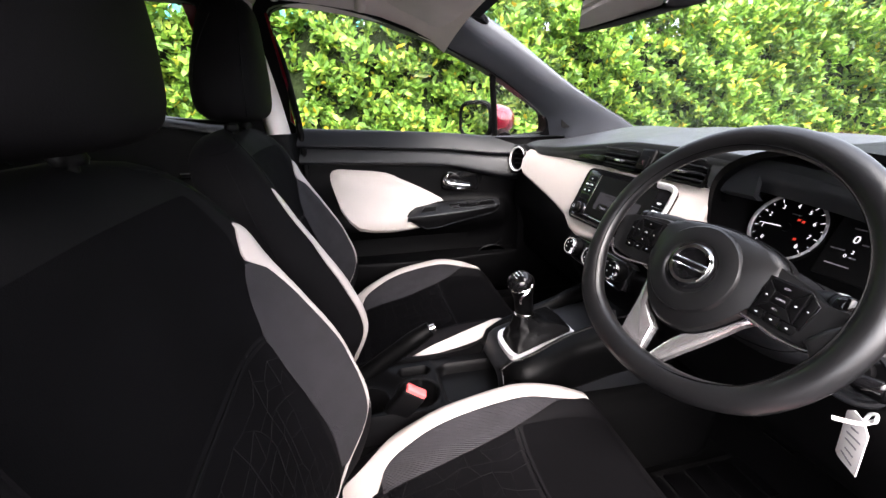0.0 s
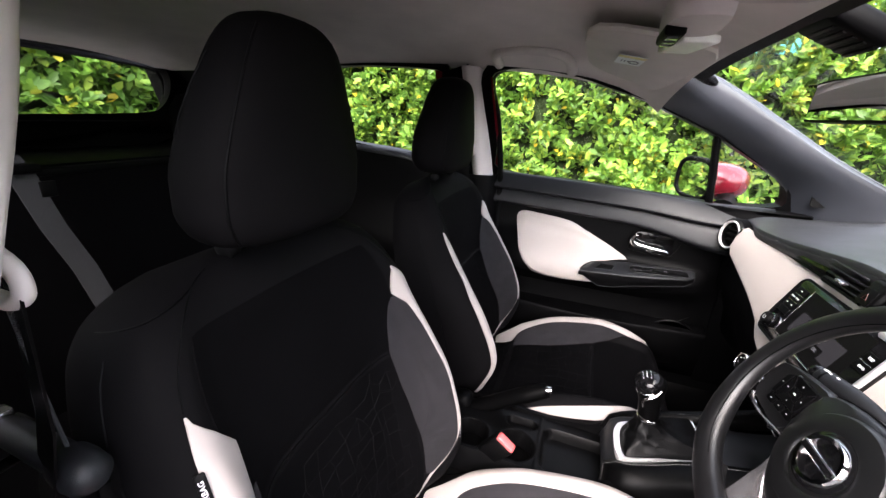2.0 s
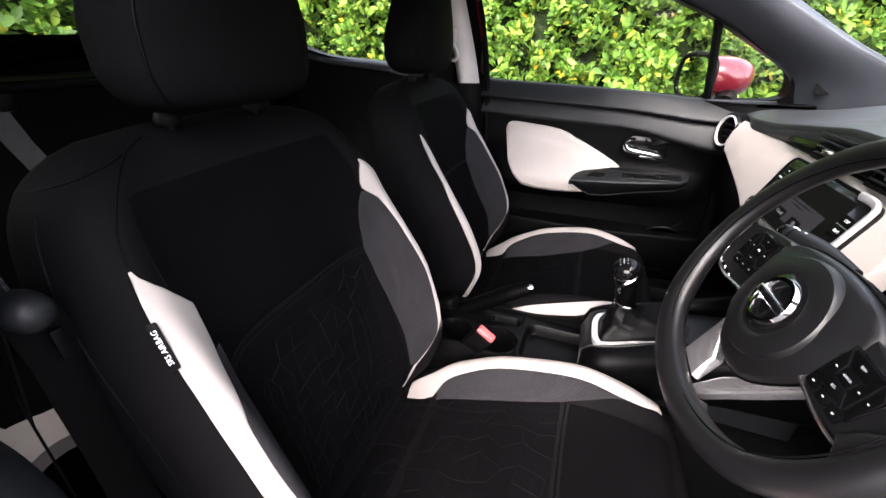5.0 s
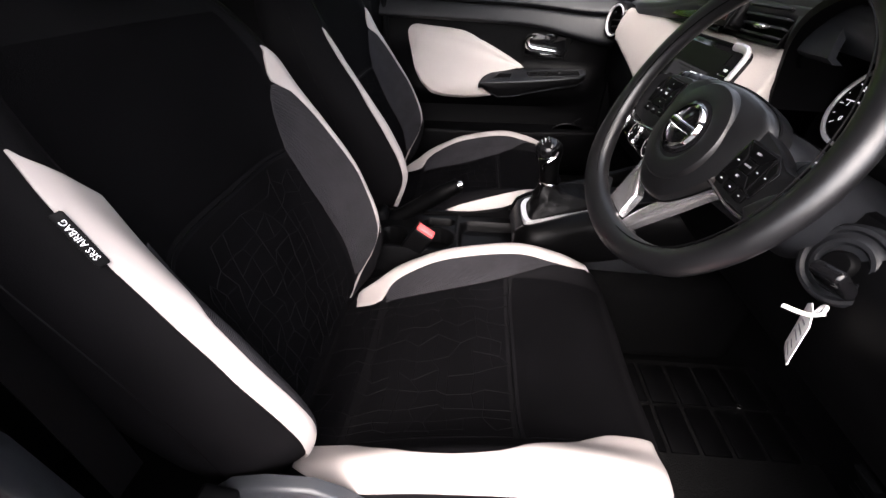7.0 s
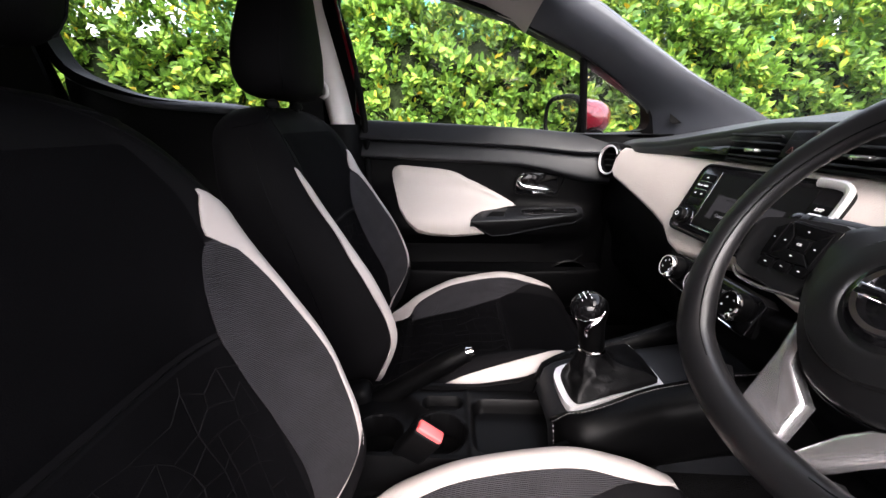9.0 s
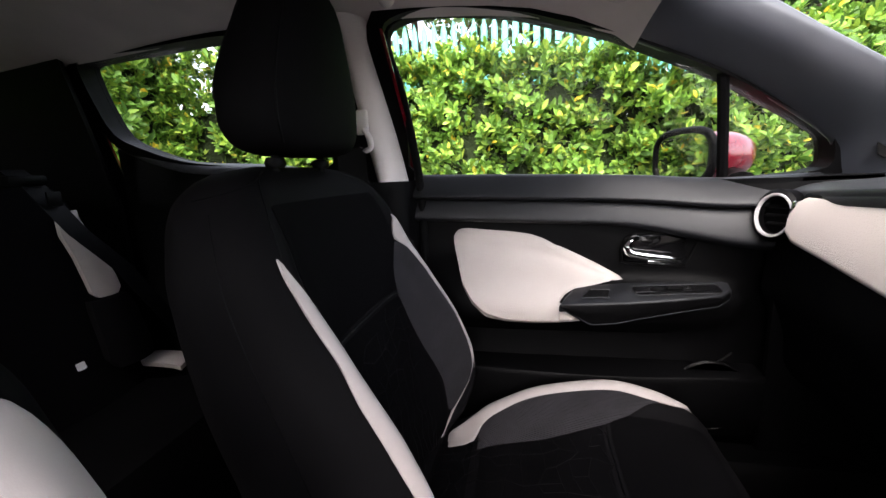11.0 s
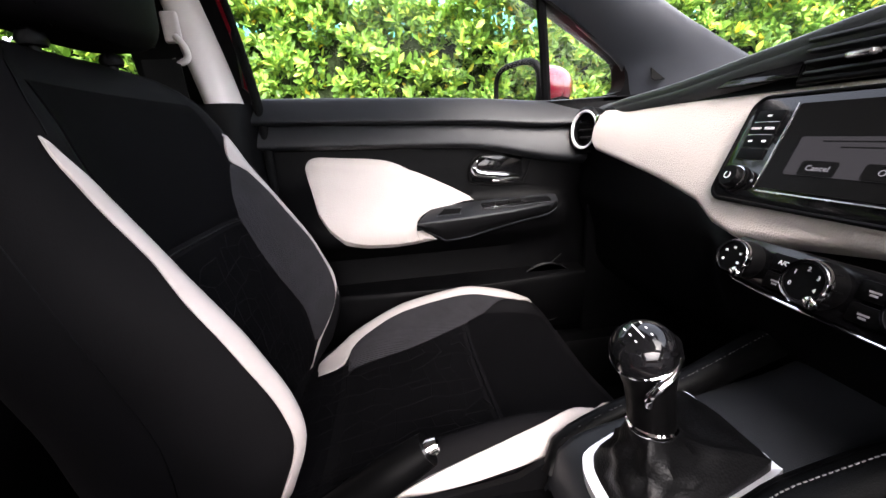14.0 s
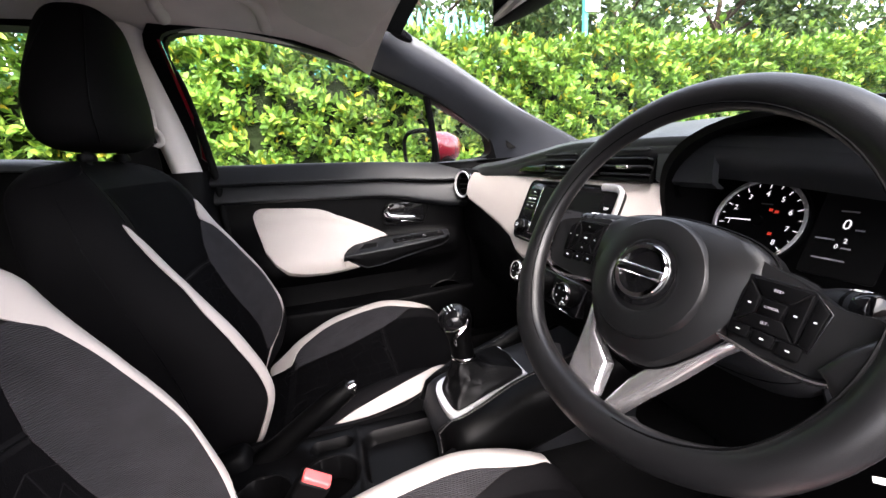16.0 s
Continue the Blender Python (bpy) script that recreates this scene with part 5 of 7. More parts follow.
            co = table((-0.06, 0.04, 0.10, 0.15, 0.20, 0.265, 0.315, 0.35, 0.40, 0.458), (4.05, 4.06, 4.08, 4.20, 4.24, 4.18, 3.96, 3.62, 2.90, 2.10))
            ci = table((-0.06, 0.04, 0.10, 0.16, 0.23, 0.28, 0.33, 0.36, 0.40, 0.43, 0.458), (4.02, 4.02, 4.00, 3.86, 3.68, 3.48, 3.00, 2.55, 1.75, 1.35, 1.34))
            x1 = 0.458
        add("white_bolster", skin(cushion_point, q, ci, co, np.linspace(-0.06, x1, 40), 24, 0.0040), "white", "off-white vinyl cushion bolster")
        add("stitching", dashes(cushion_point, q, [(ci(x) + 0.07, x) for x in np.linspace(0.03, 0.40, 60)], 0.0042), "thread", "pale stitching along the bolster")
    add("cushion_insert", skin(cushion_point, 1, lambda v: -2.02, lambda v: 2.02, np.linspace(0.012, 0.2642, 16), 20, 0.0022), "cloth", "black cloth panel with embossed lines")
    add("cushion_front", skin(cushion_point, 1, lambda v: -2.02, lambda v: 2.02, np.linspace(0.2646, 0.452, 14), 20, 0.0022), "cloth", "black cloth front panel")
    add("embossed_net", net(cushion_point, np.linspace(-1.9, 1.9, 13), np.linspace(-0.07, 0.255, 12), lambda a, x: abs(a) < 1.85, 0.0022, 33 if outboard == -1 else 34), "cover", "raised uneven net of lines in the cloth")
    add("cushion_rear", skin(cushion_point, 1, lambda v: -2.0, lambda v: 2.0, np.linspace(-0.075, 0.007, 8), 16, 0.0022), "cloth")
    add("seam", seam(back_point, 1, [(a, 0.777) for a in np.linspace(-1.9, 1.5, 12)], 0.0020, 0.0012), "dark")
    add("seam", seam(cushion_point, 1, [(a, 0.2644) for a in np.linspace(-2.0, 2.0, 12)], 0.0020, 0.0014), "dark")
    # headrest built in the car's height, then lowered with the seat
    before = set(seat.children)
    headrest(seat, 0.0, 0.0 if outboard == -1 else 0.026)
    for o in seat.children:
        if o not in before:
            o.data.transform(lift)
            for c in o.children:
                c.data.transform(lift)
    # airbag label on the outer edge
    q = outboard
    p0, p1 = back_point(q * 3.30, 0.876), back_point(q * 3.42, 0.826)
    d = Vector(p0 - p1).normalized()
    nrm = Vector((0.72, q * 0.66, 0.16)).normalized()
    lab_m = lift @ basis(Vector((p0 + p1) / 2) + nrm * 0.005, d, nrm.cross(d))
    lab = part("airbag_label", plate(rrect(0.050, 0.0095, 0.002), lab_m, 0.002, 0.0005), "dark", seat, "black woven label with white writing")
    words("SRS AIRBAG", lab_m @ pose(0, 0, 0.0024), 0.0070, "print", lab, "lettering", 0.0002)
    # base, rails, recliner lever
    for s_ in (1, -1):
        part("side_cover", plate([(-0.16, 0.29), (-0.14, 0.40), (-0.05, 0.415), (0.10, 0.385), (0.34, 0.375), (0.36, 0.33), (0.30, 0.30), (-0.10, 0.27)], lift @ basis((0, s_ * 0.232, 0), (1, 0, 0), (0, 0, 1)), -s_ * 0.022 * 1, 0.006), "soft", seat, "charcoal plastic side cover")
        part("rail", rbox((0.52, 0.045, 0.055), (0.10, s_ * 0.19, 0.02), 0.006), "dark", seat, "black steel seat rail")
    part("seat_base", rbox((0.42, 0.36, 0.10), (0.12, 0, 0.11), 0.02), "dark", seat)
    if q == -1:
        hinge = [(-0.150, 0.36), (-0.135, 0.47), (-0.10, 0.505), (-0.05, 0.522), (0.01, 0.525), (0.045, 0.505), (0.075, 0.47), (0.12, 0.43), (0.14, 0.36)]
        part("hinge_cover", plate(hinge, lift @ basis((0, q * 0.240, 0), (1, 0, 0), (0, 0, 1)), 0.018, 0.006, 3), "pad", seat, "charcoal plastic hinge cover")
        knob = part("recliner_knob", rbox((0.046, 0.024, 0.034), (-0.105, q * 0.266, 0.500 - 0.215), 0.006, 3, rot=pose(0, 0, 0, 0, 14, 0)), "trim", seat, "ribbed black recliner knob")
        for i in range(4):
            part("rib", rbox((0.005, 0.004, 0.030), (-0.122 + 0.0115 * i, q * 0.279, 0.500 - 0.215), 0.0015, 2, rot=pose(0, 0, 0, 0, 14, 0)), "trim", knob)
    part("recliner_lever", tube(catmull([(-0.06, q * 0.262, 0.125), (0.0, q * 0.272, 0.135), (0.045, q * 0.274, 0.13)], 4), [0.012, 0.015, 0.017, 0.018, 0.018, 0.018, 0.017, 0.015, 0.01], 10, flat=0.7), "trim", seat, "black plastic recliner lever")
    part("height_lever", tube(catmull([(0.10, q * 0.266, 0.14), (0.17, q * 0.272, 0.150), (0.235, q * 0.27, 0.152)], 4), [0.011, 0.014, 0.016, 0.017, 0.017, 0.017, 0.016, 0.014, 0.009], 10, flat=0.7), "trim", seat, "black plastic height lever")
    return seat


front_seat("driver_seat", -0.338, -1, "black cloth driver's seat with off-white bolster strips")
front_seat("passenger_seat", 0.338, 1, "black cloth passenger seat with off-white bolster strips")

# ---- rear bench ----
rear = empty("rear_bench", "black rear bench with pale edging and headrests", "car seat", m=pose(0, 0, 0.215))
rows = []
for x in np.linspace(-1.08, -0.56, 14):
    z = prof(x, (-1.08, -0.9, -0.65, -0.58, -0.56), (0.24, 0.255, 0.285, 0.265, 0.20))
    rows.append([(x, yy, z + 0.02 * smooth(0.40, 0.55, abs(yy)) - 0.06 * smooth(0.56, 0.61, abs(yy))) for yy in np.linspace(-0.61, 0.61, 29)])
part("seat_cushion", slab(rows, (0, 0, -0.16)), "cloth", rear, "black cloth rear cushion")
rows = []
for z in np.linspace(0.24, 0.80, 16):
    x = -0.92 - 0.30 * (z - 0.24)
    rows.append([(x + 0.035 * smooth(0.35, 0.52, abs(yy)) - 0.05 * smooth(0.54, 0.60, abs(yy)) - 0.04 * smooth(0.74, 0.80, z), yy, z) for yy in np.linspace(-0.60, 0.60, 29)])
part("backrest", slab(rows, (-0.10, 0, -0.02)), "cloth", rear, "black cloth rear backrest")
for q in (1, -1):
    if q == 1:
        rows = []
        for z, y0, y1 in ((0.738, 0.548, 0.566), (0.720, 0.515, 0.563), (0.68, 0.508, 0.570), (0.62, 0.515, 0.582), (0.56, 0.516, 0.589), (0.530, 0.516, 0.588), (0.515, 0.530, 0.575)):
            rows.append([(-0.873 - 0.30 * (z - 0.24) + 0.004 * math.sin(math.pi * k / 4), y0 + (y1 - y0) * k / 4, z) for k in range(5)])
        part("pale_edge", slab(rows, (-0.014, 0, 0)), "white", rear, "off-white vinyl strip on the rear backrest")
        rows = []
        for z, y0, y1 in ((0.512, 0.50, 0.592), (0.49, 0.495, 0.60), (0.42, 0.49, 0.602), (0.37, 0.485, 0.60), (0.34, 0.50, 0.59)):
            rows.append([(-0.866 - 0.30 * (z - 0.24) + 0.012 * math.sin(math.pi * k / 6), y0 + (y1 - y0) * k / 6, z) for k in range(7)])
        part("side_pad", slab(rows, (-0.02, 0, 0)), "cover", rear, "black padded side bolster")
        part("anchor_mark", plate(rrect(0.020, 0.018, 0.003), basis((-0.905, 0.420, 0.384), (0, -1, 0), (-0.28, 0, 1)), 0.001, 0.0002), "print", rear, "small white anchor symbol")
    if q == -1:
        edge = ((-0.54, -0.512, -0.60), (-0.57, -0.482, -0.625), (-0.60, -0.468, -0.632), (-0.63, -0.490, -0.634), (-0.68, -0.522, -0.636), (-0.78, -0.540, -0.638), (-0.90, -0.575, -0.640))
        part("pale_edge", slab([[(x, a + (b - a) * j / 6, 0.278 + 0.022 * math.sin(math.pi * (j + 1) / 8) - 0.012 * smooth(-0.60, -0.54, x)) for j in range(7)] for x, a, b in edge], (0, 0, -0.03)), "white", rear, "off-white vinyl bolster on the rear cushion")
    rows = [[(x, q * (0.585 + 0.075 * j / 4 - 0.25 * max(0, x + 0.84)), 0.310 + 0.008 * math.sin(math.pi * j / 4)) for j in range(5)] for x in np.linspace(-0.955, -0.80, 6)]
    part("pale_edge", slab(rows, (0, 0, -0.012)), "white", rear, "off-white vinyl strip on the rear cushion")
    rows = []
    for zz, w, d in ((0.80, 0.09, 0.02), (0.82, 0.12, 0.04), (0.88, 0.13, 0.05), (0.95, 0.125, 0.045), (0.985, 0.10, 0.03), (0.995, 0.05, 0.012)):
        rows.append([(-1.11 + d * math.copysign(abs(math.cos(a)) ** 0.7, math.cos(a)), q * 0.33 + w * math.copysign(abs(math.sin(a)) ** 0.7, math.sin(a)), zz) for a in np.linspace(0, 2 * math.pi, 28, endpoint=False)])
    part("headrest", loft(rows, True, True), "cloth", rear, "black rear headrest")
# rear belts
for q in (1, -1):
    b = empty("seat_belt", "grey rear seat belt hanging over the backrest", "seat belt", "rear seat belts")
    yb = -0.255 if q == -1 else 0.45
    rows = [[Vector((x, yb + dy * (1.0 if q == 1 else 0.35) + k, z)) for k in (-0.024, 0.024)] for x, dy, z in ((-1.02, 0.0, 1.055), (-0.985, 0.01, 1.02), (-0.965, 0.07, 0.90), (-0.93, 0.13, 0.80), (-0.90, 0.19, 0.66), (-0.87, 0.24, 0.55))]
    part("webbing", slab(rows, (-0.003, 0, 0)), "webbing" if q == -1 else "dark", b, "dark woven webbing")
    part("belt_guide", rbox((0.03, 0.075, 0.022), (-0.99, yb, 1.03), 0.006), "dark", b, "black belt guide")
    part("tongue", rbox((0.006, 0.03, 0.035), (-0.968, yb + 0.035, 0.985), 0.002), "trim", b, "dark belt tongue")

# ---- dashboard ----
dash = empty("dashboard", "black and cream dashboard with vents, screen and climate dials", "dashboard")


def lip(y):
    """Height of the front edge of the dash top."""
    return prof(y, (-0.70, -0.5, -0.12, 0.05, 0.2, 0.40, 0.58, 0.70), (0.93, 0.965, 0.998, 0.998, 0.982, 0.957, 0.945, 0.938))


rows = []
for y in np.linspace(-0.70, 0.70, 57):
    l0 = lip(y)
    e = 0.03 * smooth(0.45, 0.70, abs(y))
    f = 0.03 * smooth(0.50, 0.68, abs(y))
    rows.append([(x, y, z) for x, z in catmull([(0.645 + f, l0 - 0.045), (0.618 + f, l0 - 0.022), (0.612 + f, l0 - 0.006), (0.622 + f, l0 + 0.004), (0.70, l0 + 0.016), (0.84, l0 + 0.028 + 0.4 * (1.0 - l0) - e), (0.98, 1.012 - e), (1.09, 0.985 - e), (1.10, 0.90)], 3)])
part("top_pad", slab(rows, (0.0, 0, -0.010)), "pad", dash, "charcoal grained dash top")

CM = basis((0.59, 0, 0.87), (0, -1, 0), (0.406, 0, 0.914))   # local x to the driver's side, y up the slope


def on_dash(y, z, off=0.0):
    """Place on the sloping dash face at lateral y and height z."""
    return CM @ Vector((-y, (z - 0.87) / 0.914, off))


def dash_xy(y, z):
    return (-y, (z - 0.87) / 0.914)


CREAM_DASH = [(0.600, 0.934), (0.45, 0.933), (0.30, 0.932), (0.10, 0.934), (-0.139, 0.936), (-0.150, 0.86), (-0.140, 0.79), (-0.10, 0.772), (-0.03, 0.785), (0.035, 0.783), (0.10, 0.772), (0.158, 0.765), (0.198, 0.774), (0.24, 0.795), (0.30, 0.809), (0.36, 0.820), (0.48, 0.839), (0.575, 0.853), (0.607, 0.868), (0.622, 0.898), (0.615, 0.925)]
part("cream_panel", plate([dash_xy(y, z) for y, z in CREAM_DASH], CM @ pose(0, 0, -0.03), 0.03, 0.008, 3), "cream", dash, "cream textured dash panel")
rows = []
for y, z in ((-0.14, 0.79), (-0.10, 0.772), (-0.03, 0.785), (0.035, 0.783), (0.10, 0.772), (0.158, 0.765), (0.198, 0.774), (0.24, 0.795), (0.36, 0.820), (0.48, 0.839), (0.575, 0.853), (0.62, 0.88)):
    p = on_dash(y, z, -0.012)
    rows.append([p, p + Vector((0.025, 0, -0.012)), p + Vector((0.05, 0, -0.03))])
part("cream_return", slab(rows, (0.004, 0, 0.006)), "cream", dash, "cream underside of the dash panel")

# black band with air vents above the cream panel
rows = []
for y in np.linspace(-0.16, 0.61, 40):
    l0 = lip(y)
    rows.append([(0.628, y, 0.915), (0.620, y, 0.928), (0.6215, y, 0.9335), (0.624, y, 0.937), (0.628, y, l0 - 0.020), (0.640, y, l0 - 0.012)])
part("vent_band", slab(rows, (0.012, 0, 0)), "dark", dash, "black band under the dash top")

rows = [[(0.624, y, 0.930), (0.612, y, 0.938), (0.6115, y, 0.955), (0.6125, y, 0.975), (0.617, y, lip(y) - 0.003), (0.632, y, lip(y) + 0.006)] for y in np.linspace(-0.215, -0.129, 8)]
part("dash_cheek", slab(rows, (0.010, 0, 0)), "pad", dash, "charcoal dash pad beside the instruments")


def vent(y0, y1, z0, z1, x):
    v = part("air_vent", tube([(x - 0.002, y0, z0), (x - 0.002, y1, z0), (x + 0.010, y1 - 0.002, z1), (x + 0.010, y0 + 0.004, z1)], 0.0042, 8, closed=True), "trim", dash, "black rectangular air vent")
    part("vent_back", slab([[(x + 0.014, y, z) for y in (y0, y1)] for z in (z0, z1)], (0.004, 0, 0)), "gloss", v)
    for i in range(4):
        z = z0 + (z1 - z0) * (i + 0.5) / 4
        part("vent_slat", rbox((0.020, abs(y1 - y0) - 0.008, 0.0035), (x + 0.004, (y0 + y1) / 2, z), 0.0012, rot=pose(0, 0, 0, 0, 18, 0)), "soft", v)
    part("vent_slider", rbox((0.012, 0.026, 0.0065), (x - 0.010, (y0 + y1) / 2 - 0.008, (z0 + z1) / 2 - 0.004), 0.003), "satin", v, "chrome-tipped vent slider")
    return v


vent(0.165, 0.052, 0.937, 0.982, 0.612)
vent(-0.010, -0.122, 0.937, 0.986, 0.612)
hz = part("hazard_housing", rbox((0.036, 0.043, 0.044), (0.616, 0.018, 0.964), 0.008, 3, rot=pose(0, 0, 0, 0, 22, 0)), "trim", dash, "black hazard switch housing")
hb_m = basis((0.5965, 0.018, 0.9605), (0, -1, 0), (0.37, 0, 0.93))
part("hazard_button", plate(rrect(0.029, 0.028, 0.004), hb_m, 0.003, 0.001), "dark", hz, "black hazard button")
part("hazard_mark", tube([hb_m @ Vector((math.sin(a) * 0.006, math.cos(a) * 0.006 - 0.002, 0.0034)) for a in (0, 2.094, 4.189)], 0.0005, 5, closed=True), "dull_red", hz, "dull red triangle mark")
part("storage_lid", plate([(-0.285, 0.004), (-0.168, 0.004), (-0.170, 0.030), (-0.20, 0.032), (-0.25, 0.022)], basis((0.612, 0, 0.938), (0, -1, 0), (0.3, 0, 0.95)), 0.004, 0.001), "gloss", dash, "glossy black trim piece")

# infotainment unit
inf = part("infotainment_unit", plate([(p[0], p[1]) for p in rrect(0.285, 0.128, 0.016, 5, -0.0635, -0.0105)], CM @ pose(0, 0, -0.004), 0.014, 0.003), "gloss", dash, "glossy black infotainment unit")
oy = -0.0105
part("silver_frame", tube([CM @ Vector((p[0], p[1], 0.009)) for p in rrect(0.287, 0.130, 0.017, 5, -0.0635, oy)], 0.0024, 8, closed=True), "dark", inf)
fr = [CM @ Vector((x, y, 0.0105)) for x, y in catmull([(0.030, oy + 0.0635), (0.060, oy + 0.0635), (0.073, oy + 0.059), (0.0775, oy + 0.046), (0.0770, oy - 0.02), (0.075, oy - 0.048), (0.064, oy - 0.060)], 4)]
part("silver_edge", tube(fr, 0.0046, 8, flat=1.5), "silver", inf, "silver edge of the unit")
part("screen", plate(rrect(0.186, 0.098, 0.003, 3, -0.054, oy + 0.004), CM @ pose(0, 0, 0.0102), 0.0006, 0), "screen_dark", inf, "dark display")
part("dialog_box", plate(rrect(0.140, 0.042, 0.002, 3, -0.055, oy - 0.006), CM @ pose(0, 0, 0.0109), 0.0004, 0), "screen", inf, "grey dialog on the display")
for cx, tx in ((-0.092, "Cancel"), (-0.034, "OK")):
    part("dialog_button", plate(rrect(0.036, 0.016, 0.003, 3, cx, oy - 0.019), CM @ pose(0, 0, 0.0113), 0.0003, 0), "screen_dark", inf)
    words(tx, CM @ pose(cx, oy - 0.019, 0.0118), 0.0085, "glow_dim", inf, "lettering", 0.0001)
for i, (w, yy) in enumerate(((0.075, 0.014), (0.036, 0.008))):
    part("text_bar", rbox((w, 0.0014, 0.0002), (0, 0, 0), 0, rot=CM @ pose(-0.064, oy + yy - 0.004, 0.0114)), "screen_dark", inf)
# glint under the display, put in as a thin bright strip
part("screen_glint", rbox((0.186, 0.002, 0.0015), (0, 0, 0), 0.0005, rot=CM @ pose(-0.054, oy - 0.049, 0.0108)), "satin", inf, "satin strip for the glint along the display's lower edge")
part("screen_side", rbox((0.0016, 0.10, 0.0012), (0, 0, 0), 0.0005, rot=CM @ pose(-0.1495, oy + 0.004, 0.0106)), "satin", inf)
for i in range(4):
    kb = part("key", plate(rrect(0.034, 0.0135, 0.0015, 2, -0.176, oy + 0.040 - i * 0.0155), CM @ pose(0, 0, 0.0098), 0.0022, 0.0006), "dark", inf, "black key")
    if i == 1:
        words("RADIO", CM @ pose(-0.185, oy + 0.040 - i * 0.0155, 0.0122), 0.0042, "print", inf)
        words("MEDIA", CM @ pose(-0.168, oy + 0.040 - i * 0.0155, 0.0122), 0.0042, "print", inf)
    elif i in (0, 2):
        for dx in ((0,) if i == 0 else (-0.009, 0.009)):
            part("key_mark", rbox((0.005, 0.0022, 0.0003), (0, 0, 0), 0, rot=CM @ pose(-0.176 + dx, oy + 0.040 - i * 0.0155, 0.0122)), "print", inf)
for i in range(2):
    part("key_line", rbox((0.032, 0.0008, 0.0006), (0, 0, 0), 0.0002, rot=CM @ pose(-0.176, oy + 0.03225 - i * 0.0155, 0.0122)), "satin", inf, "thin bright line between keys")
part("key_line", rbox((0.032, 0.0008, 0.0006), (0, 0, 0), 0.0002, rot=CM @ pose(0.0570, oy + 0.0195, 0.0122)), "satin", inf)
for i, tx in enumerate(("DISP", "INFO")):
    part("key", plate(rrect(0.032, 0.0145, 0.0015, 2, 0.0570, oy + 0.028 - i * 0.017), CM @ pose(0, 0, 0.0098), 0.0022, 0.0006), "dark", inf, "black key")
    words(tx, CM @ pose(0.0570, oy + 0.028 - i * 0.017, 0.0122), 0.006, "print", inf)
kn = CM @ pose(-0.178, oy - 0.038, 0.009)
k = part("volume_knob", lathe([(0.0155, 0), (0.0155, 0.003), (0.0135, 0.004), (0.0130, 0.014), (0.0118, 0.016), (0.002, 0.0162)], kn, 30), "dark", inf, "black volume knob")
part("knob_ring", lathe([(0.0138, 0.004), (0.0146, 0.0045), (0.0146, 0.007), (0.0138, 0.0075)], kn, 30), "chrome", k, "chrome ring")
part("power_mark", tube([kn @ Vector((0.004 * math.cos(a), 0.004 * math.sin(a), 0.0164)) for a in np.linspace(2.1, 7.3, 12)], 0.0005, 5), "print", k)

# climate controls
PM = basis((0.5295, 0.035, 0.7455), (0, -1, 0), (0.30, 0, 0.954))
clim = part("climate_panel", plate([(-0.105, -0.022), (0.105, -0.030), (0.112, 0.020), (0.10, 0.027), (-0.098, 0.026), (-0.110, 0.010)], PM @ pose(0, 0, -0.02), 0.02, 0.003), "gloss", dash, "glossy black climate panel")
part("panel_edge", tube([PM @ Vector((x, y, 0.001)) for x, y in catmull([(-0.085, -0.0235), (-0.04, -0.027), (0.03, -0.029), (0.105, -0.031)], 5)], 0.0014, 6), "chrome", clim, "thin chrome edge")
for i, x in enumerate((-0.080, 0.0, 0.080)):
    km = PM @ pose(x, 0.001, 0.0)
    r = 0.0225 if i == 1 else 0.0205
    kk = part("climate_knob", lathe([(r * 1.02, 0), (r * 1.02, 0.004), (r, 0.006), (r * 0.96, 0.020), (r * 0.90, 0.0225), (r * 0.80, 0.023), (r * 0.78, 0.0215), (0.002, 0.0215)], km, 40), "dark", clim, "black ribbed climate knob")
    part("knob_ring", lathe([(r * 0.79, 0.0212), (r * 0.82, 0.0236), (r * 0.92, 0.0236), (r * 1.0, 0.020), (r * 0.985, 0.017)], km, 40), "chrome", kk, "chrome ring")
    part("knob_pointer", rbox((0.010, 0.012, 0.010), (0, 0, 0), 0.003, rot=km @ pose(r * 0.55, -r * 0.72, 0.020, 0, 0, 38)), "chrome", kk, "chrome pointer")
    for j in range(36):
        a = 2 * math.pi * j / 36
        if j % 2 == 0:
            part("rib", rbox((0.0014, 0.0014, 0.011), (0, 0, 0), 0.0004, rot=km @ pose(r * 0.995 * math.cos(a), r * 0.995 * math.sin(a), 0.012)), "dark", kk) if i == 1 and j % 4 == 0 else None
    marks = {0: 5, 1: 5, 2: 4}[i]
    for j in range(marks):
        a = math.radians(205 - 230 * j / (marks - 1))
        if i == 1:
            words(str(j), km @ pose(r * 0.55 * math.cos(a), r * 0.55 * math.sin(a), 0.0218), 0.006, "print", kk)
        else:
            part("knob_mark", rbox((0.003, 0.0026, 0.0003), (0, 0, 0), 0, rot=km @ pose(r * 0.52 * math.cos(a), r * 0.52 * math.sin(a), 0.0217)), "print", kk)
for x, y, tx in ((-0.040, 0.010, "A/C"), (0.040, 0.010, ""), (-0.040, -0.010, ""), (0.040, -0.011, "")):
    part("climate_key", plate(rrect(0.026, 0.017, 0.002, 2, x, y), PM, 0.0015, 0.0005), "dark", clim)
    if tx:
        words(tx, PM @ pose(x, y, 0.0018), 0.0065, "print", clim)
    else:
        part("key_mark", rbox((0.009, 0.0018, 0.0003), (0, 0, 0), 0, rot=PM @ pose(x, y, 0.0018)), "ink", clim)
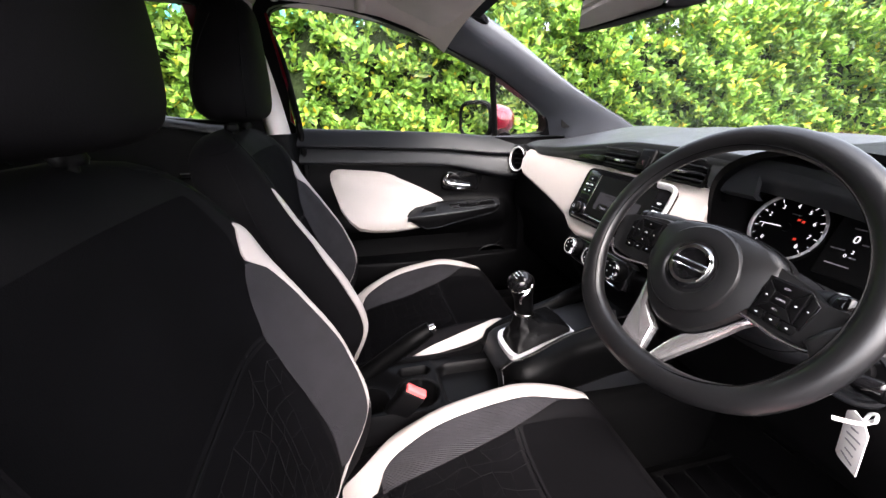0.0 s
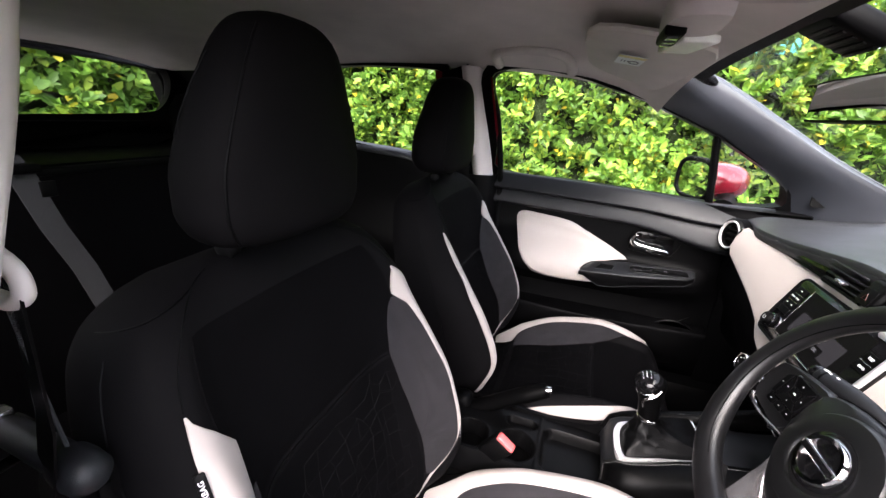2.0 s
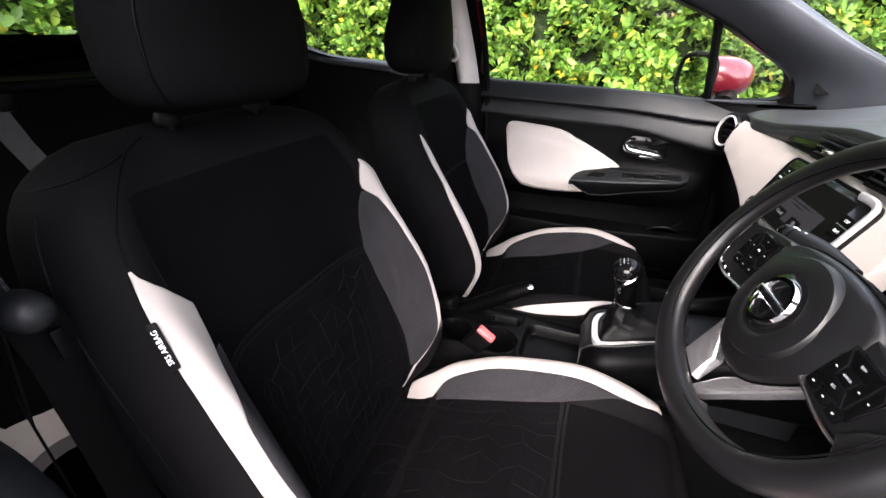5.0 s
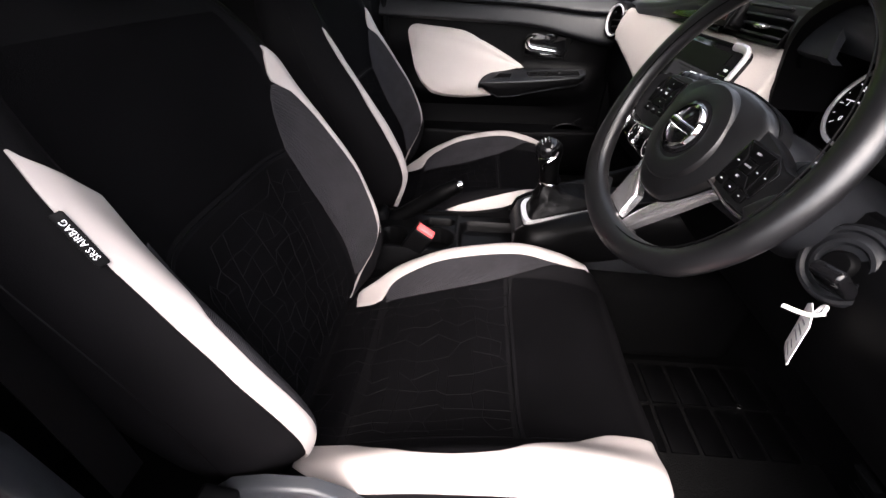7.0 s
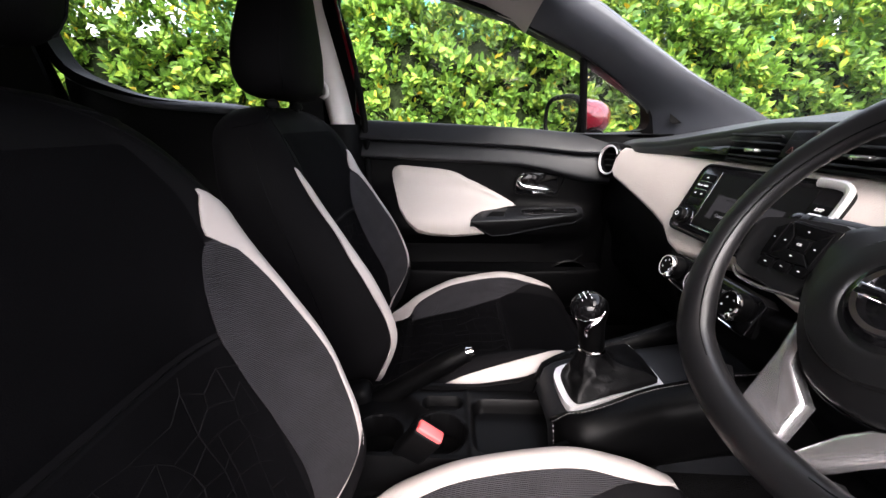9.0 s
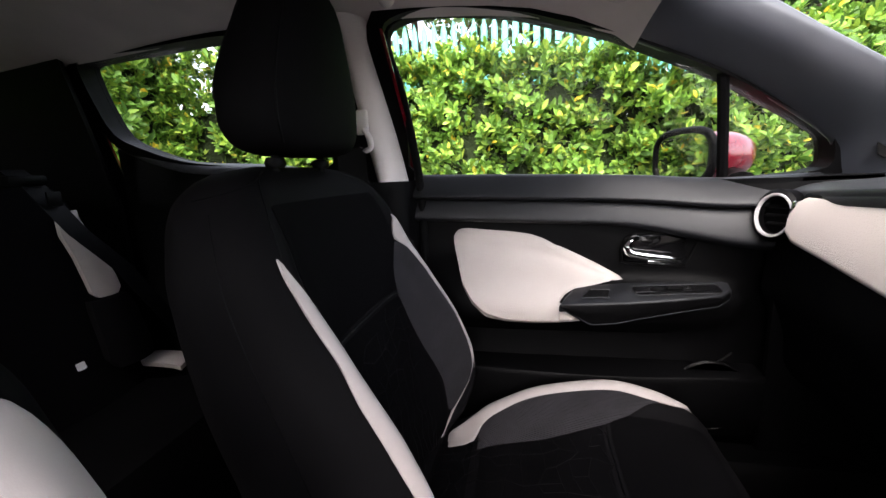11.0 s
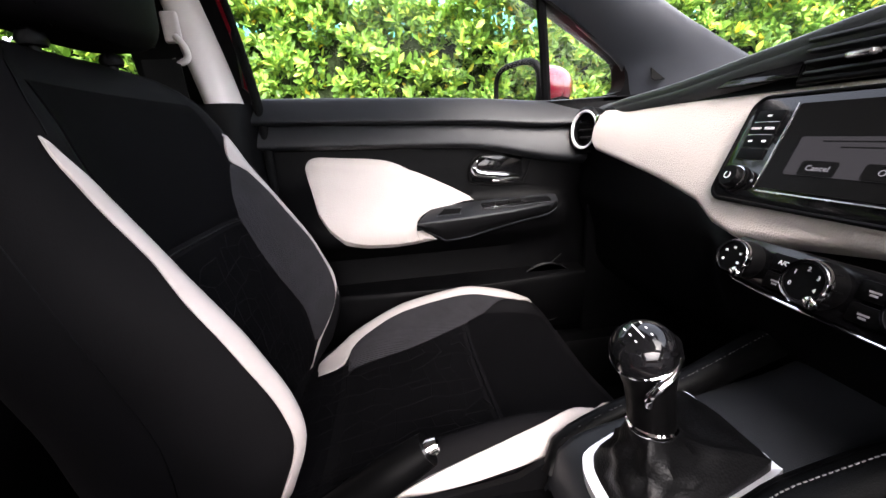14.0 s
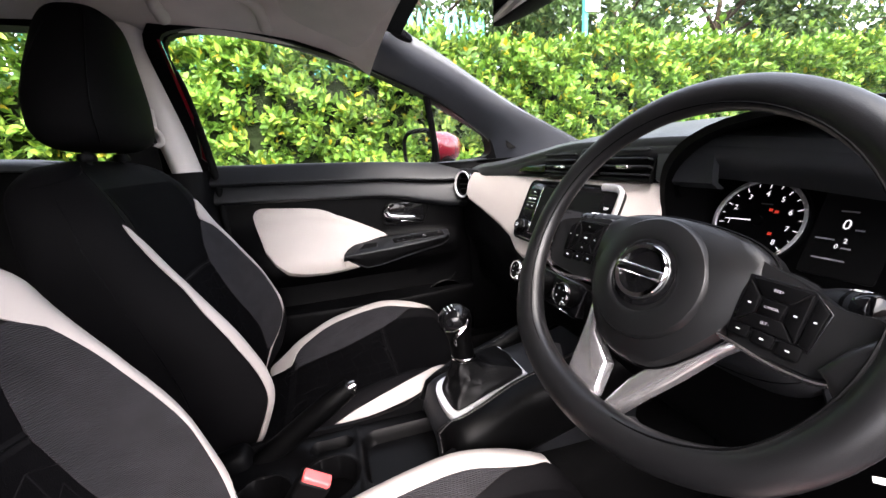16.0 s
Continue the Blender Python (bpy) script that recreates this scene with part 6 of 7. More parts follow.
        part("key_mark", rbox((0.006, 0.0018, 0.0003), (0, 0, 0), 0, rot=PM @ pose(x, y - 0.003, 0.0018)), "ink", clim)

# lower dash: passenger bin, centre stack, driver's knee panel
rows = []
for y in np.linspace(-0.70, 0.70, 43):
    c = smooth(0.22, 0.12, abs(y - 0.03))
    k = 0.03 * smooth(0.3, 0.65, y)
    up = prof(y, (-0.15, -0.1, 0.1, 0.2, 0.3, 0.6), (0.80, 0.78, 0.775, 0.78, 0.81, 0.86)) if y > -0.15 else 0.80
    rows.append([(x, y, z) for x, z in catmull([(0.612, up + 0.012), (0.590 - 0.02 * c + k, up - 0.02), (0.585 - 0.045 * c + k, 0.742), (0.595 - 0.045 * c + k, 0.70), (0.615 - 0.03 * c + k, 0.64), (0.66, 0.56), (0.76, 0.48), (0.90, 0.42)], 3)])
part("lower_panel", slab(rows, (0.015, 0, 0)), "dark", dash, "black lower dash and glove box")

# passenger-side round vent with a chrome ring
VM = basis((0.600, 0.652, 0.893), (0.42, -0.90, 0), (0.10, 0.02, 1.0)) @ Matrix.Diagonal((0.80, 0.98, 1.0, 1.0))
rv = part("round_vent", lathe([(0.053, -0.03), (0.053, 0.0), (0.047, 0.006), (0.040, 0.004), (0.038, -0.012), (0.002, -0.014)], VM, 40), "dark", dash, "black round air vent")
part("vent_ring", lathe([(0.0390, 0.002), (0.0405, 0.0080), (0.0440, 0.0085), (0.0455, 0.004), (0.044, 0.0)], VM, 44), "silver", rv, "bright silver vent ring")
for i in range(3):
    part("vent_slat", rbox((0.062 - 0.012 * abs(i - 1), 0.003, 0.010), (0, 0, 0), 0.001, rot=VM @ pose(0, -0.017 + 0.017 * i, -0.009, 25, 0, 0)), "trim", rv)
part("ring_tab", rbox((0.012, 0.040, 0.012), (0, 0, 0), 0.004, rot=VM @ pose(0.043, 0.012, 0.004, 0, 0, -14)), "chrome", rv, "bright end of the dash trim")

# instrument binnacle
rows = []
for k in np.linspace(0, 1, 12):
    x = 0.575 + 0.20 * k
    row = []
    for a in np.linspace(math.pi * 1.12, -0.12 * math.pi, 26):
        ww, hh = 0.185 + 0.01 * k, 0.118 - 0.010 * (1 - k)
        row.append((x + 0.035 * (1 - math.sin(max(0, min(math.pi, a)))) * (1 - k), -0.335 - ww * math.copysign(abs(math.cos(a)) ** 0.88, math.cos(a)) * -1, 0.905 + hh * math.copysign(abs(math.sin(a)) ** 0.9, math.sin(a)) - 0.004 * k))
    rows.append(row)
binn = part("binnacle_hood", slab(rows, lambda p: np.array((0, (p[1] + 0.335) * 0.05, 0.008))), "dark", dash, "black hood over the instruments")
IM = basis((0.705, -0.212, 0.880), (0, -1, 0), (0.38, 0, 0.925)) @ Matrix.Scale(0.92, 4)
part("instrument_face", plate(rrect(0.385, 0.205, 0.085, 6, 0.115, 0.0), IM @ pose(0, 0, -0.02), 0.018, 0.002), "dark", binn, "black instrument face")
for i, cx in enumerate((0.0, 0.215)):
    dm = IM @ pose(cx, 0, 0)
    g = part("dial", lathe([(0.066, -0.004), (0.066, 0.004), (0.0615, 0.006), (0.058, 0.002), (0.057, -0.0005), (0.002, -0.0005)], dm, 48), "dark", binn, "round instrument dial")
    part("dial_ring", lathe([(0.0575, 0.0035), (0.0590, 0.0065), (0.0630, 0.0062), (0.0640, 0.003)], dm, 56), "silver", g, "silver dial ring")
    for j in range(9):
        a = math.radians(222 - 264 * j / 8)
        words(str(j), dm @ pose(0.041 * math.cos(a), 0.041 * math.sin(a), 0.0008), 0.0105, "glow", g, "numeral")
    for j in range(33):
        a = math.radians(222 - 264 * j / 32)
        if j % 4 == 0:
            part("tick", rbox((0.0065, 0.0011, 0.0003), (0, 0, 0), 0, rot=dm @ Matrix.Rotation(a, 4, "Z") @ pose(0.0525, 0, 0.0008)), "glow", g)
        elif j % 2 == 0:
            part("tick", rbox((0.004, 0.0007, 0.0003), (0, 0, 0), 0, rot=dm @ Matrix.Rotation(a, 4, "Z") @ pose(0.054, 0, 0.0008)), "glow", g)
    a = math.radians(183)
    part("needle", plate([(-0.006, -0.0012), (0.046, -0.0005), (0.046, 0.0005), (-0.006, 0.0012)], dm @ Matrix.Rotation(a, 4, "Z") @ pose(0, 0, 0.003), 0.001, 0), "glow", g, "white needle")
    part("needle_hub", lathe([(0.008, 0), (0.0075, 0.005), (0.002, 0.006)], dm, 20), "dark", g)
    for x, y in ((0.012, 0.018), (0.020, 0.016), (0.022, -0.016)):
        part("warning_light", rbox((0.005, 0.004, 0.0004), (0, 0, 0), 0, rot=dm @ pose(x, y, 0.0008)), "glow_red", g, "small red warning light")
    part("text_bar", rbox((0.016, 0.0016, 0.0003), (0, 0, 0), 0, rot=dm @ pose(0.004, 0.026, 0.0008)), "ink", g)
dsp = part("driver_display", plate(rrect(0.078, 0.116, 0.004, 3, 0.108, 0.0), IM @ pose(0, 0, -0.002), 0.003, 0.0005), "screen_dark", binn, "dark driver display")
words("0", IM @ pose(0.102, 0.009, 0.0014), 0.0185, "glow", dsp)
words("2", IM @ pose(0.107, -0.011, 0.0014), 0.0085, "glow", dsp)
words("0", IM @ pose(0.100, -0.019, 0.0014), 0.0085, "glow", dsp)
for x, y, w in ((0.116, 0.004, 0.009), (0.086, -0.011, 0.020), (0.110, -0.020, 0.010), (0.100, 0.026, 0.018), (0.097, -0.036, 0.034)):
    part("text_bar", rbox((w, 0.0018, 0.0003), (0, 0, 0), 0, rot=IM @ pose(x, y, 0.0014)), "ink", dsp)
part("warning_light", lathe([(0.0035, 0), (0.002, 0.0004)], IM @ pose(0.118, 0.048, 0.0012), 12), "glow", dsp)


# ---- steering wheel ----
TILT_W = radians(25.5)
WM = basis((0.445, -0.298, 0.876), (0, -1, 0), (math.sin(TILT_W), 0, math.cos(TILT_W))) @ Matrix.Rotation(radians(5), 4, "Y")   # x to the driver's right, y up, z to the driver
wheel = empty("steering_wheel", "black leather steering wheel with silver lower spokes", "steering wheel", m=WM)


def rim_line(n=72):
    out = []
    for i in range(n):
        a = 2 * math.pi * i / n + math.pi / 2
        x, y = (0.1765 if math.cos(a) > 0 else 0.1735) * math.cos(a), 0.1735 * math.sin(a)
        if y < -0.115:
            y = -0.115 - (-0.115 - y) * 0.76
        out.append((x, y, 0.002 * smooth(0.06, -0.17, x)))
    return out


rim_r = [0.0160 - 0.0014 * smooth(0.0, -0.15, p[0]) * smooth(-0.10, -0.04, p[1]) + 0.0030 * smooth(0.03, -0.10, p[1]) * smooth(0.14, 0.0, p[0]) for p in rim_line()]
part("rim", tube(rim_line(), rim_r, 22, closed=True, flat=0.88, up=(0, 0, 1)), "rimleather", wheel, "black leather rim")
seam_line = [(p[0] * (1 - 0.0135 / 0.1695), p[1] * (1 - 0.0135 / 0.1695), p[2] + 0.0108) for p in rim_line()]
part("rim_seam", tube(seam_line, 0.0009, 5, closed=True), "dark", wheel)


def shell(outline, z0, z1, bulge, n=5, inset=0.10):
    """A pad: an outline rising from z0 to z1 in rounded steps towards its middle."""
    P = np.array([p[:2] for p in ring([(a, b, 0) for a, b in outline], 3)])
    c = P.mean(0)
    rows = []
    steps = [(1.0, z0), (1.0, z0 + 0.5 * (z1 - z0)), (0.985, z0 + 0.8 * (z1 - z0)), (0.95, z1)]
    for k in np.linspace(0.88, 0.04, n + 3):
        steps.append((k, z1 + bulge * (1 - (k / 0.95) ** 2)))
    for k, z in steps:
        rows.append([(*(c + (p - c) * k), z) for p in P])
    return loft(rows, True, True)


HUB = [(-0.088, 0.030), (-0.060, 0.047), (0.0, 0.054), (0.060, 0.047), (0.088, 0.030), (0.090, 0.006), (0.078, -0.030), (0.054, -0.066), (0.024, -0.092), (-0.020, -0.094), (-0.052, -0.072), (-0.078, -0.030), (-0.090, 0.006)]
hub = part("airbag_pad", shell(HUB, -0.034, -0.006, 0.017), "hub", wheel, "black airbag cover")
part("pad_groove", tube([(p[0] * 1.004, p[1] * 1.004, -0.016) for p in ring([(a, b, 0) for a, b in HUB], 4)], 0.0012, 5, closed=True), "dark", wheel)
part("pad_boss", lathe([(0.060, -0.010), (0.060, 0.0035), (0.0575, 0.0072), (0.050, 0.0092), (0.040, 0.0102), (0.0365, 0.0098), (0.0345, 0.0080), (0.002, 0.0080)], pose(-0.003, -0.012, 0.0), 56), "hub", wheel, "round raised boss on the airbag cover")
em = pose(-0.002, -0.008, 0.0105)
emb = part("emblem_disc", lathe([(0.0330, -0.004), (0.0330, 0.0), (0.031, 0.001), (0.002, 0.0015)], em, 40), "gloss", wheel, "round dark badge")
part("emblem_ring", lathe([(0.0212, 0.001), (0.0222, 0.0052), (0.0262, 0.0056), (0.0285, 0.0022), (0.0288, 0.0005)], em, 48), "chrome", emb, "chrome badge ring")
part("emblem_bar", rbox((0.054, 0.0100, 0.0055), (-0.002, -0.008, 0.0140), 0.0022, 3), "chrome", emb, "plain chrome bar")
part("emblem_inlay", rbox((0.046, 0.0056, 0.001), (-0.002, -0.008, 0.0166), 0.0002), "gloss", emb)
part("airbag_mark", rbox((0.008, 0.0014, 0.0003), (0.046, -0.030, 0.0048), 0, rot=pose(0, 0, 0, 0, 14, 0)), "trim", wheel)

# side spokes with keys
for q in (1, -1):
    dy0 = -0.0060 if q > 0 else 0.0055
    O = [(q * x, y) for x, y in (((0.066, 0.034), (0.088, 0.029), (0.112, 0.022), (0.135, 0.012), (0.162, 0.010), (0.164, -0.022), (0.146, -0.038), (0.112, -0.040), (0.080, -0.038), (0.068, 0.0)) if q > 0 else ((0.070, 0.036), (0.105, 0.036), (0.145, 0.029), (0.160, 0.020), (0.160, -0.012), (0.150, -0.033), (0.112, -0.038), (0.080, -0.036), (0.070, 0.0)))]
    sp = part("spoke", shell(O, -0.024, -0.006, 0.002), "hub", wheel, "black spoke with keys")
    field = [(0.076, 0.025), (0.120, 0.024), (0.134, 0.012), (0.130, -0.019), (0.078, -0.017)]
    part("key_field", plate([(q * x, y + dy0) for x, y in field], pose(0, 0, -0.0045), 0.0016, 0.0006), "gloss", sp, "glossy key field")
    cx, cy = 0.101, 0.003 + dy0
    part("centre_key", plate([(q * x, y) for x, y in ((cx - 0.008, cy - 0.006), (cx + 0.007, cy - 0.006), (cx + 0.008, cy + 0.005), (cx - 0.007, cy + 0.006))], pose(0, 0, -0.003), 0.0012, 0.0004), "dark", sp)
    for dx, dy, K in ((0, 0.0135, ((-0.019, 0.0195), (0.018, 0.0190), (0.009, 0.0070), (-0.009, 0.0075))), (0, -0.0120, ((-0.019, -0.0170), (0.019, -0.0185), (0.009, -0.0070), (-0.009, -0.0070))), (-0.0150, 0, ((-0.0205, 0.0175), (-0.0102, 0.0068), (-0.0102, -0.0062), (-0.0200, -0.0155))), (0.0150, 0, ((0.0195, 0.0180), (0.0102, 0.0064), (0.0102, -0.0064), (0.0205, -0.0175))), (0.0265, 0, ((0.0225, 0.0170), (0.0310, 0.0085), (0.0290, -0.0195), (0.0225, -0.0180)))):
        part("key", plate([(q * (cx + a), cy + b) for a, b in K], pose(0, 0, -0.003), 0.0014, 0.0005), "dark", sp, "black key")
        if q < 0 or dx:
            part("key_mark", rbox((0.0020, 0.0010, 0.0002), (q * (cx + dx), cy + dy, -0.0013), 0), "print", sp)
    if q < 0:
        words("OK", pose(q * cx, cy, -0.0014), 0.0034, "print", sp)
    else:
        words("RES+", pose(q * cx, cy + 0.0135, -0.0012), 0.0031, "ink", sp)
        words("CANCEL", pose(q * cx, cy, -0.0014), 0.0026, "ink", sp)
        words("SET-", pose(q * cx, cy - 0.0120, -0.0012), 0.0031, "ink", sp)
    for k, x in enumerate((0.086, 0.103, 0.120)):
        part("lower_key", plate(rrect(0.0145, 0.0105, 0.002, 2, q * x, (-0.0255 if q > 0 else -0.0145) - 0.08 * (x - 0.09)), pose(0, 0, -0.0045), 0.0022, 0.0006), "dark", sp, "small black key")
        part("key_mark", rbox((0.0026, 0.0010, 0.0002), (q * x, (-0.0255 if q > 0 else -0.0145) - 0.08 * (x - 0.09), -0.0022), 0), "print", sp)
    part("spoke_edge", tube([(q * x, y, -0.007) for x, y in catmull([(0.072, -0.036), (0.088, -0.038), (0.114, -0.042), (0.140, -0.041), (0.152, -0.034)], 4)], 0.0020, 8), "satin", sp, "satin silver edge")
    # lower silver arm
    A = [(0.086, -0.036), (0.069, -0.035), (0.050, -0.054), (0.030, -0.080), (0.010, -0.112), (-0.004, -0.148), (-0.011, -0.163), (0.012, -0.152), (0.030, -0.121), (0.048, -0.093), (0.072, -0.052)] if q == 1 else [(-0.076, -0.040), (-0.067, -0.085), (-0.062, -0.143), (-0.016, -0.147), (-0.019, -0.110), (-0.048, -0.088), (-0.060, -0.040)]
    m_arm = part("lower_spoke", plate(A, pose(0, 0.0, -0.036, -4, 0, 0), 0.014, 0.005, 3), "arm", wheel, "polished silver lower spoke")
    edge = [(0.066, -0.040), (0.046, -0.060), (0.024, -0.090), (0.006, -0.120), (-0.006, -0.152)] if q == 1 else [(-0.058, -0.140), (-0.038, -0.143), (-0.020, -0.144)]
    part("spoke_bevel", tube([(p[0], p[1], -0.0235 + 0.0035 * p[1] / 0.15) for p in catmull([(x, y, 0) for x, y in edge], 4)], 0.0022, 8), "chrome", m_arm)
part("lower_pad", plate([(-0.086, -0.122), (-0.064, -0.141), (-0.017, -0.147), (-0.010, -0.162), (0.013, -0.153), (0.034, -0.138), (0.064, -0.147), (0.056, -0.166), (0.0, -0.172), (-0.060, -0.166), (-0.100, -0.146)], pose(0, 0, -0.014), 0.022, 0.006, 3), "rimleather", wheel)
part("rim_web", plate([(0.140, -0.032), (0.146, -0.036), (0.155, -0.048), (0.157, -0.069), (0.140, -0.094), (0.118, -0.114), (0.090, -0.134), (0.064, -0.146), (0.070, -0.156), (0.100, -0.146), (0.132, -0.122), (0.156, -0.090), (0.172, -0.050), (0.174, -0.010), (0.160, 0.0), (0.150, -0.012)], pose(0, 0, -0.014), 0.022, 0.006, 3), "rimleather", wheel, "black web joining spoke and rim")

# column, stalks, ignition
col = empty("steering_column", "black steering column shroud with stalks", "steering column")
rows = []
for k, sx, sy in ((0.0, 0.080, 0.034), (0.04, 0.098, 0.044), (0.14, 0.107, 0.051), (0.35, 0.108, 0.056), (0.7, 0.100, 0.062), (1.0, 0.098, 0.068)):
    c = WM @ Vector((0, -0.010 - 0.01 * k, -0.036 - 0.20 * k))
    rows.append([c + (WM.to_3x3() @ Vector((sx * math.copysign(abs(math.cos(a)) ** 0.62, math.cos(a)), sy * math.copysign(abs(math.sin(a)) ** 0.7, math.sin(a)), 0))) for a in np.linspace(0, 2 * math.pi, 40, endpoint=False)])
part("shroud", loft(rows, True, True), "soft", col, "charcoal column shroud")
part("shroud_split", tube([p + (WM.to_3x3() @ Vector((0, 0, 0.0004))) for p in rows[3]], 0.0010, 5, closed=True), "dark", col)
for q, P in ((1, ((0.085, 0.012, -0.066), (0.112, 0.015, -0.048), (0.128, 0.017, -0.036), (0.139, 0.018, -0.029))), (-1, ((-0.062, 0.040, -0.070), (-0.095, 0.041, -0.060), (-0.128, 0.037, -0.050), (-0.150, 0.034, -0.044)))):
    p = catmull([WM @ Vector(v) for v in P], 4)
    r = np.interp(np.linspace(0, 1, len(p)), (0, 0.5, 0.9, 1), (0.011, 0.0135, 0.0130, 0.0115))
    st = part("stalk", tube(p, list(r), 16), "soft", col, "charcoal control stalk")
    d = (Vector(p[-1]) - Vector(p[-3])).normalized()
    part("stalk_knob", lathe([(0.0118, -0.001), (0.0122, 0.003), (0.0110, 0.008), (0.0090, 0.0095), (0.001, 0.0095)], Matrix.Translation(p[-1]) @ frame_to(d), 20), "gloss", st, "black twist knob")
    part("knob_groove", lathe([(0.0134, -0.001), (0.0136, 0.0005), (0.0130, 0.002)], Matrix.Translation(p[-3]) @ frame_to(d), 20), "dark", st)
    for i, (u, v) in enumerate(((-2, 0.002), (-3, -0.004), (-3, 0.006), (-5, 0.001))):
        part("stalk_mark", rbox((0.0042, 0.0020, 0.0005), (0, 0, 0), 0, rot=Matrix.Translation(Vector(p[u])) @ WM.to_3x3().to_4x4() @ pose(0, 0, 0, -55) @ pose(v * 0.5, 0, 0.0133)), "print", st)
IG = basis((0.588, -0.418, 0.768), (0.25, -1.0, 0), (0.25, 0.05, 1))
ign = empty("ignition_lock", "black ignition lock with a key in it", "ignition lock")
part("lock_housing", lathe([(0.046, -0.06), (0.046, 0.0), (0.043, 0.005), (0.039, 0.006), (0.036, 0.002), (0.032, 0.003), (0.029, 0.007), (0.025, 0.007), (0.022, 0.003), (0.004, 0.003)], IG, 36), "soft", ign, "black round lock housing")
part("lock_barrel", lathe([(0.0155, 0.001), (0.0155, 0.012), (0.013, 0.015), (0.002, 0.015)], IG, 28), "dark", ign, "black key barrel")
KB = Matrix.Translation((0.555, -0.447, 0.770)) @ IG.to_3x3().to_4x4() @ pose(0, 0, 0, 62, 0, 6)
key = part("key", rbox((0.032, 0.046, 0.015), (0, 0, 0), 0.005, 3, rot=KB), "gloss", ign, "black car key")
part("key_badge", rbox((0.020, 0.0045, 0.0012), (0.0, 0.010, 0.0078), 0.0005, 2, rot=KB), "chrome", key, "small chrome badge")
part("key_groove", rbox((0.030, 0.0012, 0.0008), (0.0, -0.006, 0.0076), 0, rot=KB), "dark", key)
part("key_ring", tube([KB @ Vector((0.004 + 0.010 * math.cos(a), -0.025 + 0.010 * math.sin(a), 0.003 * math.sin(2 * a))) for a in np.linspace(0, 2 * math.pi, 20, endpoint=False)], 0.0011, 6, closed=True), "chrome", ign, "steel key ring")
tag = empty("key_tag", "white paper key tag with handwriting on a white tie", "tag")
TM = basis((0.557, -0.452, 0.696), (-0.46, -0.88, 0.0), (-0.10, 0.0, 1))
part("paper", plate([(-0.018, -0.032), (-0.012, -0.036), (0.018, -0.036), (0.018, 0.024), (0.006, 0.036), (-0.008, 0.038), (-0.018, 0.030)], TM, 0.0012, 0.0003), "tag", tag, "white paper tag")
for i, (w, y) in enumerate(((0.012, 0.016), (0.022, 0.006), (0.018, -0.004), (0.014, -0.016), (0.020, -0.026))):
    part("writing_bar", rbox((w, 0.0022, 0.0003), (0, 0, 0), 0, rot=TM @ pose(0.001 * (i % 2), y, 0.0014, 0, 0, 8 - 5 * i)), "ink", tag)
part("tie", tube(catmull([(0.536, -0.436, 0.722), (0.543, -0.446, 0.724), (0.549, -0.456, 0.728), (0.553, -0.464, 0.738)], 4), 0.0026, 8), "print", tag, "white plastic tie")
part("tie_loop", tube(ring([(0.553, -0.456, 0.730), (0.551, -0.461, 0.733), (0.550, -0.465, 0.740), (0.552, -0.463, 0.746), (0.554, -0.457, 0.741)], 4), 0.0019, 8, closed=True), "print", tag)

# ---- centre console ----
con = empty("centre_console", "black centre console with cup holders and stitched sides", "console", m=pose(0, 0.02, 0.215))
CZ = pose(0, -0.02, -0.215)


def cpart(name, b2, mat, parent=None, label=""):
    bmesh.ops.transform(b2, matrix=CZ, verts=b2.verts)
    return part(name, b2, mat, parent or con, label)


# low rear body with wells
rows = []
for x in np.linspace(-0.30, 0.30, 25):
    z = prof(x, (-0.30, -0.10, 0.0, 0.15, 0.25, 0.30), (0.50, 0.515, 0.52, 0.515, 0.525, 0.55))
    rows.append([(x, y, zz) for y, zz in ((-0.088, 0.23), (-0.092, 0.40), (-0.094, z - 0.012), (-0.090, z), (-0.082, z), (-0.080, z - 0.07), (0.078, z - 0.07), (0.080, z), (0.088, z), (0.092, z - 0.012), (0.090, 0.40), (0.086, 0.23))])
cpart("console_body", slab(rows, (0, 0, -0.008)), "dark", None, "black plastic console body")


def box_dip(x, y, x0, x1, y0, y1, soft):
    """How deep a point lies inside a rounded tray, 0 outside to 1 on its floor."""
    dx, dy = min(x - x0, x1 - x), min(y - y0, y1 - y)
    d = min(dx, dy) if min(dx, dy) > 3 * soft else min(dx, dy, 3 * soft - math.hypot(max(0, 3 * soft - dx), max(0, 3 * soft - dy)))
    return smooth(0.0, soft, d)


def deck(x, y):
    """Height of the moulded deck: two cup wells, a coin slot and a tray behind the gear lever."""
    z = prof(x, (-0.30, -0.10, 0.0, 0.15, 0.30), (0.488, 0.503, 0.508, 0.508, 0.506))
    for cx, cy, r in ((0.000, -0.034, 0.041), (0.101, -0.032, 0.044)):
        d = math.hypot(x - cx, y - cy)
        z += 0.0025 * math.exp(-((d - r - 0.004) / 0.003) ** 2) - 0.052 * smooth(r, r - 0.005, d)
    z += 0.003 * math.exp(-((x - 0.152) / 0.004) ** 2)
    z -= 0.024 * box_dip(x, y, 0.156, 0.40, -0.074, 0.054, 0.009)
    z -= 0.018 * box_dip(x, y, 0.070, 0.143, 0.026, 0.060, 0.005)
    return z


rows = [[(x, y, deck(x, y)) for y in np.linspace(-0.081, 0.079, 54)] for x in np.linspace(-0.30, 0.30, 190)]
cpart("console_deck", slab(rows, (0, 0, -0.004)), "trim", None, "black moulded deck with two cup wells and a tray")

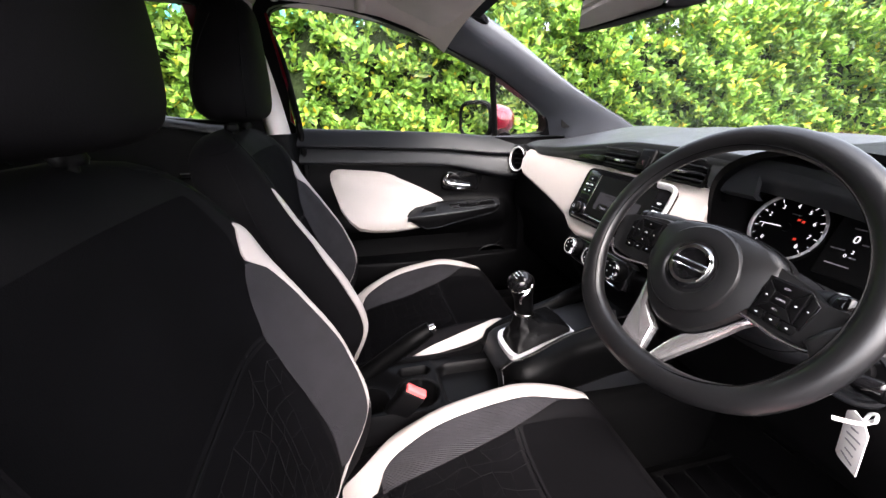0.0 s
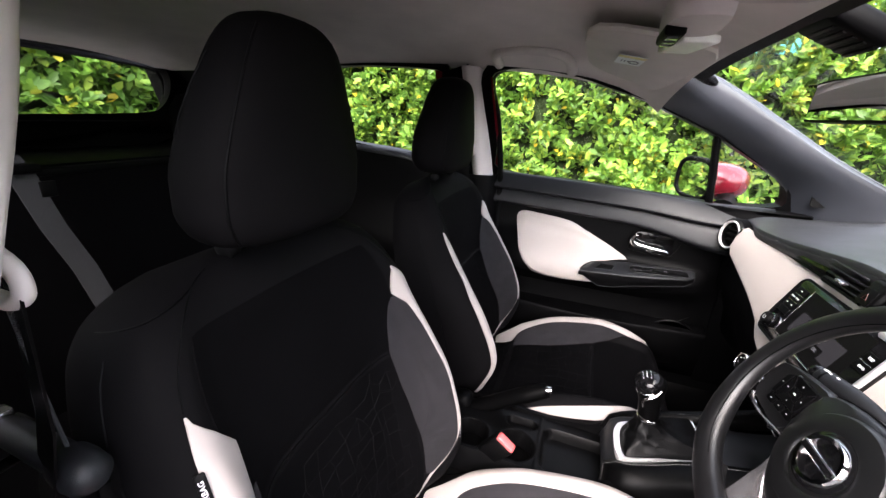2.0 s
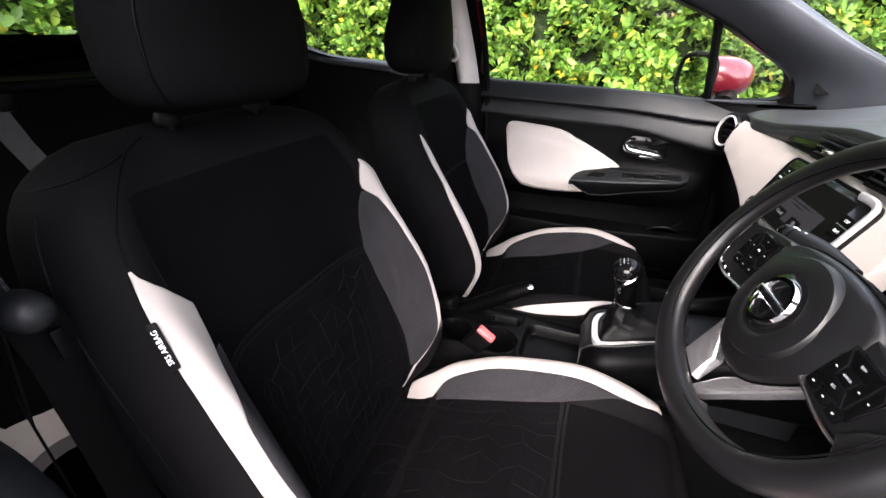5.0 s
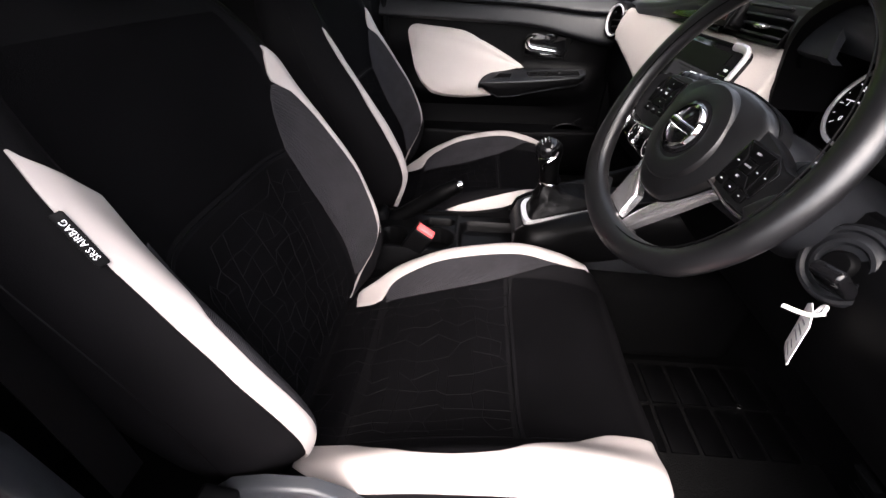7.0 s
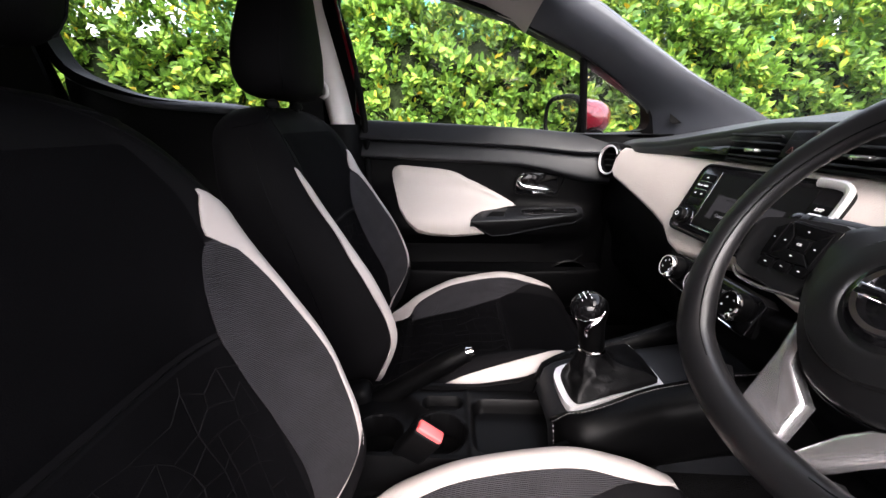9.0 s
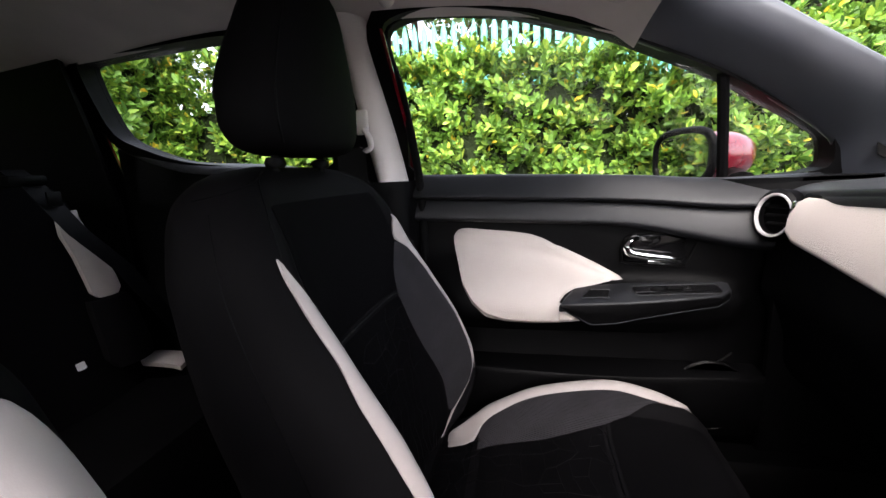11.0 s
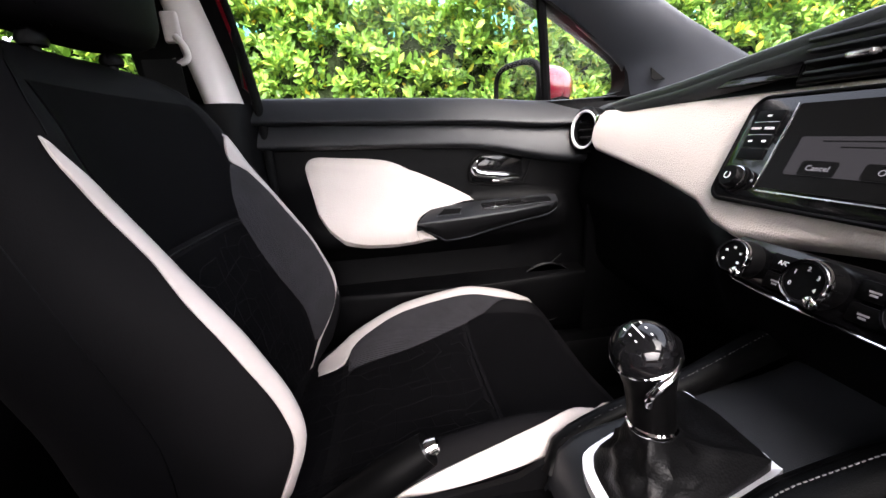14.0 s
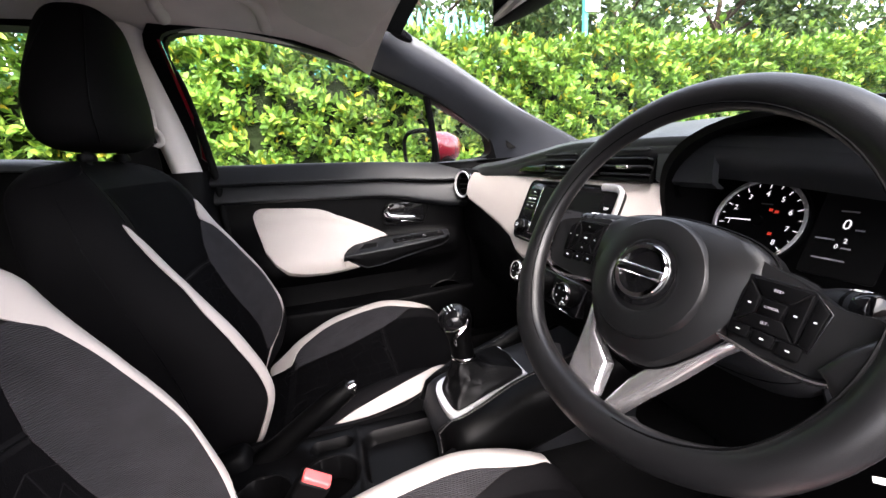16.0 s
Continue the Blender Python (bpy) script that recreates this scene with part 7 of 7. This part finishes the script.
# raised gear pod and side rails running to the dash
rows = []
for x in np.linspace(0.280, 0.66, 26):
    z = prof(x, (0.280, 0.290, 0.31, 0.45, 0.55, 0.66), (0.530, 0.560, 0.572, 0.596, 0.606, 0.63))
    w = prof(x, (0.280, 0.300, 0.335, 0.66), (0.048, 0.060, 0.068, 0.080))
    rows.append([(x, 0.022 + y, zz) for y, zz in ((-w - 0.012, 0.40), (-w - 0.012, z - 0.03), (-w, z - 0.006), (-w * 0.8, z), (w * 0.8, z), (w, z - 0.006), (w + 0.012, z - 0.03), (w + 0.012, 0.40))])
cpart("gear_pod", slab(rows, (0, 0, -0.008)), "soft", None, "black raised gear pod")
for q in (1, -1):
    line, rr = [], []
    for x in np.linspace(0.284, 0.66, 20):
        z = prof(x, (0.280, 0.298, 0.332, 0.45, 0.55, 0.66), (0.535, 0.560, 0.574, 0.606, 0.628, 0.645))
        w = prof(x, (0.280, 0.300, 0.335, 0.45, 0.66), (0.050, 0.066, 0.074, 0.082, 0.112))
        if q == -1:
            z, w = z + 0.004 + 0.014 * smooth(0.30, 0.50, x), w * 0.95 + 0.017 * smooth(0.48, 0.33, x)
        line.append((x, 0.022 + q * w, z - 0.012))
        rr.append(prof(x, (0.280, 0.30, 0.45, 0.66), (0.009, 0.014, 0.017, 0.022)))
    if q == 1:
        rail = cpart("side_rail", tube(line, rr, 14, flat=1.0), "leather", None, "black stitched leather side rail")
    low = []
    for x in np.linspace(0.284, 0.66, 20):
        z = prof(x, (0.280, 0.298, 0.332, 0.45, 0.55, 0.66), (0.535, 0.560, 0.574, 0.606, 0.628, 0.645))
        w = prof(x, (0.280, 0.300, 0.335, 0.45, 0.66), (0.052, 0.070, 0.080, 0.090, 0.126))
        if q == -1:
            z, w = z + 0.004 + 0.014 * smooth(0.30, 0.50, x), w * 0.95 + 0.017 * smooth(0.48, 0.33, x)
        low.append([(x, 0.022 + q * w, z - 0.014), (x, 0.022 + q * (w + 0.007), z - 0.05), (x, 0.022 + q * (w + 0.004), z - 0.12), (x, 0.022 + q * w, 0.30)])
    if q == 1:
        cpart("side_panel", slab(low, (0, -q * 0.008, 0)), "leather", None, "black leather-look console side")
    if q == -1:
        rows2 = []
        for x in np.linspace(0.280, 0.66, 24):
            y0 = prof(x, (0.280, 0.296, 0.312, 0.45, 0.52, 0.66), (-0.036, -0.056, -0.062, -0.034, -0.036, -0.054))
            z0 = prof(x, (0.280, 0.294, 0.312, 0.37, 0.45, 0.55, 0.66), (0.545, 0.572, 0.580, 0.593, 0.608, 0.634, 0.652))
            wide = prof(x, (0.280, 0.30, 0.40, 0.66), (0.018, 0.026, 0.034, 0.040))
            sec = catmull([(y0 + 0.004, z0 - 0.010), (y0, z0), (y0 - 0.45 * wide, z0 + 0.004), (y0 - wide, z0 - 0.004), (y0 - wide - 0.012, z0 - 0.022), (y0 - wide - 0.014, z0 - 0.060), (y0 - wide - 0.010, z0 - 0.105), (y0 - wide - 0.002, z0 - 0.115)], 3)
            rows2.append([(x, y, z) for y, z in sec])
        cpart("rail_panel", slab(rows2, (0, 0.006, -0.004)), "leather", None, "black leather panel beside the gear lever")
        for r_ in (5,):
            L = [Vector(rows2[0][13]) + Vector((-0.001, -0.001, 0)), Vector(rows2[0][10]) + Vector((-0.001, -0.001, 0)), Vector(rows2[0][7])] + [Vector(r[r_]) for r in rows2[1:]]
            stitch_bm = bmesh.new()
            for a, b in zip(L, L[1:]):
                n_ = max(1, int((b - a).length / 0.0056))
                for k in range(n_):
                    u, w_ = a.lerp(b, k / n_), a.lerp(b, (k + 0.6) / n_)
                    tube([u + Vector((0, 0, 0.0006)), w_ + Vector((0, 0, 0.0006))], 0.0007, 5, bm=stitch_bm)
            cpart("stitch_row", stitch_bm, "stitch", None, "row of grey stitching")
        continue
    for i in range(len(line) - 1):
        for k in (0.1, 0.4, 0.7):
            a, b = Vector(line[i]), Vector(line[i + 1])
            p = a.lerp(b, k) + Vector((0, -q * rr[i] * 0.25, rr[i] * 0.985))
            if 0.29 < p.x < 0.64:
                d = (b - a).normalized()
                m_ = frame_to(d)
                m_.translation = p
                cpart("stitch", rbox((0.0008, 0.0008, 0.0034), (0, 0, 0), 0.0002, 1, rot=m_), "stitch", rail)
# silver frame round the gaiter
FM = basis((0.372, 0.026, 0.586), (1, 0, 0.15), (0, 1, 0))
fo = [p[:2] for p in ring([(0.076, 0.066, 0), (0.083, 0.056, 0), (0.086, 0.0, 0), (0.086, -0.042, 0), (0.078, -0.052, 0), (0.0, -0.067, 0), (-0.060, -0.079, 0), (-0.072, -0.072, 0), (-0.076, -0.05, 0), (-0.076, -0.01, 0), (-0.070, 0.012, 0), (-0.056, 0.026, 0), (0.0, 0.043, 0), (0.064, 0.063, 0)], 4)]
fi = [(0.004 + (x - 0.004) * (0.88 if x > 0 else 0.84), -0.006 + (y + 0.006) * 0.90) for x, y in fo]
rows = []
for a, b in zip(fo + fo[:1], fi + fi[:1]):
    rows.append([FM @ Vector((*a, -0.008)), FM @ Vector((*a, 0.003)), FM @ Vector((a[0] * 0.96 + b[0] * 0.04, a[1] * 0.96 + b[1] * 0.04, 0.005)), FM @ Vector((a[0] * 0.1 + b[0] * 0.9, a[1] * 0.1 + b[1] * 0.9, 0.0035)), FM @ Vector((*b, -0.008))])
b2 = loft(rows, True)
bmesh.ops.remove_doubles(b2, verts=b2.verts, dist=1e-6)
cpart("gaiter_frame", b2, "silver", None, "satin silver frame round the gear gaiter")

# ---- gear lever ----
gear = empty("gear_lever", "gear lever with black and chrome knob and leather gaiter", "gear lever", m=pose(0.35, 0.015, 0.585))
G0 = pose(-0.35, -0.015, -0.585)


def gpart(name, b2, mat, parent=None, label=""):
    bmesh.ops.transform(b2, matrix=G0, verts=b2.verts)
    return part(name, b2, mat, parent or gear, label)


rows = []
top = Vector((0.347, 0.005, 0.646))
for k in np.linspace(0, 1, 20):
    w = (1 - k) ** 1.25 if k > 0.12 else 1 - 0.10 * k
    w = min(w, 1.0) * (1 if k <= 0.12 else 1.12) if k < 0.5 else (1 - k) ** 1.25 * 1.12
    row = []
    for x, y in fi:
        a = math.atan2(y + 0.006, x)
        base = FM @ Vector((x * 1.02, y * 1.02 - 0.0001, -0.003))
        puff = 0.014 * smooth(0.0, 0.12, k) * smooth(0.8, 0.2, k) * (0.55 + 0.45 * math.cos(a))
        crease = 0.0035 * math.sin(math.pi * k) * (math.sin(5 * a + 7 * k) + 0.6 * math.sin(9 * a - 11 * k))
        neck = top + Vector((0.0205 * math.cos(a), 0.0205 * math.sin(a), 0))
        p = neck.lerp(base, min(w, 1.0))
        p.z = base.z + (neck.z - base.z) * k ** 1.15 + puff
        row.append((p.x + crease * math.cos(a), p.y + crease * math.sin(a), p.z))
    rows.append(row)
gpart("gaiter", loft(rows, True, True), "gaiter", None, "black leather gaiter")
gpart("collar", lathe([(0.0195, -0.003), (0.0212, 0.0), (0.0215, 0.004), (0.0195, 0.006)], Matrix.Translation((0.347, 0.005, 0.645)) @ frame_to((0.08, 0.05, 1.0)), 30), "chrome", None, "chrome collar")
axis = [(0.347, 0.005, 0.648), (0.345, 0.006, 0.668), (0.343, 0.0075, 0.686), (0.341, 0.009, 0.701), (0.3395, 0.010, 0.715), (0.338, 0.0105, 0.727), (0.337, 0.0105, 0.736), (0.337, 0.0105, 0.741)]
kn = gpart("gear_knob", tube(catmull(axis, 4), [float(v) for v in np.interp(np.linspace(0, 7, 29), range(8), (0.0198, 0.0198, 0.0206, 0.0240, 0.0274, 0.0262, 0.0180, 0.005))], 28, up=(1, 0, 0)), "leather", None, "black leather gear knob")
KM = Matrix.Translation((0.3345, 0.0090, 0.7215)) @ frame_to((-0.42, -0.16, 1.0), (1, 0, 0))
gpart("knob_cap", lathe([(0.0270, -0.006), (0.0272, -0.001), (0.0262, 0.005), (0.0232, 0.0115), (0.0180, 0.0165), (0.0100, 0.0200), (0.001, 0.0212)], KM, 36), "gloss", kn, "glossy black cap with shift pattern")
gpart("cap_ring", lathe([(0.0264, -0.0085), (0.0277, -0.0076), (0.0279, -0.0058), (0.0270, -0.0050)], KM, 36), "chrome", kn, "chrome trim round the cap")
gpart("knob_strip", tube(catmull([(0.352, -0.010, 0.722), (0.345, -0.0155, 0.713), (0.333, -0.0180, 0.704), (0.327, -0.0155, 0.693), (0.330, -0.0105, 0.680)], 5), [float(v) for v in np.linspace(0.0042, 0.0034, 21)], 10, flat=0.7), "chrome", kn, "chrome strip down the knob")
for x, y in ((-0.008, 0.007), (0.0, 0.007), (0.008, 0.007), (-0.008, -0.007), (0.0, -0.007), (0.008, -0.007)):
    gpart("shift_mark", rbox((0.0010, 0.0028, 0.0004), (0, 0, 0), 0, rot=KM @ pose(y, x, 0.0217 - 14 * (x * x + y * y))), "print", kn)
gpart("shift_mark", rbox((0.001, 0.017, 0.0004), (0, 0, 0), 0, rot=KM @ pose(0, 0, 0.0214)), "print", kn)

# ---- handbrake ----
hbk = empty("handbrake", "black handbrake lever with a chrome button", "handbrake", m=pose(-0.05, 0.062, 0.50))
H0 = pose(0.05, -0.062, -0.50)
b2 = tube(catmull([(-0.05, 0.062, 0.472), (0.01, 0.062, 0.512), (0.06, 0.0622, 0.546), (0.11, 0.0624, 0.578), (0.150, 0.0625, 0.602)], 5), [float(v) for v in np.interp(np.linspace(0, 4, 21), range(5), (0.022, 0.0195, 0.0190, 0.0205, 0.0170))], 16)
bmesh.ops.transform(b2, matrix=H0, verts=b2.verts)
part("lever", b2, "leather", hbk, "black lever grip")
b2 = tube([(0.147, 0.0625, 0.601), (0.154, 0.0625, 0.6035), (0.160, 0.0625, 0.6055), (0.162, 0.0625, 0.606)], [0.0088, 0.0088, 0.0075, 0.003], 18)
bmesh.ops.transform(b2, matrix=H0, verts=b2.verts)
part("button", b2, "chrome", hbk, "chrome release button")
b2 = rbox((0.16, 0.050, 0.06), (-0.10, 0.062, 0.490), 0.018, 3, rot=pose(0, 0, 0, 0, -14, 0))
bmesh.ops.transform(b2, matrix=H0, verts=b2.verts)
part("boot", b2, "dark", hbk, "black rubber boot")

# ---- belt buckles ----
def buckle(m):
    """A belt buckle: m's z axis points out of the slot, x along the button."""
    bk = empty("belt_buckle", "black seat belt buckle with a red button", "seat belt buckle", "front buckles", m=m)
    part("buckle_body", rbox((0.046, 0.027, 0.082), (0, 0, -0.043), 0.006, 3), "trim", bk, "black buckle body")
    part("slot", rbox((0.038, 0.004, 0.002), (0, 0.0085, -0.0012), 0.0008, 1), "dark", bk)
    part("release_button", rbox((0.040, 0.017, 0.010), (0, -0.003, 0.0), 0.003, 3), "buckle_red", bk, "red release button")
    part("buckle_stalk", tube([(0, 0, -0.08), (-0.004, 0.004, -0.14), (-0.02, 0.012, -0.20)], [0.015, 0.012, 0.012], 10, flat=0.6), "dark", bk, "black buckle stalk")


buckle(Matrix.Translation((0.090, -0.094, 0.572)) @ frame_to((0.045, -0.022, 0.075), (0.038, -0.006, -0.016)))
buckle(pose(0.03, 0.105, 0.50, 12, 30, 90))

# ---- front seat belts on the pillars ----
for q in (1, -1):
    bl = empty("seat_belt", "black front seat belt with a pale pillar anchor", "seat belt", "front seat belts")
    a = (-0.238, q * 0.622, 1.080) if q == 1 else (-0.196, -0.618, 1.078)
    part("anchor", tube(catmull([(a[0] - 0.004, a[1], a[2] + 0.028), (a[0] + 0.012, a[1] - q * 0.008, a[2] + 0.008), (a[0] + 0.014, a[1] - q * 0.009, a[2] - 0.010), (a[0] + 0.002, a[1] - q * 0.007, a[2] - 0.018), (a[0] - 0.014, a[1] - q * 0.004, a[2] - 0.016)], 4), 0.0062, 12), "pillar", bl, "pale plastic belt anchor")
    part("anchor_base", rbox((0.030, 0.012, 0.055), (a[0] - 0.010, a[1] + q * 0.006, a[2] + 0.045), 0.005, 3), "pillar", bl, "pale anchor cover")
    rows = [[(x + k * 0.034 - 0.030, q * y, z) if q == 1 else (x + k * 0.022, q * y - k * 0.0055, z) for k in (-1, 1)] for x, y, z in ((a[0] - 0.004, abs(a[1]) - 0.010, a[2] - 0.012), (a[0] - 0.004, abs(a[1]) - 0.004, 0.96), (-0.225, 0.632, 0.80), (-0.225, 0.640, 0.60), (-0.22, 0.645, 0.40))]
    part("webbing", slab(rows, (0, -q * 0.002, 0)), "dark", bl, "black woven webbing")

# driver's side lower belt loop by the pillar
roll = empty("belt_roll", "black rounded belt guide on the pillar", "belt guide")
part("guide_bar", tube([(-0.325, -0.598, 0.894), (-0.26, -0.602, 0.902), (-0.195, -0.606, 0.910), (-0.186, -0.607, 0.911)], [0.0128, 0.0132, 0.0140, 0.0130], 16), "soft", roll, "black rounded guide bar")
part("guide_cap", tube([(-0.206, -0.605, 0.908), (-0.190, -0.607, 0.9105), (-0.176, -0.608, 0.912), (-0.168, -0.609, 0.913), (-0.165, -0.609, 0.9135)], [0.0165, 0.0175, 0.0165, 0.0115, 0.004], 18), "soft", roll, "rounded black cap")
part("guide_end", rbox((0.018, 0.020, 0.012), (-0.322, -0.600, 0.908), 0.003, 2), "satin", roll, "bright metal tab")
part("webbing_loop", slab([[(x, -0.60 + dy, z) for dy in (-0.022, 0.022)] for x, z in [(-0.335 + 0.030 * math.cos(a), 0.868 + 0.018 * math.sin(a)) for a in np.linspace(0.3, 5.9, 14)]], (0.002, 0, 0.002)), "dark", roll, "black webbing loop")
part("belt_line", tube([(-0.200, -0.612, 1.06), (-0.203, -0.608, 0.98), (-0.205, -0.604, 0.922)], 0.0016, 6), "webbing", roll)
part("tongue", rbox((0.004, 0.010, 0.030), (-0.184, -0.598, 0.872), 0.0015), "trim", roll, "steel belt tongue")
part("lower_webbing", slab([[(x, y + dy, z) for dy in (-0.02, 0.02)] for x, y, z in ((-0.196, -0.603, 0.905), (-0.192, -0.602, 0.86), (-0.19, -0.604, 0.74), (-0.19, -0.61, 0.55))], (0.002, 0, 0.0)), "dark", roll)

# ---- roof fittings ----
mirror = empty("rear_view_mirror", "black rear-view mirror hanging from the windscreen", "mirror", m=basis((0.492, 0.016, 1.246), (0.045, -1, 0.0), (0.06, 0.02, 1.0)))
mo = [p[:2] for p in ring([(-0.121, 0.020), (-0.112, 0.031), (0.0, 0.033), (0.104, 0.033), (0.120, 0.026), (0.116, 0.0), (0.108, -0.026), (0.094, -0.031), (0.0, -0.031), (-0.110, -0.030), (-0.120, -0.022)], 3)]
rows = []
for k, dx, dz in ((1.0, 0.0, 0.0), (1.03, 0.001, -0.004), (1.02, 0.006, -0.016), (0.92, 0.024, -0.030), (0.70, 0.060, -0.044), (0.40, 0.098, -0.054), (0.10, 0.124, -0.058)):
    rows.append([(a * k + dx, b * (k ** 0.5 if k < 1 else k), dz) for a, b in mo])
part("housing", loft(rows, True, True), "dark", mirror, "black mirror housing")
part("mirror_glass", plate([(a * 0.96, b * 0.90) for a, b in mo], pose(0, 0, 0.0004), 0.0012, 0), "mirror", mirror, "mirror glass")
part("mirror_rim", tube([(p[0], p[1], 0.001) for p in catmull([(0.090, 0.0335, 0), (0.108, 0.033, 0), (0.121, 0.026, 0), (0.117, 0.0, 0), (0.109, -0.026, 0)], 4)], 0.0028, 8), "satin", mirror, "pale edge of the mirror")
part("stem", tube([(0.02, 0.01, -0.035), (0.01, 0.045, -0.060), (0.0, 0.085, -0.062)], [0.016, 0.014, 0.018], 12), "dark", mirror, "black mirror stem")
sens = empty("sensor_housing", "black sensor housing at the windscreen's top", "sensor")
part("cover", rbox((0.085, 0.10, 0.03), (0.440, -0.01, 1.330), 0.012, 3, rot=pose(0, 0, 0, 0, 26, 0)), "dark", sens, "black housing")
for i in range(5):
    part("louvre", rbox((0.006, 0.07, 0.004), (0.414 + 0.012 * i, -0.01, 1.326 - 0.006 * i), 0.001, rot=pose(0, 0, 0, 0, 26, 0)), "trim", sens)
oval = empty("pillar_oval", "black oval plug on the pillar", "plug")
part("plug", plate([(0.038 * math.cos(a), 0.015 * math.sin(a)) for a in np.linspace(0, 2 * math.pi, 28, endpoint=False)], basis((0.412, 0.583, 1.326), (0.82, 0.12, -0.40), (0.35, -0.60, 0.72)), 0.006, 0.003), "gloss", oval, "black oval plug")

for q in (1, -1):
    V = [(0.128, 0.130, 1.372), (0.106, 0.42, 1.366), (0.130, 0.53, 1.352), (0.235, 0.585, 1.322), (0.290, 0.575, 1.302), (0.330, 0.43, 1.318), (0.338, 0.165, 1.338)]
    P = [Vector((x, q * y, z)) for x, y, z in V]
    vis = empty("sun_visor", "folded grey vinyl sun visor under the roof", "sun visor", "sun visors")
    c = sum(P, Vector()) / len(P)
    rows = []
    loopP = [Vector(tuple(p)) for p in ring([tuple(p) for p in P], 4)]
    for k, dz in ((0.06, 0.0), (0.9, 0.0), (0.985, -0.002), (1.0, -0.008), (0.985, -0.014), (0.9, -0.017), (0.06, -0.018)):
        rows.append([c + (p - c) * k + Vector((0, 0, dz)) for p in loopP])
    part("visor_pad", loft(rows, True, True), "visor", vis, "grey vinyl visor pad")
    if q == 1:
        nrm = (P[1] - P[0]).cross(P[6] - P[0]).normalized()
        if nrm.z > 0:
            nrm = -nrm
        cen = Vector((0.199, 0.285, 1.3125))
        cen = cen - nrm * (cen - (c + Vector((0, 0, -0.0195)))).dot(nrm)
        LM = basis(cen, (0.05, -1, 0.0), Vector((0.05, -1, 0)).cross(nrm) * -1)
        if (LM.to_3x3() @ Vector((0, 0, 1))).dot(nrm) < 0:
            LM = LM @ pose(0, 0, 0, 180, 0, 0)
        lb = part("warning_label", plate(rrect(0.120, 0.055, 0.002), LM, 0.0012, 0), "print", vis, "white warning label with yellow edge")
        part("label_edge", plate(rrect(0.024, 0.055, 0.001, 2, 0.048, 0), LM @ pose(0, 0, 0.0012), 0.0005, 0), "yellow", lb)
        part("label_mark", tube([LM @ Vector((-0.014 + 0.018 * math.cos(a), -0.010 + 0.010 * math.sin(a), 0.0016)) for a in np.linspace(0, 2 * math.pi, 18, endpoint=False)], 0.0012, 5, closed=True), "ink", lb)
        for i in range(3):
            part("label_bar", rbox((0.030 - 0.006 * i, 0.0025, 0.0004), (0, 0, 0), 0, rot=LM @ pose(-0.012, 0.016 - 0.007 * i, 0.0014)), "ink", lb)
for q in (1, -1):
    gh = empty("grab_handle", "grey moulded grab handle above the door", "grab handle", "grab handles")
    part("bar", tube(catmull([(-0.158, q * 0.590, 1.350), (-0.154, q * 0.520, 1.360), (-0.130, q * 0.476, 1.366), (-0.05, q * 0.466, 1.370), (0.030, q * 0.474, 1.362), (0.060, q * 0.515, 1.350), (0.066, q * 0.585, 1.332)], 4), [float(v) for v in np.interp(np.linspace(0, 6, 25), range(7), (0.016, 0.014, 0.0115, 0.0105, 0.0115, 0.014, 0.016))], 12), "visor", gh, "grey handle bar")
lamp = empty("roof_lamp", "pale roof lamp with a clear lens and black switches", "lamp", m=pose(0.255, -0.052, 1.326))
part("housing", shell([(-0.036, -0.090), (0.016, -0.105), (0.030, -0.06), (0.030, 0.080), (0.0, 0.112), (-0.034, 0.066)], 0.02, -0.008, -0.005), "pillar", lamp, "pale plastic lamp housing")
part("lens", rbox((0.050, 0.100, 0.012), (0.006, 0.052, -0.014), 0.005, 3, rot=pose(0, 0, 0, 0, 0, 12)), "lens", lamp, "pale clear ribbed lens")
part("switch_block", rbox((0.026, 0.085, 0.014), (-0.026, -0.012, -0.013), 0.004, 3), "dark", lamp, "black switch block")
for i in range(3):
    part("switch", rbox((0.016, 0.020, 0.006), (-0.027, -0.040 + 0.027 * i, -0.020), 0.002), "gloss", lamp)

# ---- floor ----
mat_ = empty("floor_mat", "black ribbed rubber floor mat in the footwell", "floor mat", m=pose(0.74, -0.33, 0.2185))
part("mat_sheet", plate(rrect(0.56, 0.44, 0.04), pose(0, 0, 0), 0.006, 0.002), "rubber", mat_, "black rubber mat")
for i in range(6):
    for j in range(2):
        part("mat_rib", rbox((0.055, 0.105, 0.008), (-0.16 + 0.065 * i, 0.15 - 0.115 * j, 0.0085), 0.003), "dark", mat_)
part("mat_stud", lathe([(0.007, 0), (0.006, 0.003), (0.001, 0.004)], pose(0.066, 0.10, 0.0125), 14), "satin", mat_, "small steel stud")
for nm, x, y, z, w in (("clutch_pedal", 0.86, -0.225, 0.412, 0.075), ("brake_pedal", 0.86, -0.365, 0.44, 0.070), ("accelerator_pedal", 0.84, -0.455, 0.36, 0.045)):
    pd = empty(nm, "black ribbed rubber pedal on its arm", "pedal", "pedals", m=pose(x, y, z))
    part("pad", rbox((0.014, w, 0.062 if nm != "accelerator_pedal" else 0.11), (0, 0, 0), 0.005, 3, rot=pose(0, 0, 0, 0, -38, 0)), "rubber", pd, "ribbed rubber pad")
    for i in range(4):
        part("rib", rbox((0.005, w * 0.85, 0.005), (-0.0085, 0, -0.021 + 0.014 * i), 0.001, rot=pose(0, 0, 0, 0, -38, 0)), "trim", pd)
    part("arm", tube(catmull([(0.008, 0, 0.01), (0.04, 0, 0.09), (0.12, 0, 0.20), (0.21, 0, 0.26)], 3), 0.009, 8), "dark", pd, "black pedal arm")
